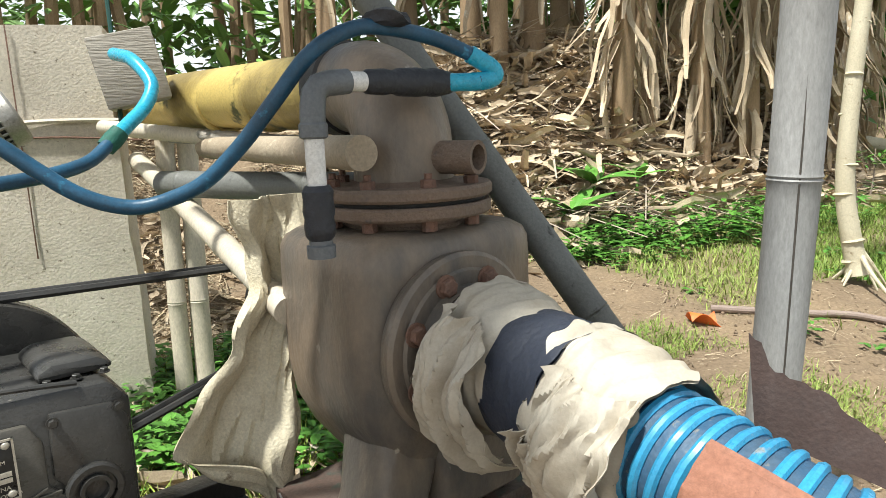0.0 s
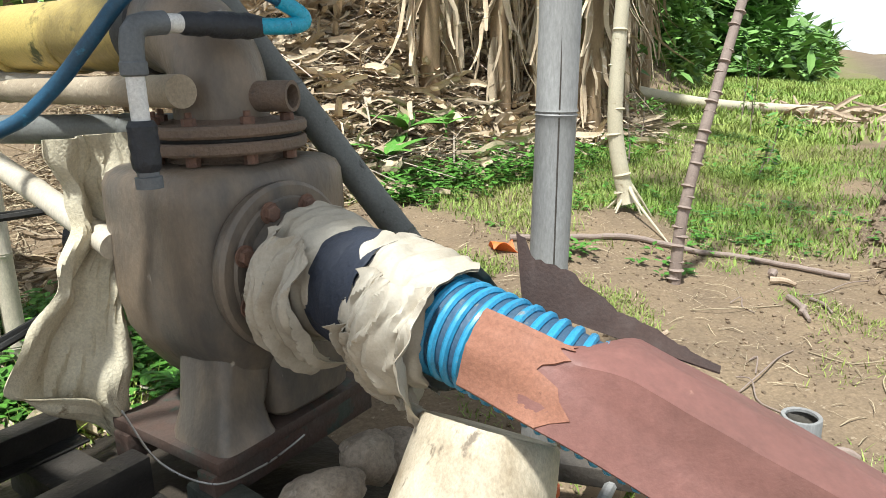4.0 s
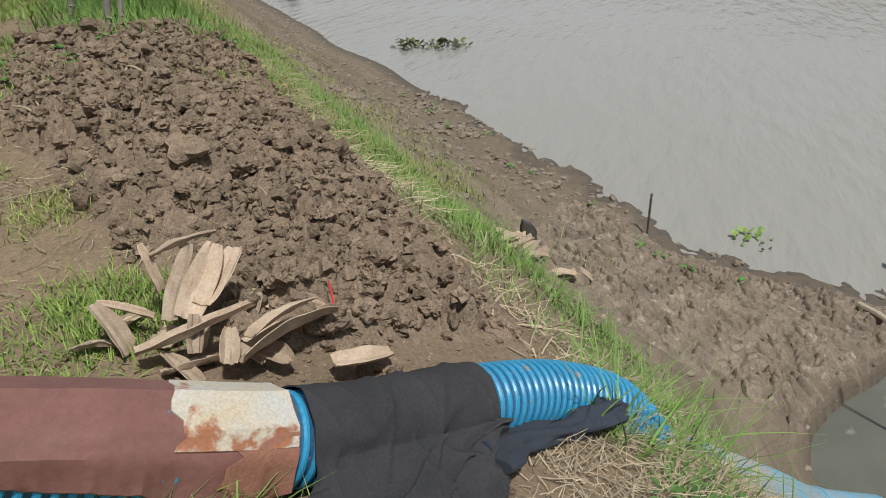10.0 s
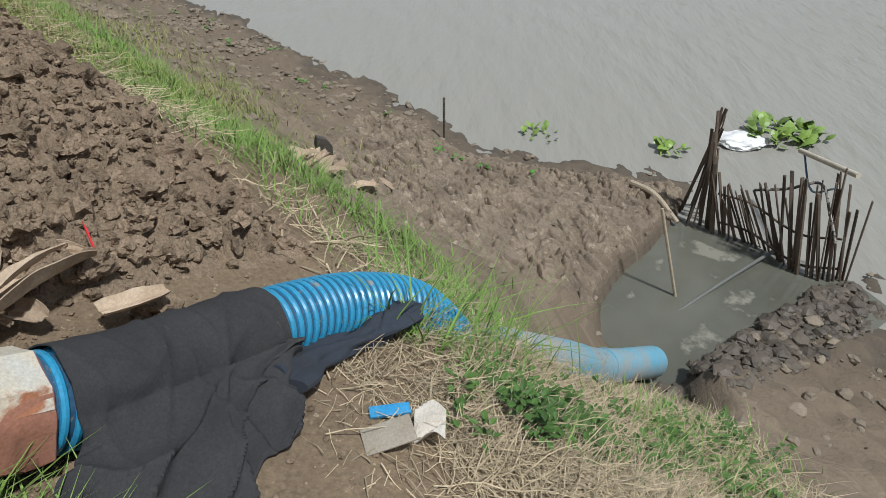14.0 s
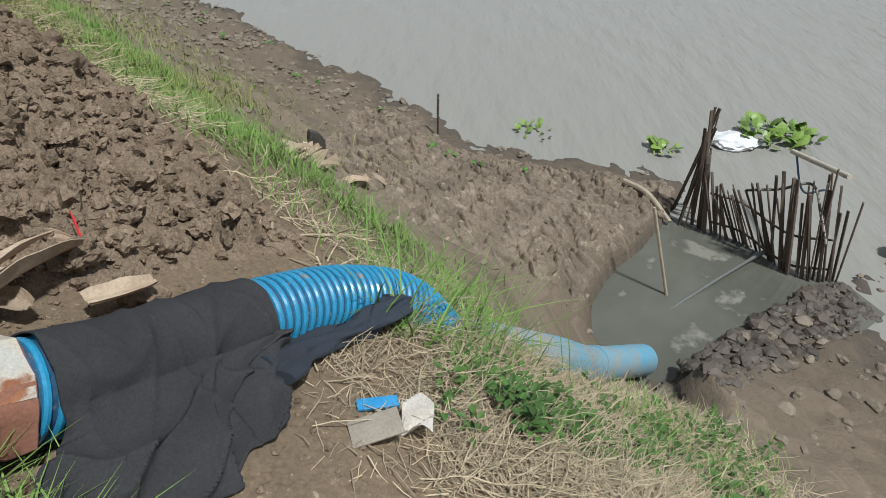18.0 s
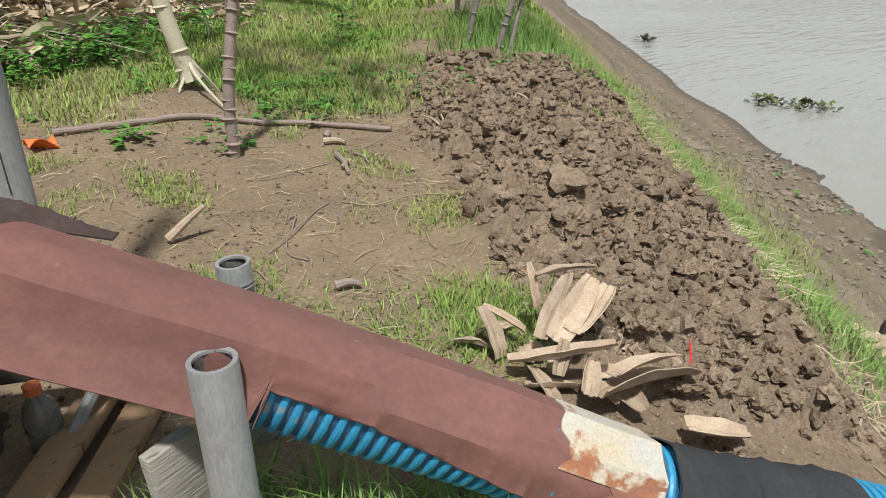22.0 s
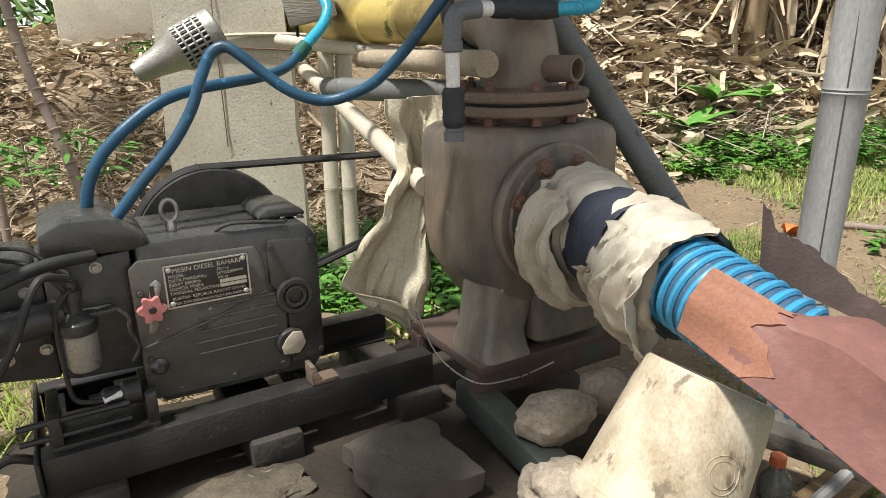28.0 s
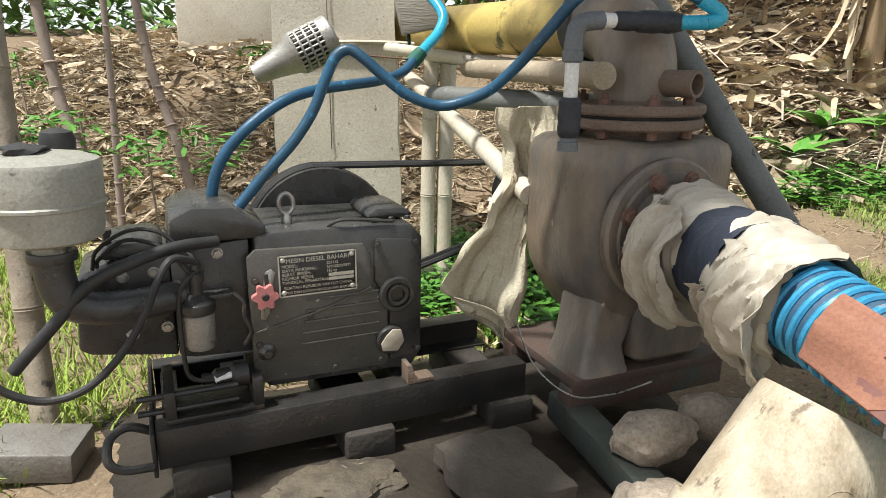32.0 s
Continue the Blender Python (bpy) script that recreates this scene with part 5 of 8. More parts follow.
def cloth_fold(u, v):
    """Long soft folds running from the hose down to the hem."""
    q = Vector((u * 2.0, v * 1.6, 7))
    w1, w2 = noise.noise(q), noise.noise(q * 1.7 + Vector((9, 0, 0)))
    a = 1 - abs(math.sin(math.pi * (2.1 * u + 1.5 * v + 0.9 * w1)))
    b = 1 - abs(math.sin(math.pi * (3.4 * u - 1.1 * v + 1.1 * w2 + 0.3)))
    c = 1 - abs(math.sin(math.pi * (1.3 * u + 3.6 * v + 0.8 * w1 + 0.6)))
    return 0.9 * a ** 3 * (0.4 + 0.6 * sstep(-0.3, 0.3, w2)) + 0.7 * b ** 4 * (0.3 + 0.7 * sstep(-0.2, 0.4, w1)) + 0.5 * c ** 4 + 0.25 * w1 - 0.35 + 0.10 * noise.noise(q * 7)


def black_cloth(u, v):
    s = SA + (SB - SA) * u
    c, d, w, q = hose_at(s)
    f = cloth_fold(u, v)
    reach = lerp_tab([(0, 0.25), (0.12, 0.36), (0.35, 0.43), (0.6, 0.36), (0.8, 0.24), (1, 0.15)], u)
    if v < 0.42:
        a = math.radians(205 - 190 * v / 0.42)
        r = 0.126 + 0.014 * max(-0.4, f) * sstep(0.0, 0.2, v)
        return c + w * math.cos(a) * r + q * math.sin(a) * r + d * 0.03 * noise.noise(Vector((v * 4, u * 3, 2))) * (1 if u in (0, 1) else 0.6)
    t = (v - 0.42) / 0.58
    start = c + w * 0.126 * math.cos(math.radians(15)) + q * 0.126 * math.sin(math.radians(15))
    hem = reach + 0.035 * noise.noise(Vector((u * 5, 0, 3)))
    flat = Vector((c.x, c.y, 0)) + Vector((w.x, w.y, 0)) * hem - d * 0.13 * (1 - u) + d * 0.02 * u
    flat.z = height(flat.x, flat.y) + 0.014
    p = start.lerp(flat, t)
    p.z += (start.z - flat.z) * 0.16 * math.sin(math.pi * t) - 0.03 * math.sin(2 * math.pi * t) * (1 - u)
    out = (w + q * 0.8).normalized()
    p += out * 0.056 * f * (0.35 + 0.65 * t) + d * 0.016 * f
    p.z = max(p.z, height(p.x, p.y) + 0.010)
    return p


sheet(bm, black_cloth, 130, 110, 0.004)
solo("black_cloth", bm, M_BLACKCLOTH, "faded black cloth draped over the hose down to the ground", "cloth")
# its twisted end, drawn along the foot of the hose
bm = B()
TAIL = smooth_path([(1.86, -0.42, -0.24), (2.02, -0.47, -0.33), (2.15, -0.56, -0.36), (2.26, -0.65, -0.37), (2.38, -0.74, -0.40)], 60)
loops = []
for i, p in enumerate(TAIL):
    t = i / 59
    d = (TAIL[min(i + 1, 59)] - TAIL[max(i - 1, 0)]).normalized()
    e = d.cross(UP).normalized()
    f = e.cross(d)
    wide = lerp_tab([(0, 0.060), (0.3, 0.045), (0.55, 0.034), (0.7, 0.048), (0.9, 0.050), (1, 0.015)], t)
    p.z = max(p.z, height(p.x, p.y) + 0.035)
    loops.append([p + (e * math.cos(a) * wide + f * math.sin(a) * wide * 0.75) * (1 + 0.28 * math.sin(4 * a + 9 * t) * (1 - 0.4 * t) + 0.25 * noise.noise(Vector((math.cos(a) * 2, math.sin(a) * 2, t * 7)))) for a in [2 * math.pi * k / 36 for k in range(36)]])
rings(bm, loops)
solo("cloth_strip", bm, mat("dark_blue_rag", (0.026, 0.030, 0.040), 0.9, var=(0.035, 0.05, 0.075), scale=5, bump=0.4, bump_scale=200), "twisted dark end of cloth lying beside the hose", "rag")
# outlet pipe in the pool
outp = thing("intake_pipe", (3.4, -1.7, -1.7), "muddy light blue pipe reaching into the pool", "pipe")
M_PIPEBLUE = mat("light_blue_pipe", (0.15, 0.37, 0.50), 0.5, var=(0.33, 0.32, 0.29), scale=3.5, amount=0.95, spots=(0.16, 0.13, 0.10), spot_scale=16, spot_at=0.66, bump=0.15, contrast=0.12)
bm = B()
tube(bm, smooth_path([(2.72, -0.92, -0.93), (2.89, -1.09, -1.12), (3.22, -1.42, -1.50), (3.52, -1.71, -1.86), (3.95, -2.17, -2.25)], 40), 0.108, 32)
part("pipe", bm, M_PIPEBLUE, outp)
part("pipe_band", tube(B(), [(3.52, -1.71, -1.86), (3.55, -1.742, -1.888)], 0.113, 32), M_PIPEBLUE, outp)

# ---- column, timber and bamboo by the pump ----
M_CONC = mat("rough_concrete", (0.62, 0.57, 0.48), 0.9, var=(0.47, 0.42, 0.34), scale=3, amount=0.8, spots=(0.22, 0.19, 0.14), spot_scale=38, spot_at=0.64, bump=0.3, bump_scale=95, spec=0.25, grain=0.2, grain_scale=70)
M_BAMW = mat("pale_dry_bamboo", (0.56, 0.51, 0.42), 0.5, var=(0.44, 0.37, 0.27), scale=4, spots=(0.27, 0.2, 0.13), spot_scale=16, spot_at=0.68, bump=0.15, bump_scale=60, stretch=(1, 1, 0.4))
M_BAMG = mat("grey_weathered_bamboo", (0.29, 0.29, 0.285), 0.55, var=(0.19, 0.185, 0.175), scale=5, amount=0.8, spots=(0.11, 0.1, 0.09), spot_scale=22, spot_at=0.68, bump=0.2, bump_scale=70, stretch=(1, 1, 0.3))
M_BAMD = mat("dark_grey_bamboo", (0.15, 0.155, 0.145), 0.55, var=(0.10, 0.10, 0.09), scale=5, spots=(0.05, 0.05, 0.045), spot_scale=14, bump=0.2, bump_scale=60)
M_WOOD = mat("weathered_timber", (0.36, 0.335, 0.29), 0.85, var=(0.24, 0.215, 0.18), scale=5, spots=(0.13, 0.115, 0.095), spot_scale=24, spot_at=0.66, bump=0.5, bump_scale=40, stretch=(0.25, 1, 4))
M_PLANK = mat("sawn_plank", (0.34, 0.225, 0.12), 0.8, var=(0.22, 0.14, 0.08), scale=4, spots=(0.1, 0.065, 0.045), spot_scale=13, bump=0.3, bump_scale=50, stretch=(1, 4, 1))
M_DARKWOOD = mat("dark_wet_wood", (0.06, 0.052, 0.045), 0.8, var=(0.10, 0.085, 0.07), scale=5, bump=0.5, bump_scale=40)
M_INSIDE = mat("bamboo_inside", (0.17, 0.155, 0.13), 0.9, var=(0.10, 0.09, 0.075), scale=9, bump=0.3)


def bamboo(name, p0, p1, r, material, label, category="bamboo pole", group="", nodes=0.32, open_top=False, r1=None, first=0.2, seg=20):
    """A bamboo culm from p0 to p1 with swollen joints, a crack or an open end."""
    p0, p1 = Vector(p0), Vector(p1)
    ln = (p1 - p0).length
    d = (p1 - p0) / ln
    r1 = r if r1 is None else r1
    ob = thing(name, p0, label, category, group)
    cuts = []
    z = nodes * first
    while z < ln - 0.03:
        cuts.append(z)
        z += nodes * (0.92 + 0.16 * rng.random())
    prof = []
    last = 0.0
    for c in cuts:
        k = c / ln
        rr = r + (r1 - r) * k
        prof += [(rr * 0.985, max(last, c - 0.05)), (rr * 0.99, c - 0.012), (rr * 1.045, c - 0.005), (rr * 0.985, c), (rr * 1.05, c + 0.005), (rr * 0.99, c + 0.013)]
        last = c + 0.02
    prof = [(r, 0)] + [q for q in prof if q[1] > 0.001] + [(r1, ln)]
    prof = sorted(prof, key=lambda q: q[1])
    bm = B()
    if open_top:
        lathe(bm, prof + [(r1 * 0.98, ln + 0.002), (r1 * 0.78, ln + 0.001), (r1 * 0.76, ln - 0.005)], p0, d, seg, True, False)
    else:
        lathe(bm, prof, p0, d, seg)
    for v in bm.verts:
        v.co += (d.cross(UP) if abs(d.z) < 0.9 else Vector((1, 0.3, 0))) * 0.006 * math.sin(2.2 * (v.co - p0).dot(d) + r * 90)
    part("culm", bm, material, ob)
    if open_top:
        bm = B()
        lathe(bm, [(r1 * 0.77, ln - 0.004), (r1 * 0.74, ln - 0.13), (0.004, ln - 0.135)], p0, d, seg, False, True)
        for f in bm.faces:
            f.normal_flip()
        part("hollow", bm, M_INSIDE, ob, "dark hollow inside of the culm")
    return ob


# concrete column: front face along (0.94, 0.35), slightly tapered
colm = thing("concrete_column", (-1.62, 3.0, 0.1), "rough cement-plastered concrete column", "column")
bm = B()
ex, ey = Vector((0.937, 0.349, 0)), Vector((-0.349, 0.937, 0))
org = Vector((-2.0, 2.72, 0))
loops = []
for i in range(25):
    z = -0.05 + 1.75 * i / 24
    tp = 0.02 * (1 - z)
    w = 0.665
    lp = []
    for (a, b) in ((0, 0), (w * .25, 0), (w * .5, 0), (w * .75, 0), (w, 0), (w, .2), (w, .45), (w * .5, .45), (0, .45), (0, .2)):
        q = org + ex * (a - (tp if a == 0 else -tp if a == w else 0)) + ey * b
        nn = 0.010 * noise.noise(Vector((q.x * 4, q.y * 4, z * 4))) + 0.004 * noise.noise(Vector((q.x * 17, q.y * 17, z * 17)))
        lp.append(Vector((q.x + nn, q.y + nn, z + (0.03 * noise.noise(Vector((a * 9, b * 9, 1))) if i == 24 else 0))))
    loops.append(lp)
rings(bm, loops)
es = [e for e in bm.edges if e.is_valid and abs(e.verts[0].co.z - e.verts[1].co.z) > 0.03 and e.calc_face_angle(0) > 1.0]
bmesh.ops.bevel(bm, geom=es, offset=0.018, segments=3, affect='EDGES', profile=0.5)
part("shaft", bm, M_CONC, colm)
bm = box(B(), 0.30, 0.305, -0.012, -0.007, 0.75, 1.70, 0.001)
part("rusty_wire", moved(bm, Matrix(((ex.x, ey.x, 0, org.x), (ex.y, ey.y, 0, org.y), (0, 0, 1, 0), (0, 0, 0, 1)))), M_BOLT, colm)
for z, sl in ((1.285, 0.03), (1.24, -0.02)):
    part("tie_strap", tube(B(), [org + ex * a - ey * 0.014 + Vector((0, 0, z + sl * a + 0.02 * math.sin(a * 4))) for a in [0.13 + 0.07 * k for k in range(10)]], 0.011 if sl > 0 else 0.005, 6), M_BAMW if sl > 0 else M_BOLT, colm, "split bamboo strap" if sl > 0 else "rusty tie wire")
# timber block on top of the rails
bm = box(B(), -0.105, 0.105, -0.03, 0.22, -0.12, 0.12, 0.006)
moved(bm, Matrix.Translation((-1.05, 2.40, 1.475)) @ Matrix.Rotation(radians(22), 4, 'Z') @ Matrix.Rotation(radians(-12), 4, 'Y'))
solo("timber_block", bm, M_WOOD, "grey weathered timber block wedged by the column under the pipe", "timber")
solo("green_cord", tube(B(), smooth_path([(-1.24, 2.70, 1.80), (-1.20, 2.62, 1.5), (-1.10, 2.4, 1.30)], 14), 0.008, 6), mat("dark_green_cord", (0.012, 0.06, 0.05), 0.8, bump=0.2), "dark green cord hanging down beside the timber", "cord")
# rails under the pipe
for k, (p0, p1, r, mt) in enumerate((((-1.38, 2.84, 1.285), (-0.36, 2.25, 1.185), 0.030, M_BAMW), ((-1.30, 2.95, 1.27), (-0.36, 2.05, 1.205), 0.022, M_WOOD), ((-1.15, 2.95, 1.235), (-0.19, 1.93, 1.20), 0.024, M_BAMG))):
    bamboo("support_rail", p0, p1, r, mt, "split bamboo rail carrying the discharge pipe", group="support rails")
bamboo("bamboo_log", (-0.88, 2.58, 1.195), (-0.165, 1.51, 1.197), 0.040, mat("peeling_log", (0.36, 0.30, 0.22), 0.85, var=(0.22, 0.17, 0.115), scale=5, spots=(0.45, 0.38, 0.28), spot_scale=11, bump=0.4, bump_scale=50), "old peeling brown log beside the pump outlet", nodes=0.45)
# the darker bamboo colour here stands in for shade under the rails
bamboo("bamboo_log", (-1.02, 2.50, 1.07), (-0.13, 1.95, 1.075), 0.048, M_BAMD, "grey old log, coloured dark for the shade under the rails", nodes=0.6)
bamboo("bamboo_post", (-1.20, 2.94, 0.0), (-1.185, 2.96, 1.25), 0.040, M_BAMW, "pale upright bamboo post by the column", group="pale posts", nodes=0.42)
bamboo("bamboo_post", (-1.115, 2.98, 0.0), (-1.105, 3.0, 1.21), 0.043, M_BAMW, "pale upright bamboo post by the column", group="pale posts", nodes=0.45)
bamboo("bamboo_brace", (-1.34, 3.02, 1.14), (-0.396, 1.696, 0.795), 0.038, M_BAMW, "pale slanting bamboo brace behind the pump", nodes=0.38)
solo("wire_coil", tube(B(), [Vector((-1.16 + 0.13 * math.cos(q), 2.90 + 0.07 * math.sin(q), 1.06 + 0.012 * math.sin(q * 0.31) + 0.002 * q)) for q in [k * 0.35 for k in range(52)]], 0.005, 6), M_BOLT, "rusty wire wound round the bamboo posts", "wire")
# slanting pole and grey post of the shelter
bamboo("slanting_pole", (-0.30, 2.14, 1.78), (0.70, 1.70, 0.30), 0.047, M_BAMD, "dark grey bamboo pole slanting down beside the pump", nodes=0.55, first=0.35)
bamboo("shelter_post", (0.80, 1.62, -0.08), (0.862, 1.59, 2.35), 0.060, M_BAMG, "upright grey weathered bamboo shelter post with a long crack", nodes=0.62, first=0.9)
solo("post_crack", tube(B(), [(0.823 + 0.0225 * k / 10 - 0.012, 1.557 - 0.012 * k / 10, 0.55 + 0.14 * k) for k in range(12)], 0.0035, 5), M_DARKWOOD, "dark crack along the shelter post", "crack")
bamboo("short_post", (0.835, 0.455, -0.10), (0.848, 0.462, 0.513), 0.046, M_BAMG, "short grey bamboo post sawn open on top beside the hose", nodes=0.33, open_top=True, first=0.85)
bamboo("short_post", (1.105, 0.86, -0.10), (1.10, 0.862, 0.478), 0.042, M_BAMG, "short grey bamboo post sawn open behind the hose", nodes=0.33, open_top=True, first=0.6)
bm = box(B(), -0.055, 0.055, -0.018, 0.018, -0.12, 0.285, 0.004)
solo("board", moved(bm, pose(0.785, 0.60, 0.0, 0, -2, 12)), M_WOOD, "weathered upright board nailed to the bamboo post", "board")

# hanging sack between engine and pump
bm = B()


def hang(u, v):
    left = lerp_tab([(0, 0.708), (0.28, 0.755), (0.5, 0.665), (0.80, 0.505), (1, 0.74)], v)
    right = lerp_tab([(0, 0.985), (0.25, 0.95), (0.55, 0.87), (0.8, 0.88), (1, 0.83)], v)
    a = left + (right - left) * u
    bottom = lerp_tab([(0, 0.34), (0.3, 0.22), (0.6, 0.20), (0.8, 0.16), (1, 0.22)], u)
    z = 1.085 + (bottom - 1.085) * v
    b = -1.64 + 0.026 * math.sin(9 * u + 2.5 * v) + 0.05 * noise.noise(Vector((u * 3, v * 3, 5))) + 0.05 * (0.3 - abs(noise.noise(Vector((u * 5 + v * 2, v * 2.5, 8))))) + 0.022 * (0.3 - abs(noise.noise(Vector((u * 12 - v * 3, v * 6, 3)))))
    a += 0.02 * noise.noise(Vector((v * 9, u * 2, 4)))
    return L(a, b, z)


sheet(bm, hang, 44, 54, 0.003)
solo("hanging_sack", bm, M_HANGSACK, "limp dirty plastic sack hanging behind the pump", "sack")
# ---- bucket, stones, bottle and timber below the hose ----
M_BUCKET = mat("stained_white_bucket", (0.60, 0.53, 0.41), 0.6, var=(0.34, 0.27, 0.18), scale=6, amount=0.95, spots=(0.19, 0.15, 0.105), spot_scale=14, spot_at=0.60, bump=0.3, bump_scale=60, stretch=(1.3, 1.3, 0.6), contrast=0.14)
bx = Vector((-0.145, -0.13, -0.33)).normalized()
bk_top = Vector((0.42, 0.995, 0.492))
bucket = thing("bucket", bk_top + bx * 0.37, "upturned stained white plastic bucket tilted against stones", "bucket")
part("shell", lathe(B(), [(0.001, 0.006), (0.13, 0.004), (0.147, 0.0), (0.153, 0.008), (0.160, 0.06), (0.186, 0.325), (0.186, 0.34)], bk_top, bx, 48, True, False), M_BUCKET, bucket)
part("rim", lathe(B(), [(0.184, 0.322), (0.198, 0.324), (0.200, 0.35), (0.196, 0.362), (0.180, 0.362)], bk_top, bx, 48, False, False), M_BUCKET, bucket)
ux = bx.cross(Vector((0.4, -0.9, 0.2))).normalized()
emb = (Vector((0.28, -0.95, 0)) - bx * Vector((0.28, -0.95, 0)).dot(bx)).normalized()
for rr in (0.042, 0.030):
    pts = []
    for k in range(33):
        q = 2 * math.pi * k / 32
        p = bk_top + bx * (0.17 + rr * math.sin(q))
        ang = rr * math.cos(q) / 0.17
        rad = 0.160 + (0.186 - 0.160) * ((0.17 + rr * math.sin(q) - 0.06) / 0.265) + 0.0005
        pts.append(p + (emb * math.cos(ang) + bx.cross(emb) * math.sin(ang)) * rad)
    part("moulded_ring", tube(B(), pts, 0.0009, 5), M_BUCKET, bucket)
part("handle_lug", lump(B(), bk_top + bx * 0.32 + (emb * -0.2 + bx.cross(emb) * -0.18), (0.02, 0.02, 0.02), 2, .2), M_BUCKET, bucket)

M_STONE = mat("river_stone", (0.34, 0.285, 0.225), 0.9, var=(0.19, 0.155, 0.12), scale=9, amount=0.9, spots=(0.46, 0.40, 0.33), spot_scale=12, spot_at=0.60, bump=0.9, bump_scale=45, grain=0.35, grain_scale=70)
for k, (p, rad, rot) in enumerate((((0.065, 1.23, 0.225), (0.115, 0.08, 0.075), 25), ((0.205, 1.36, 0.245), (0.09, 0.08, 0.07), 60), ((0.10, 1.04, 0.12), (0.13, 0.10, 0.08), -20), ((0.30, 1.42, 0.20), (0.10, 0.09, 0.07), 10), ((0.33, 1.18, 0.10), (0.15, 0.12, 0.09), 40))):
    solo("stone", lump(B(), p, rad, 4, 0.22, 1.2, k * 3.1 + 1, Matrix.Rotation(radians(rot), 3, 'Z'), 0.25), M_STONE, "rounded brown-grey stone propping the bucket", "stone", "propping stones")
bot = thing("bottle", (0.665, 1.215, -0.06), "dusty clear plastic bottle with an orange cap", "bottle")
M_PET = mat("dusty_clear_plastic", (0.16, 0.165, 0.15), 0.25, var=(0.24, 0.23, 0.2), scale=14, bump=0.1, trans=0.35)
part("bottle_body", lathe(B(), [(0.03, 0), (0.045, 0.006), (0.046, 0.03), (0.043, 0.05), (0.046, 0.07), (0.046, 0.13), (0.038, 0.16), (0.021, 0.185), (0.018, 0.20)], (0.665, 1.215, -0.06), UP, 28), M_PET, bot)
part("cap", lathe(B(), [(0.0215, 0), (0.0215, 0.026), (0.019, 0.029)], (0.665, 1.215, 0.136), UP, 24), mat("orange_cap", (0.55, 0.14, 0.05), 0.5, bump=0.1), bot)
for k, (p0, p1, wd, th) in enumerate((((0.45, 0.90, -0.02), (0.96, 1.40, 0.03), 0.10, 0.035), ((0.60, 0.86, -0.045), (1.02, 1.28, 0.0), 0.10, 0.035))):
    p0, p1 = Vector(p0), Vector(p1)
    dd = p1 - p0
    bm = box(B(), 0, dd.length, -wd / 2, wd / 2, -th / 2, th / 2, 0.004)
    solo("plank", moved(bm, Matrix.Translation(p0) @ Matrix.Rotation(math.atan2(dd.y, dd.x), 4, 'Z') @ Matrix.Rotation(-math.asin(dd.z / dd.length), 4, 'Y')), M_PLANK, "short sawn plank lying by the bottle", "plank", "planks")
bm = box(B(), 0, 0.62, -0.04, 0.04, -0.03, 0.03, 0.006)
solo("dark_beam", moved(bm, pose(0.46, 1.52, 0.13, 0, 0, -32)), M_DARKWOOD, "dark old timber under the hose", "timber")
solo("grey_stick", tube(B(), smooth_path([(0.70, 1.15, 0.0), (0.83, 1.22, 0.10), (0.98, 1.35, 0.16)], 12), 0.018, 8), M_BAMG, "grey stick leaning by the bottle", "stick")

# oily floor slab, beam and rubbish in front of the base
M_OILSOIL = mat("oily_floor", (0.028, 0.024, 0.020), 0.6, var=(0.085, 0.068, 0.052), scale=3, spots=(0.16, 0.07, 0.035), spot_scale=5, spot_at=0.67, bump=0.6, bump_scale=35, spec=0.15)
bm = B()


def oily(u, v):
    a, y = -0.72 + 2.3 * u, 0.55 + 1.65 * v
    edge = min(1.0, 5 * min(u, 1 - u, v, 1 - v))
    return MACH @ Vector((a + 0.05 * noise.noise(Vector((v * 5, 0, 0))), y, 0.03 + 0.018 * noise.noise(Vector((a * 4, y * 4, 0))) - 0.10 * (1 - edge)))


sheet(bm, oily, 60, 44, 0.15)
tagged(solo("floor", bm, M_OILSOIL, "dark oil-soaked earth floor under the machine", "floor"), kind="structure")
bm = box(B(), -0.05, 0.05, -0.42, 0.42, -0.05, 0.05, 0.012)
solo("mossy_beam", moved(bm, LM(0.78, -0.86, 0.12, 4, 0, -3)), mat("mossy_dark_beam", (0.025, 0.034, 0.03), 0.7, var=(0.045, 0.04, 0.03), scale=6, spots=(0.03, 0.085, 0.07), spot_scale=7, bump=0.4), "dark green-stained timber beam in front of the pump", "timber")
bm = B()
lump(bm, L(0.03, -1.25, 0.045), (0.18, 0.11, 0.035), 4, 0.4, 1.6, 4, MACH.to_3x3())
solo("flat_stone", bm, mat("oil_stained_stone", (0.13, 0.105, 0.072), 0.8, var=(0.045, 0.037, 0.03), scale=9, amount=0.95, spots=(0.30, 0.25, 0.17), spot_scale=10, spot_at=0.63, bump=0.6), "pale oil-stained flat stone before the base", "stone")
bm = B()


def slab(u, v):
    a, b = 0.33 + 0.28 * u + 0.02 * noise.noise(Vector((v * 4, 1, 0))), -1.24 + 0.34 * v + 0.02 * noise.noise(Vector((u * 4, 3, 0)))
    return L(a, b, 0.062 + 0.006 * noise.noise(Vector((u * 5, v * 5, 2))))


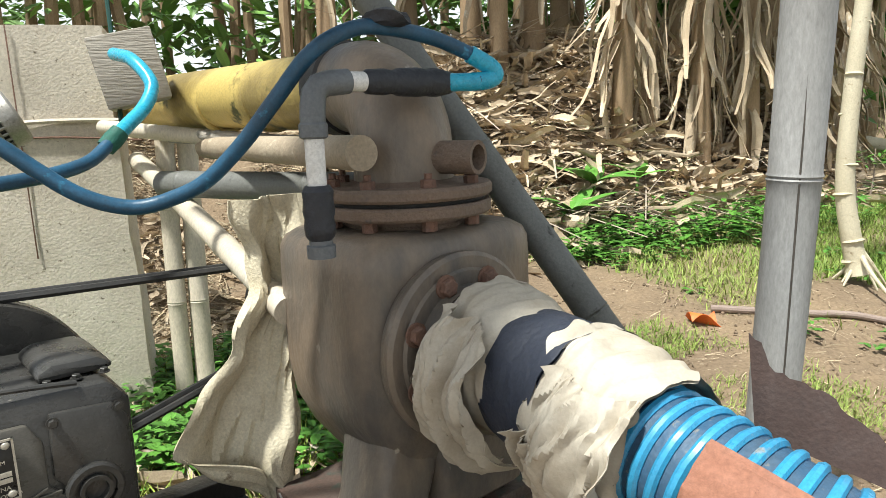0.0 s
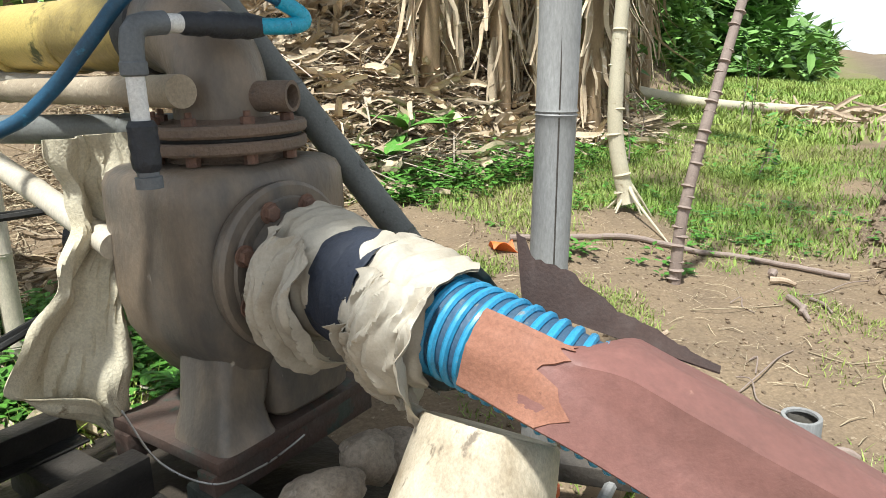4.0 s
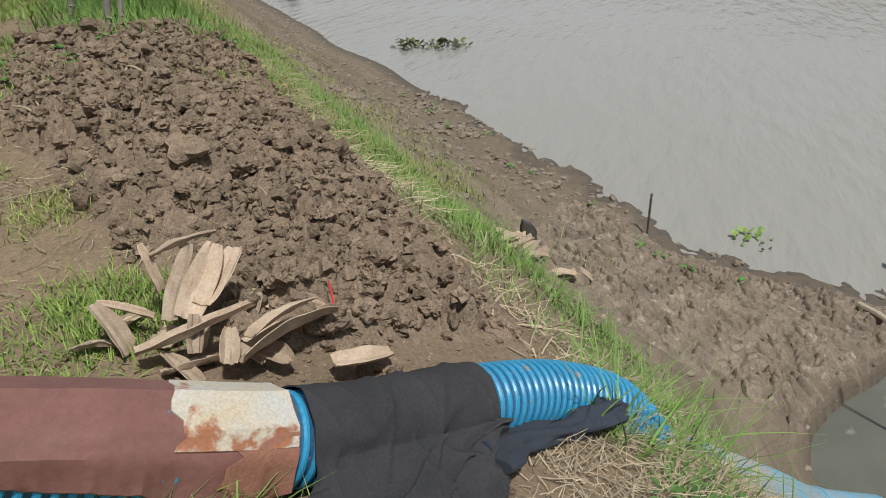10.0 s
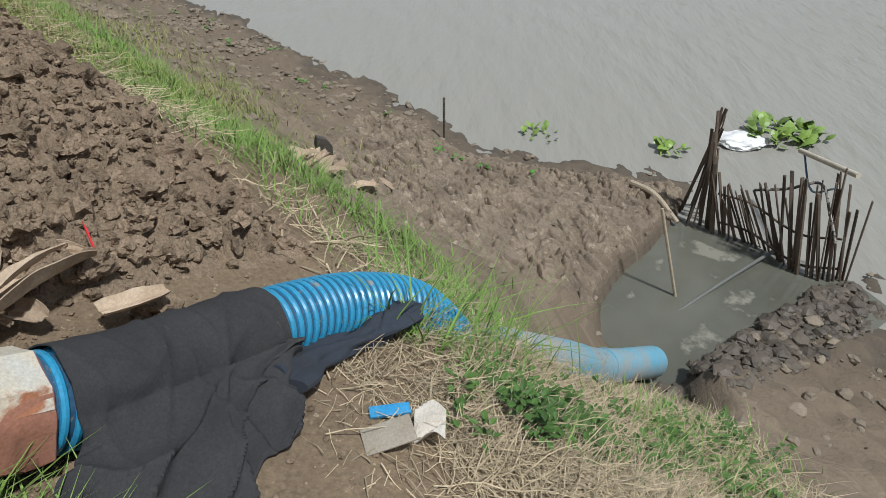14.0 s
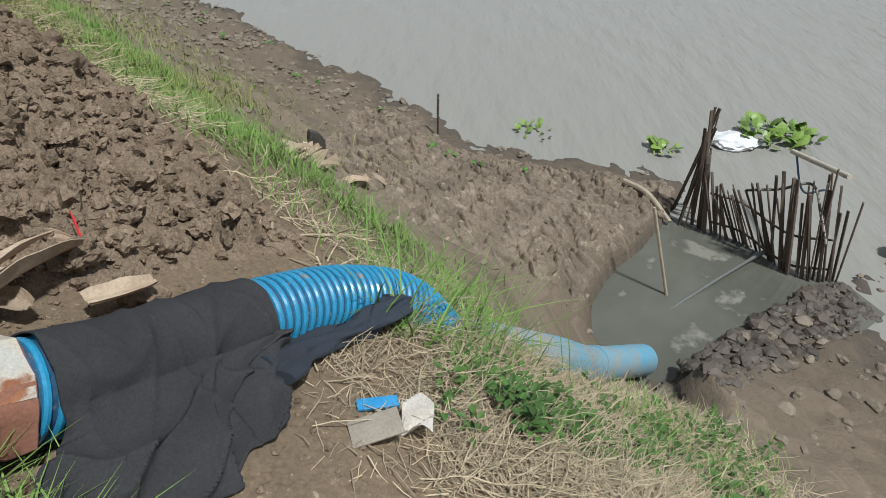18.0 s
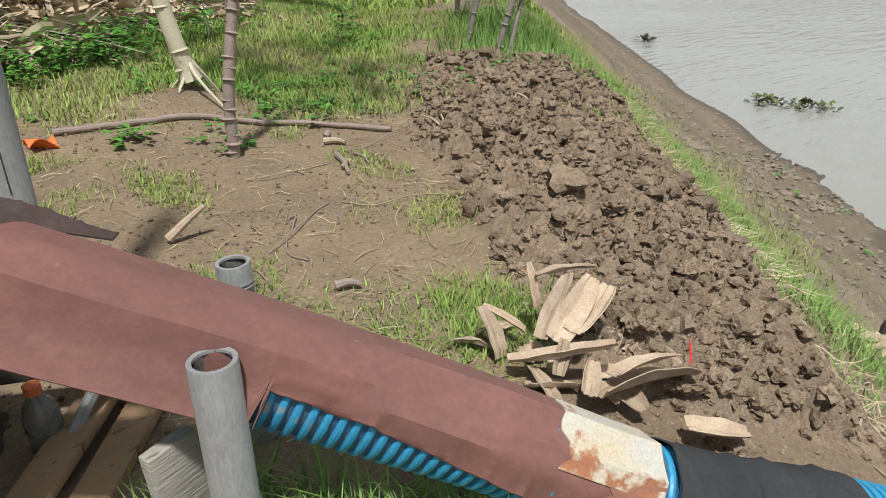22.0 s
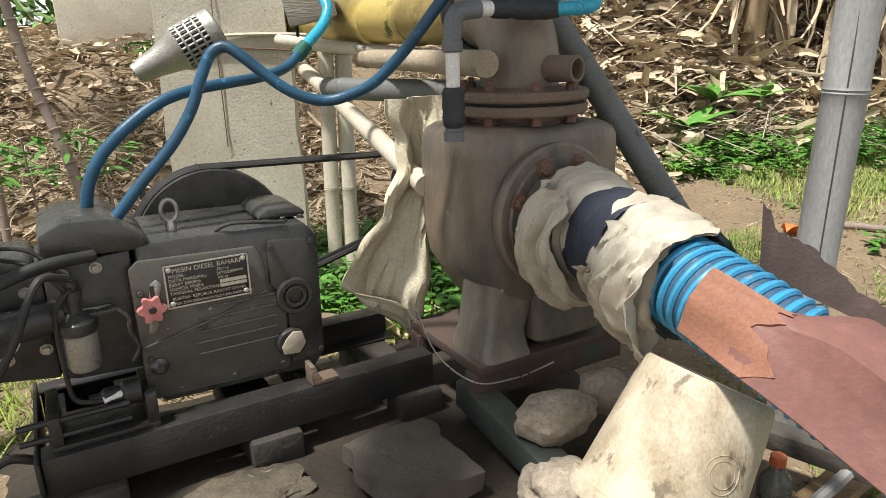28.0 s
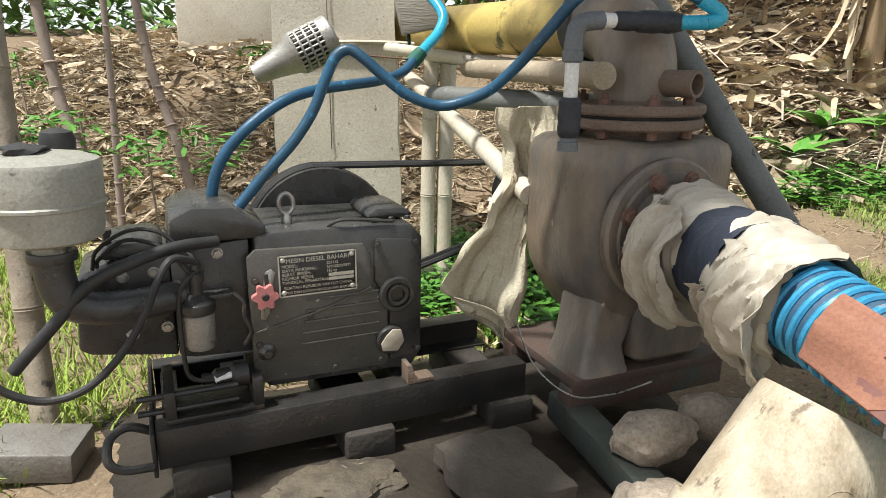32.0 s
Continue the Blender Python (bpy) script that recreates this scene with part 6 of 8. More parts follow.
sheet(bm, slab, 24, 24, 0.06)
bmesh.ops.recalc_face_normals(bm, faces=bm.faces)
solo("cement_slab", bm, mat("oily_cement", (0.13, 0.112, 0.09), 0.8, var=(0.07, 0.058, 0.047), scale=4, amount=0.9, spots=(0.24, 0.085, 0.04), spot_scale=3.2, spot_at=0.70, bump=0.4, bump_scale=60), "oil-stained cement slab on the floor before the pump", "slab")
bm = B()
lump(bm, L(-0.30, -1.22, 0.05), (0.10, 0.09, 0.05), 3, 0.5, 2.0, 8)
solo("oily_rag", bm, M_RUBBER, "oily black rag on the floor", "rag")
solo("iron_wire", tube(B(), smooth_path([L(0.62, -1.28, .47), L(0.66, -1.22, .33), L(0.74, -1.13, .255), L(0.86, -1.10, .248), L(0.95, -1.09, .26), L(1.02, -1.10, .262)], 30), 0.003, 5), M_STEEL, "thin pale wire lying along the pump skid", "wire")

# strainer tied on the column
st = thing("foot_strainer", (-1.62, 2.63, 1.15), "grey metal suction strainer basket tied to the column", "strainer")
sa = Vector((-1.84, 2.30, 1.155))
sx = (Vector((-1.52, 2.52, 1.345)) - sa).normalized()
part("nozzle", hollow(B(), 0.045, 0.05, 0.006, sa, sx, 0.05, 28), M_ALU, st)
part("cone", lathe(B(), [(0.052, 0.03), (0.054, 0.05), (0.062, 0.10), (0.085, 0.20), (0.098, 0.215), (0.102, 0.225)], sa, sx, 32), M_ALU, st)
bk0, bk1 = 0.225, 0.36
uu = sx.cross(UP).normalized()
vv = sx.cross(uu)
# black fill behind the bars, standing in for the shaded hollow inside
core = part("basket_core", lathe(B(), [(0.088, bk0), (0.088, bk1)], sa, sx, 24), M_RUBBER, st)
for k in range(26):
    q = 2 * math.pi * k / 26
    o = (uu * math.cos(q) + vv * math.sin(q)) * 0.098
    part("basket_bar", tube(B(), [sa + sx * bk0 + o, sa + sx * bk1 + o], 0.006, 6), M_ALU, core)
part("basket_end", lathe(B(), [(0.10, bk1 - 0.004), (0.104, bk1), (0.104, bk1 + 0.05), (0.095, bk1 + 0.06), (0.03, bk1 + 0.062)], sa, sx, 32), M_ALU, st)
for k in range(3):
    part("band", lathe(B(), [(0.102, 0), (0.105, 0.002), (0.105, 0.01), (0.102, 0.012)], sa + sx * (bk0 + 0.04 * k + 0.02), sx, 28), M_ALU, st)
# old post beside the air cleaner and a box at its foot
bamboo("old_post", (-1.88, 0.98, -0.05), (-2.12, 1.20, 1.55), 0.045, mat("mottled_old_bamboo", (0.34, 0.29, 0.22), 0.7, var=(0.16, 0.125, 0.09), scale=7, amount=0.95, spots=(0.07, 0.06, 0.05), spot_scale=13, spot_at=0.6, bump=0.3, bump_scale=60), "worn mottled bamboo post beside the air cleaner", nodes=0.4)
bm = box(B(), -0.14, 0.14, -0.10, 0.10, 0, 0.10, 0.01)
solo("tin_box", moved(bm, pose(-1.80, 0.86, -0.03, 0, 4, 25)), mat("old_tin", (0.22, 0.21, 0.19), 0.5, 0.2, var=(0.11, 0.09, 0.075), scale=8, bump=0.3), "battered grey tin box lying on the ground", "box")

# unseen roof sheets, added to keep the sun off the pump and floor
bm = B()


def shade_sheet(u, v):
    # narrow at the near end so that the bucket stays in the sun
    wide = 0.42 + 0.68 * sstep(0.2, 0.4, v)
    return (-0.85 + wide * u + 0.05 * noise.noise(Vector((v * 6, 0, 0))), 0.25 + 1.9 * v + 0.06 * noise.noise(Vector((u * 7, 3, 0))), 2.85 + 0.1 * v + 0.02 * noise.noise(Vector((u * 9, v * 9, 0))))


sheet(bm, shade_sheet, 24, 30, 0.05)
# second added sheet, shading the floor before the engine base
sheet(bm, lambda u, v: (-1.30 + 0.44 * u + 0.04 * noise.noise(Vector((v * 6, 2, 0))), -0.25 + 0.9 * v, 2.83 + 0.02 * noise.noise(Vector((u * 9, v * 9, 5)))), 12, 16, 0.05)
solo("shelter_roof", bm, M_WOOD, "unseen roof sheets added to shade the pump and floor", "roof", kind="structure")

# ---- vegetation and ground cover ----
nr = np.random.RandomState(11)
M_GRASS = mat("fresh_grass", (0.18, 0.29, 0.05), 0.6, var=(0.30, 0.35, 0.095), scale=0.9, amount=0.9, bump=0.0, island=0.35, spec=0.3, contrast=0.12)
M_GRASS2 = mat("lush_grass", (0.14, 0.25, 0.05), 0.6, var=(0.24, 0.32, 0.095), scale=1.3, bump=0.0, island=0.35, spec=0.3)
M_WEED = mat("weed_leaf", (0.07, 0.20, 0.028), 0.5, var=(0.11, 0.26, 0.035), scale=2, bump=0.0, island=0.35, spec=0.4)
M_STRAW = mat("dry_straw", (0.43, 0.355, 0.24), 0.85, var=(0.29, 0.23, 0.15), scale=3, bump=0.0, island=0.4, spec=0.2)
M_DRYLEAF = mat("dry_banana_leaf", (0.55, 0.45, 0.32), 0.85, var=(0.31, 0.235, 0.155), scale=4, spots=(0.62, 0.55, 0.45), spot_scale=9, spot_at=0.6, bump=0.3, bump_scale=80, island=0.4, spec=0.2, stretch=(1, 1, 1))
M_HUSK = mat("pale_dry_husk", (0.52, 0.41, 0.30), 0.8, var=(0.30, 0.21, 0.14), scale=9, amount=0.85, spots=(0.17, 0.12, 0.085), spot_scale=16, spot_at=0.68, bump=0.25, bump_scale=90, random_ob=0.2)
M_BANGREEN = mat("banana_leaf", (0.10, 0.27, 0.045), 0.4, var=(0.16, 0.34, 0.06), scale=3, bump=0.1, island=0.2, spec=0.5)
M_TRUNK = mat("banana_stem", (0.33, 0.235, 0.14), 0.8, var=(0.19, 0.125, 0.07), scale=5, spots=(0.40, 0.32, 0.2), spot_scale=9, bump=0.5, bump_scale=30, stretch=(1, 1, 0.25))
M_PALEBARK = mat("pale_bark", (0.56, 0.51, 0.38), 0.7, var=(0.45, 0.39, 0.27), scale=6, spots=(0.33, 0.27, 0.18), spot_scale=20, bump=0.25, bump_scale=50)
M_CASS = mat("cassava_bark", (0.30, 0.235, 0.20), 0.75, var=(0.20, 0.15, 0.125), scale=9, bump=0.3, bump_scale=60)
M_GREYBARK = mat("grey_bark", (0.25, 0.22, 0.19), 0.75, var=(0.15, 0.13, 0.11), scale=9, bump=0.3, bump_scale=60)
M_SHRUB = mat("shrub_leaf", (0.11, 0.235, 0.05), 0.5, var=(0.20, 0.33, 0.085), scale=0.8, bump=0.0, island=0.4, spec=0.4)


def ribbons(name, base, dirs, ups, length, width, curl, material, nseg=3, fold=0.0, prof=None, parent=None, label="", category="", kind="stuff", wob=0.0):
    """Many thin strips as one mesh: each starts at base, runs along dirs and bends by curl towards ups."""
    base, dirs, ups = np.asarray(base, float), np.asarray(dirs, float), np.asarray(ups, float)
    n = len(base)
    dirs /= np.linalg.norm(dirs, axis=1)[:, None] + 1e-9
    side = np.cross(dirs, ups)
    side /= np.linalg.norm(side, axis=1)[:, None] + 1e-9
    ups = np.cross(side, dirs)
    prof = prof or (lambda t: 1 - t ** 1.5)
    cols = 3 if fold else 2
    vs = np.zeros((n, nseg + 1, cols, 3))
    ph = nr.rand(n) * 6.28
    for k in range(nseg + 1):
        t = k / nseg
        c = base + dirs * (length * t)[:, None] + ups * (curl * length * t * t)[:, None]
        if wob:
            c = c + side * (wob * length * np.sin(ph + 5 * t))[:, None] + ups * (wob * length * np.cos(ph * 2 + 7 * t))[:, None]
        h = side * (width * max(prof(t), 0.02) / 2)[:, None]
        vs[:, k, 0], vs[:, k, -1] = c - h, c + h
        if fold:
            vs[:, k, 1] = c - ups * (width * fold * prof(t))[:, None]
    idx = np.arange(n)[:, None, None] * ((nseg + 1) * cols)
    a = (np.arange(nseg)[:, None] * cols + np.arange(cols - 1)[None, :])[None]
    f = np.stack([idx + a, idx + a + 1, idx + a + cols + 1, idx + a + cols], -1).reshape(-1, 4)
    me = bpy.data.meshes.new(name)
    me.from_pydata(vs.reshape(-1, 3).tolist(), [], f.tolist())
    me.materials.append(material)
    ob = new(name, me)
    if parent is not None:
        ob.parent = parent
        if parent.type == 'EMPTY':
            ob.matrix_parent_inverse = parent.matrix_basis.inverted()
        if label:
            ob["label"] = label
    else:
        tagged(ob, label, category, kind=kind)
    return ob


def scatter(n, x0, x1, y0, y1, keep):
    """Places drawn at random in a rectangle, kept with the odds that keep(x, y) gives."""
    out = []
    for _ in range(n):
        x, y = x0 + (x1 - x0) * nr.rand(), y0 + (y1 - y0) * nr.rand()
        if nr.rand() < keep(x, y):
            out.append((x, y, height(x, y)))
    return np.array(out).reshape(-1, 3)


def lean_dirs(n, spread):
    a = nr.rand(n) * 6.283
    s = nr.rand(n) * spread
    return np.stack([np.cos(a) * s, np.sin(a) * s, np.ones(n)], 1)


def ups_of(d):
    """Bend outwards and down, the way a blade droops."""
    u = np.stack([d[:, 0], d[:, 1], np.zeros(len(d))], 1)
    u /= np.linalg.norm(u, axis=1)[:, None] + 1e-9
    return u


def grass(name, pts, h0, h1, w, material, label, spread=0.7, curl=0.35, nseg=3):
    n = len(pts)
    d = lean_dirs(n, spread)
    ribbons(name, pts - [0, 0, 0.01], d, ups_of(d), h0 + (h1 - h0) * nr.rand(n) ** 1.5, w * (0.6 + 0.8 * nr.rand(n)), curl * (0.4 + nr.rand(n)), material, nseg, label=label, category="grass")


def dist_seg(x, y, ax, ay, bx, by):
    t = max(0, min(1, ((x - ax) * (bx - ax) + (y - ay) * (by - ay)) / ((bx - ax) ** 2 + (by - ay) ** 2)))
    return math.hypot(x - ax - t * (bx - ax), y - ay - t * (by - ay))


grass("meadow_grass", scatter(250000, 0.2, 7.0, 1.5, 9.0, meadow), 0.02, 0.10, 0.0085, M_GRASS, "short bright green grass on the plateau")
grass("far_grass", scatter(110000, 4, 26, 6, 28, lambda x, y: meadow(x, y) * (1 if x + y > 13 else 0)), 0.06, 0.22, 0.03, M_GRASS, "green grass farther along the river path")


grass("bank_meadow", scatter(60000, 3.5, 16, 7, 20, lambda x, y: 0.8 * sstep(0.0, 0.5, bank_t(x, y)) * sstep(5, 2.5, bank_t(x, y)) * sstep(4.2, 6.0, x) * (0.3 + 0.7 * patch(x, y, 0.8, 14))), 0.06, 0.24, 0.022, M_GRASS, "green grass and weeds up the far bank")


def near_patch(x, y):
    d = dist_seg(x, y, 1.15, 1.35, 2.15, 0.75)
    d2 = dist_seg(x, y, 1.5, 2.6, 1.0, 3.2)
    return max(0.30 * patch(x, y, 1.7, 9.0, 0.08, 0.35) * sstep(0.2, 0.7, (y - 0.4) + (x - 1.0)), sstep(0.42, 0.08, d) * (0.2 + 0.8 * patch(x, y, 2.2, 5.0)), 0.7 * sstep(0.4, 0.1, d2) * patch(x, y, 2.0, 1.0), 0.8 * math.exp(-((x - 2.45) ** 2 + (y - 1.55) ** 2) / 0.02))


grass("sparse_grass", scatter(120000, 0.6, 2.7, 0.5, 3.5, near_patch), 0.02, 0.08, 0.0055, M_GRASS, "sparse short grass on the bare soil beside the hose", 1.3, 0.3)
grass("lee_grass", scatter(16000, 0.7, 1.45, -0.5, 0.75, lambda x, y: sstep(0.30, 0.08, dist_seg(x, y, 0.80, 0.55, 1.28, -0.02)) * sstep(0.10, 0.16, math.hypot(x - 0.81, y - 0.42)) * sstep(1.47, 1.37, x) * (0.35 + 0.65 * patch(x, y, 3, 2))), 0.05, 0.24, 0.007, M_GRASS2, "long green grass under the hose", 1.0, 0.6, 4)


def slope_band(x, y):
    s, r = river_s(x, y), (x + y) * 0.7071
    c = 2.85 + 0.25 * noise.noise(Vector((r * 0.8, 0, 4)))
    return sstep(0.68, 0.15, abs(s - c)) * (0.35 + 0.65 * sstep(1.2, 2.6, r)) * sstep(0.8, 1.5, r) * sstep(14, 8, r) * (0.2 + 0.8 * patch(x, y, 1.5, 8, -0.3, 0.1))


grass("bank_grass", scatter(130000, 2.2, 9.5, -2.0, 7.0, slope_band), 0.06, 0.20, 0.0075, M_GRASS2, "band of long green grass along the top of the river bank", 0.9, 0.55, 4)
grass("hose_end_grass", scatter(4500, 2.2, 3.4, -1.7, -0.3, lambda x, y: math.exp(-((x - 2.72) ** 2 + (y + 0.92) ** 2) / 0.05) + 0.5 * math.exp(-((x - 2.35) ** 2 + (y + 0.78) ** 2) / 0.02)), 0.10, 0.42, 0.008, M_GRASS2, "tall grass tuft where the hose dips over the bank", 0.8, 0.6, 5)
# brighter, yellower copy of the grass colour; the sunlight is put into it
grass("yard_grass", scatter(60000, -5, -0.4, 0.4, 3.9, lambda x, y: (1.0 if 0.05 > bank_t(x, y) > -1.9 and (MACH.inverted() @ Vector((x, y, 0))).y > 2.1 or x < -1.75 and bank_t(x, y) < 0.1 else 0.0) * (0.3 + 0.7 * patch(x, y, 1.6, 9))), 0.04, 0.19, 0.009, mat("sunlit_yellow_grass", (0.25, 0.36, 0.055), 0.55, var=(0.34, 0.40, 0.10), scale=1.5, bump=0.0, island=0.35, spec=0.3), "grass behind the engine, coloured brighter for the sun on it")
grass("tree_foot_grass", scatter(30000, 3.8, 8.0, 2.0, 6.5, lambda x, y: sstep(0.9, 0.2, dist_seg(x, y, 5.05, 3.3, 6.8, 4.9))), 0.08, 0.28, 0.008, M_GRASS2, "long grass at the foot of the leaning trees", 0.7, 0.5, 4)
grass("bank_top_grass", scatter(20000, 3.2, 9, 0.5, 6, lambda x, y: 0.7 * sstep(0.7, 0.1, abs(river_s(x, y) - 2.2)) * sstep(4.2, 5.2, (x + y) * .7071)), 0.04, 0.14, 0.006, M_GRASS, "grass on the edge of the bank")

def scatter_bank(n, r0, r1, s0, s1, keep):
    """Places drawn at random in a strip along the river."""
    out = []
    for _ in range(n):
        r, q = r0 + (r1 - r0) * nr.rand() ** 1.6, s0 + (s1 - s0) * nr.rand()
        x, y = (r + q) * 0.7071, (r - q) * 0.7071
        if nr.rand() < keep(x, y):
            out.append((x, y, height(x, y)))
    return np.array(out).reshape(-1, 3)


M_SLOPEGRASS = mat("dull_slope_grass", (0.20, 0.25, 0.07), 0.7, var=(0.34, 0.29, 0.15), scale=0.8, amount=0.9, bump=0.0, island=0.35, spec=0.2, contrast=0.12)
grass("slope_grass", scatter_bank(60000, 3.2, 22, 2.2, 5.0, lambda x, y: 0.9 * sstep(5.0, 3.4, river_s(x, y)) * sstep(3.2, 4.6, (x + y) * .7071) * (0.12 + 0.88 * patch(x, y, 1.1, 61, -0.25, 0.25))), 0.05, 0.17, 0.009, M_SLOPEGRASS, "thin dull grass and dry stalks on the river slope", 1.2, 0.4)

# broad-leaved weeds


def weeds(name, pts, size, material, label, lift=0.08, per=9):
    b, d, u, ln = [], [], [], []
    for p in pts:
        hgt = lift * (0.5 + nr.rand())
        for k in range(per):
            a = nr.rand() * 6.283
            dr = np.array([math.cos(a), math.sin(a), 0.2 + 0.5 * nr.rand()])
            b.append(p + np.array([0.02 * math.cos(a), 0.02 * math.sin(a), hgt * nr.rand()]))
            d.append(dr)
            u.append([0, 0, 1])
            ln.append(size * (0.5 + nr.rand()))
    ln = np.array(ln)
    ribbons(name, b, d, u, ln, ln * 0.55, -0.35 * np.ones(len(ln)), material, 3, 0.12, lambda t: math.sin(math.pi * min(1, 0.12 + t * 0.88)), label=label, category="weeds")


M_DEEPWEED = mat("dark_weed_leaf", (0.055, 0.12, 0.025), 0.55, var=(0.10, 0.17, 0.04), scale=2, bump=0.0, island=0.35, spec=0.3)
weeds("slope_weeds", scatter(4200, 1.7, 3.2, -2.6, -0.7, lambda x, y: sum(k * math.exp(-((x - cx) ** 2 + (y - cy) ** 2) / w) for cx, cy, w, k in ((2.10, -1.12, 0.028, 0.9), (2.15, -1.45, 0.04, 0.10), (2.2, -1.68, 0.04, 0.14), (2.5, -1.85, 0.06, 0.10), (2.7, -2.1, 0.05, 0.10)))), 0.026, M_DEEPWEED, "leafy green weeds on the river slope", 0.09, 14)
grass("slope_tufts", scatter(6000, 1.7, 3.4, -2.8, -0.7, lambda x, y: sum(k * math.exp(-((x - cx) ** 2 + (y - cy) ** 2) / w) for cx, cy, w, k in ((2.4, -1.65, 0.10, 0.6), (2.62, -1.95, 0.10, 0.6), (2.3, -1.0, 0.05, 0.4), (2.1, -1.9, 0.06, 0.4)))), 0.05, 0.20, 0.006, M_GRASS2, "tufts of green grass among the straw", 1.1, 0.6, 4)
weeds("yard_weeds", scatter(900, -1.6, -0.3, 2.3, 3.6, lambda x, y: 0.8), 0.055, M_WEED, "green weeds growing behind the pump", 0.14, 8)
weeds("path_weeds", scatter(4200, 1.0, 6, 2.2, 7.0, lambda x, y: meadow(x, y) * 0.45 * patch(x, y, 1.4, 6) + 0.9 * math.exp(-((x - 2.2) ** 2 + (y - 3.02) ** 2) / 0.012) + 0.8 * math.exp(-((x - 2.85) ** 2 + (y - 3.35) ** 2) / 0.1) + 0.6 * math.exp(-((x - 1.75) ** 2 + (y - 3.32) ** 2) / 0.01)), 0.045, M_WEED, "low leafy weeds among the grass", 0.06, 8)
weeds("litter_edge_weeds", scatter(700, 0.8, 3.2, 4.4, 6.4, lambda x, y: sstep(0.7, 0.1, abs(bank_t(x, y) + 0.25))), 0.07, M_WEED, "green weeds at the edge of the leaf litter", 0.15, 8)
weeds("rivershore_weeds", scatter(500, 5.5, 12, -3.2, 4, lambda x, y: 0.6 * sstep(0.4, 0.05, abs(river_s(x, y) - 5.4)) * patch(x, y, 1.2, 2)), 0.05, M_WEED, "small green plants on the muddy shore", 0.05, 7)

# straw


def straw(name, pts, l0, l1, w, label, rise=0.12):
    n = len(pts)
    a = nr.rand(n) * 6.283
    d = np.stack([np.cos(a), np.sin(a), rise * (nr.rand(n) - 0.15)], 1)
    up = np.tile([0, 0, 1.0], (n, 1)) + 0.4 * nr.randn(n, 3)
    ribbons(name, pts + [0, 0, 0.012], d, up, l0 + (l1 - l0) * nr.rand(n), w * (0.5 + nr.rand(n)), -0.25 * nr.rand(n), M_STRAW, 4, label=label, category="straw", prof=lambda t: 1 - 0.6 * t, wob=0.04)


straw("edge_straw", scatter(42000, 1.8, 7, -1.6, 4.5, lambda x, y: sstep(0.42, 0.1, abs(river_s(x, y) - 2.35)) * sstep(0.4, 1.2, (x + y) * .7071) * (0.2 + 0.8 * patch(x, y, 1.8, 12))), 0.08, 0.30, 0.0062, "dry straw strewn along the edge of the bank")
straw("slope_straw", scatter(70000, 1.6, 3.8, -3.0, -0.5, lambda x, y: sstep(1.2, 0.4, math.hypot(x - 2.3, y + 1.4)) * (0.3 + 0.7 * patch(x, y, 2.4, 21))), 0.05, 0.20, 0.003, "dry straw and dead stalks over the slope by the hose")
straw("soil_straw", scatter(2600, 0.9, 4.5, 0.6, 4.2, lambda x, y: 0.5 if bank_t(x, y) < 0 and river_s(x, y) < 2.2 else 0), 0.04, 0.20, 0.0035, "thin dry twigs and straw on the bare soil")
straw("bank_straw", scatter(40000, -5.5, 0.3, 2.4, 5.6, lambda x, y: 0.8 * patch(x, y, 1.4, 31, -0.3, 0.2) if bank_t(x, y) > 0.1 else 0.12), 0.08, 0.40, 0.008, "dry stalks and straw on the soil bank behind the engine", 0.25)

# leaf litter on the bank


def litter(name, pts, l0, l1, w0, w1, label, tilt=0.5, material=None):
    n = len(pts)
    a = nr.rand(n) * 6.283
    d = np.stack([np.cos(a), np.sin(a), tilt * (nr.rand(n) - 0.35)], 1)
    up = np.tile([0, 0, 1.0], (n, 1)) + 0.7 * nr.randn(n, 3)
    ribbons(name, pts + np.stack([0 * a, 0 * a, 0.01 + 0.06 * nr.rand(n)], 1), d, up, l0 + (l1 - l0) * nr.rand(n) ** 1.4, w0 + (w1 - w0) * nr.rand(n) ** 1.5, 0.7 * (nr.rand(n) - 0.6), material or M_DRYLEAF, 5, 0.22,
            lambda t: 0.35 + 0.65 * math.sin(math.pi * (0.1 + 0.8 * t)), label=label, category="leaf litter", wob=0.05)


def litter_mask(x, y):
    t = bank_t(x, y)
    return sstep(-0.35, 0.25, t) * sstep(5.0, 2.5, t) * (sstep(-1.3, -0.2, x) if y > 3.9 else 1.0) * (0.35 + 0.65 * patch(x, y, 1.3, 41, -0.4, 0.1)) * sstep(9.5, 7, x)


litter("leaf_litter", scatter(26000, -1.2, 7, 3.0, 11, litter_mask), 0.10, 0.55, 0.02, 0.11, "thick litter of dry brown banana leaves on the bank")
litter("fine_litter", scatter(16000, -1.6, 6, 2.6, 9, lambda x, y: litter_mask(x, y) + 0.25 * sstep(-0.9, 0, bank_t(x, y)) * (1 if x > -1.5 else 0)), 0.04, 0.16, 0.01, 0.04, "shredded dry leaves and stalks on the ground")
litter("bank_leaves", scatter(9000, -5.5, -1.0, 2.2, 6.0, lambda x, y: 0.6 * patch(x, y, 1.1, 71, -0.3, 0.2) if bank_t(x, y) > 0.0 else 0.05), 0.06, 0.30, 0.015, 0.06, "scattered dry leaves on the soil bank behind the engine")
litter("pump_litter", scatter(900, -1.3, 0.0, 2.2, 4.2, lambda x, y: 0.6), 0.08, 0.3, 0.03, 0.09, "dry brown leaves lying behind the pump")
pts = scatter(900, -0.5, 6.5, 4.8, 10, lambda x, y: sstep(0.1, 0.6, bank_t(x, y)) * sstep(4, 2, bank_t(x, y)))
n = len(pts)
a = nr.rand(n) * 6.283
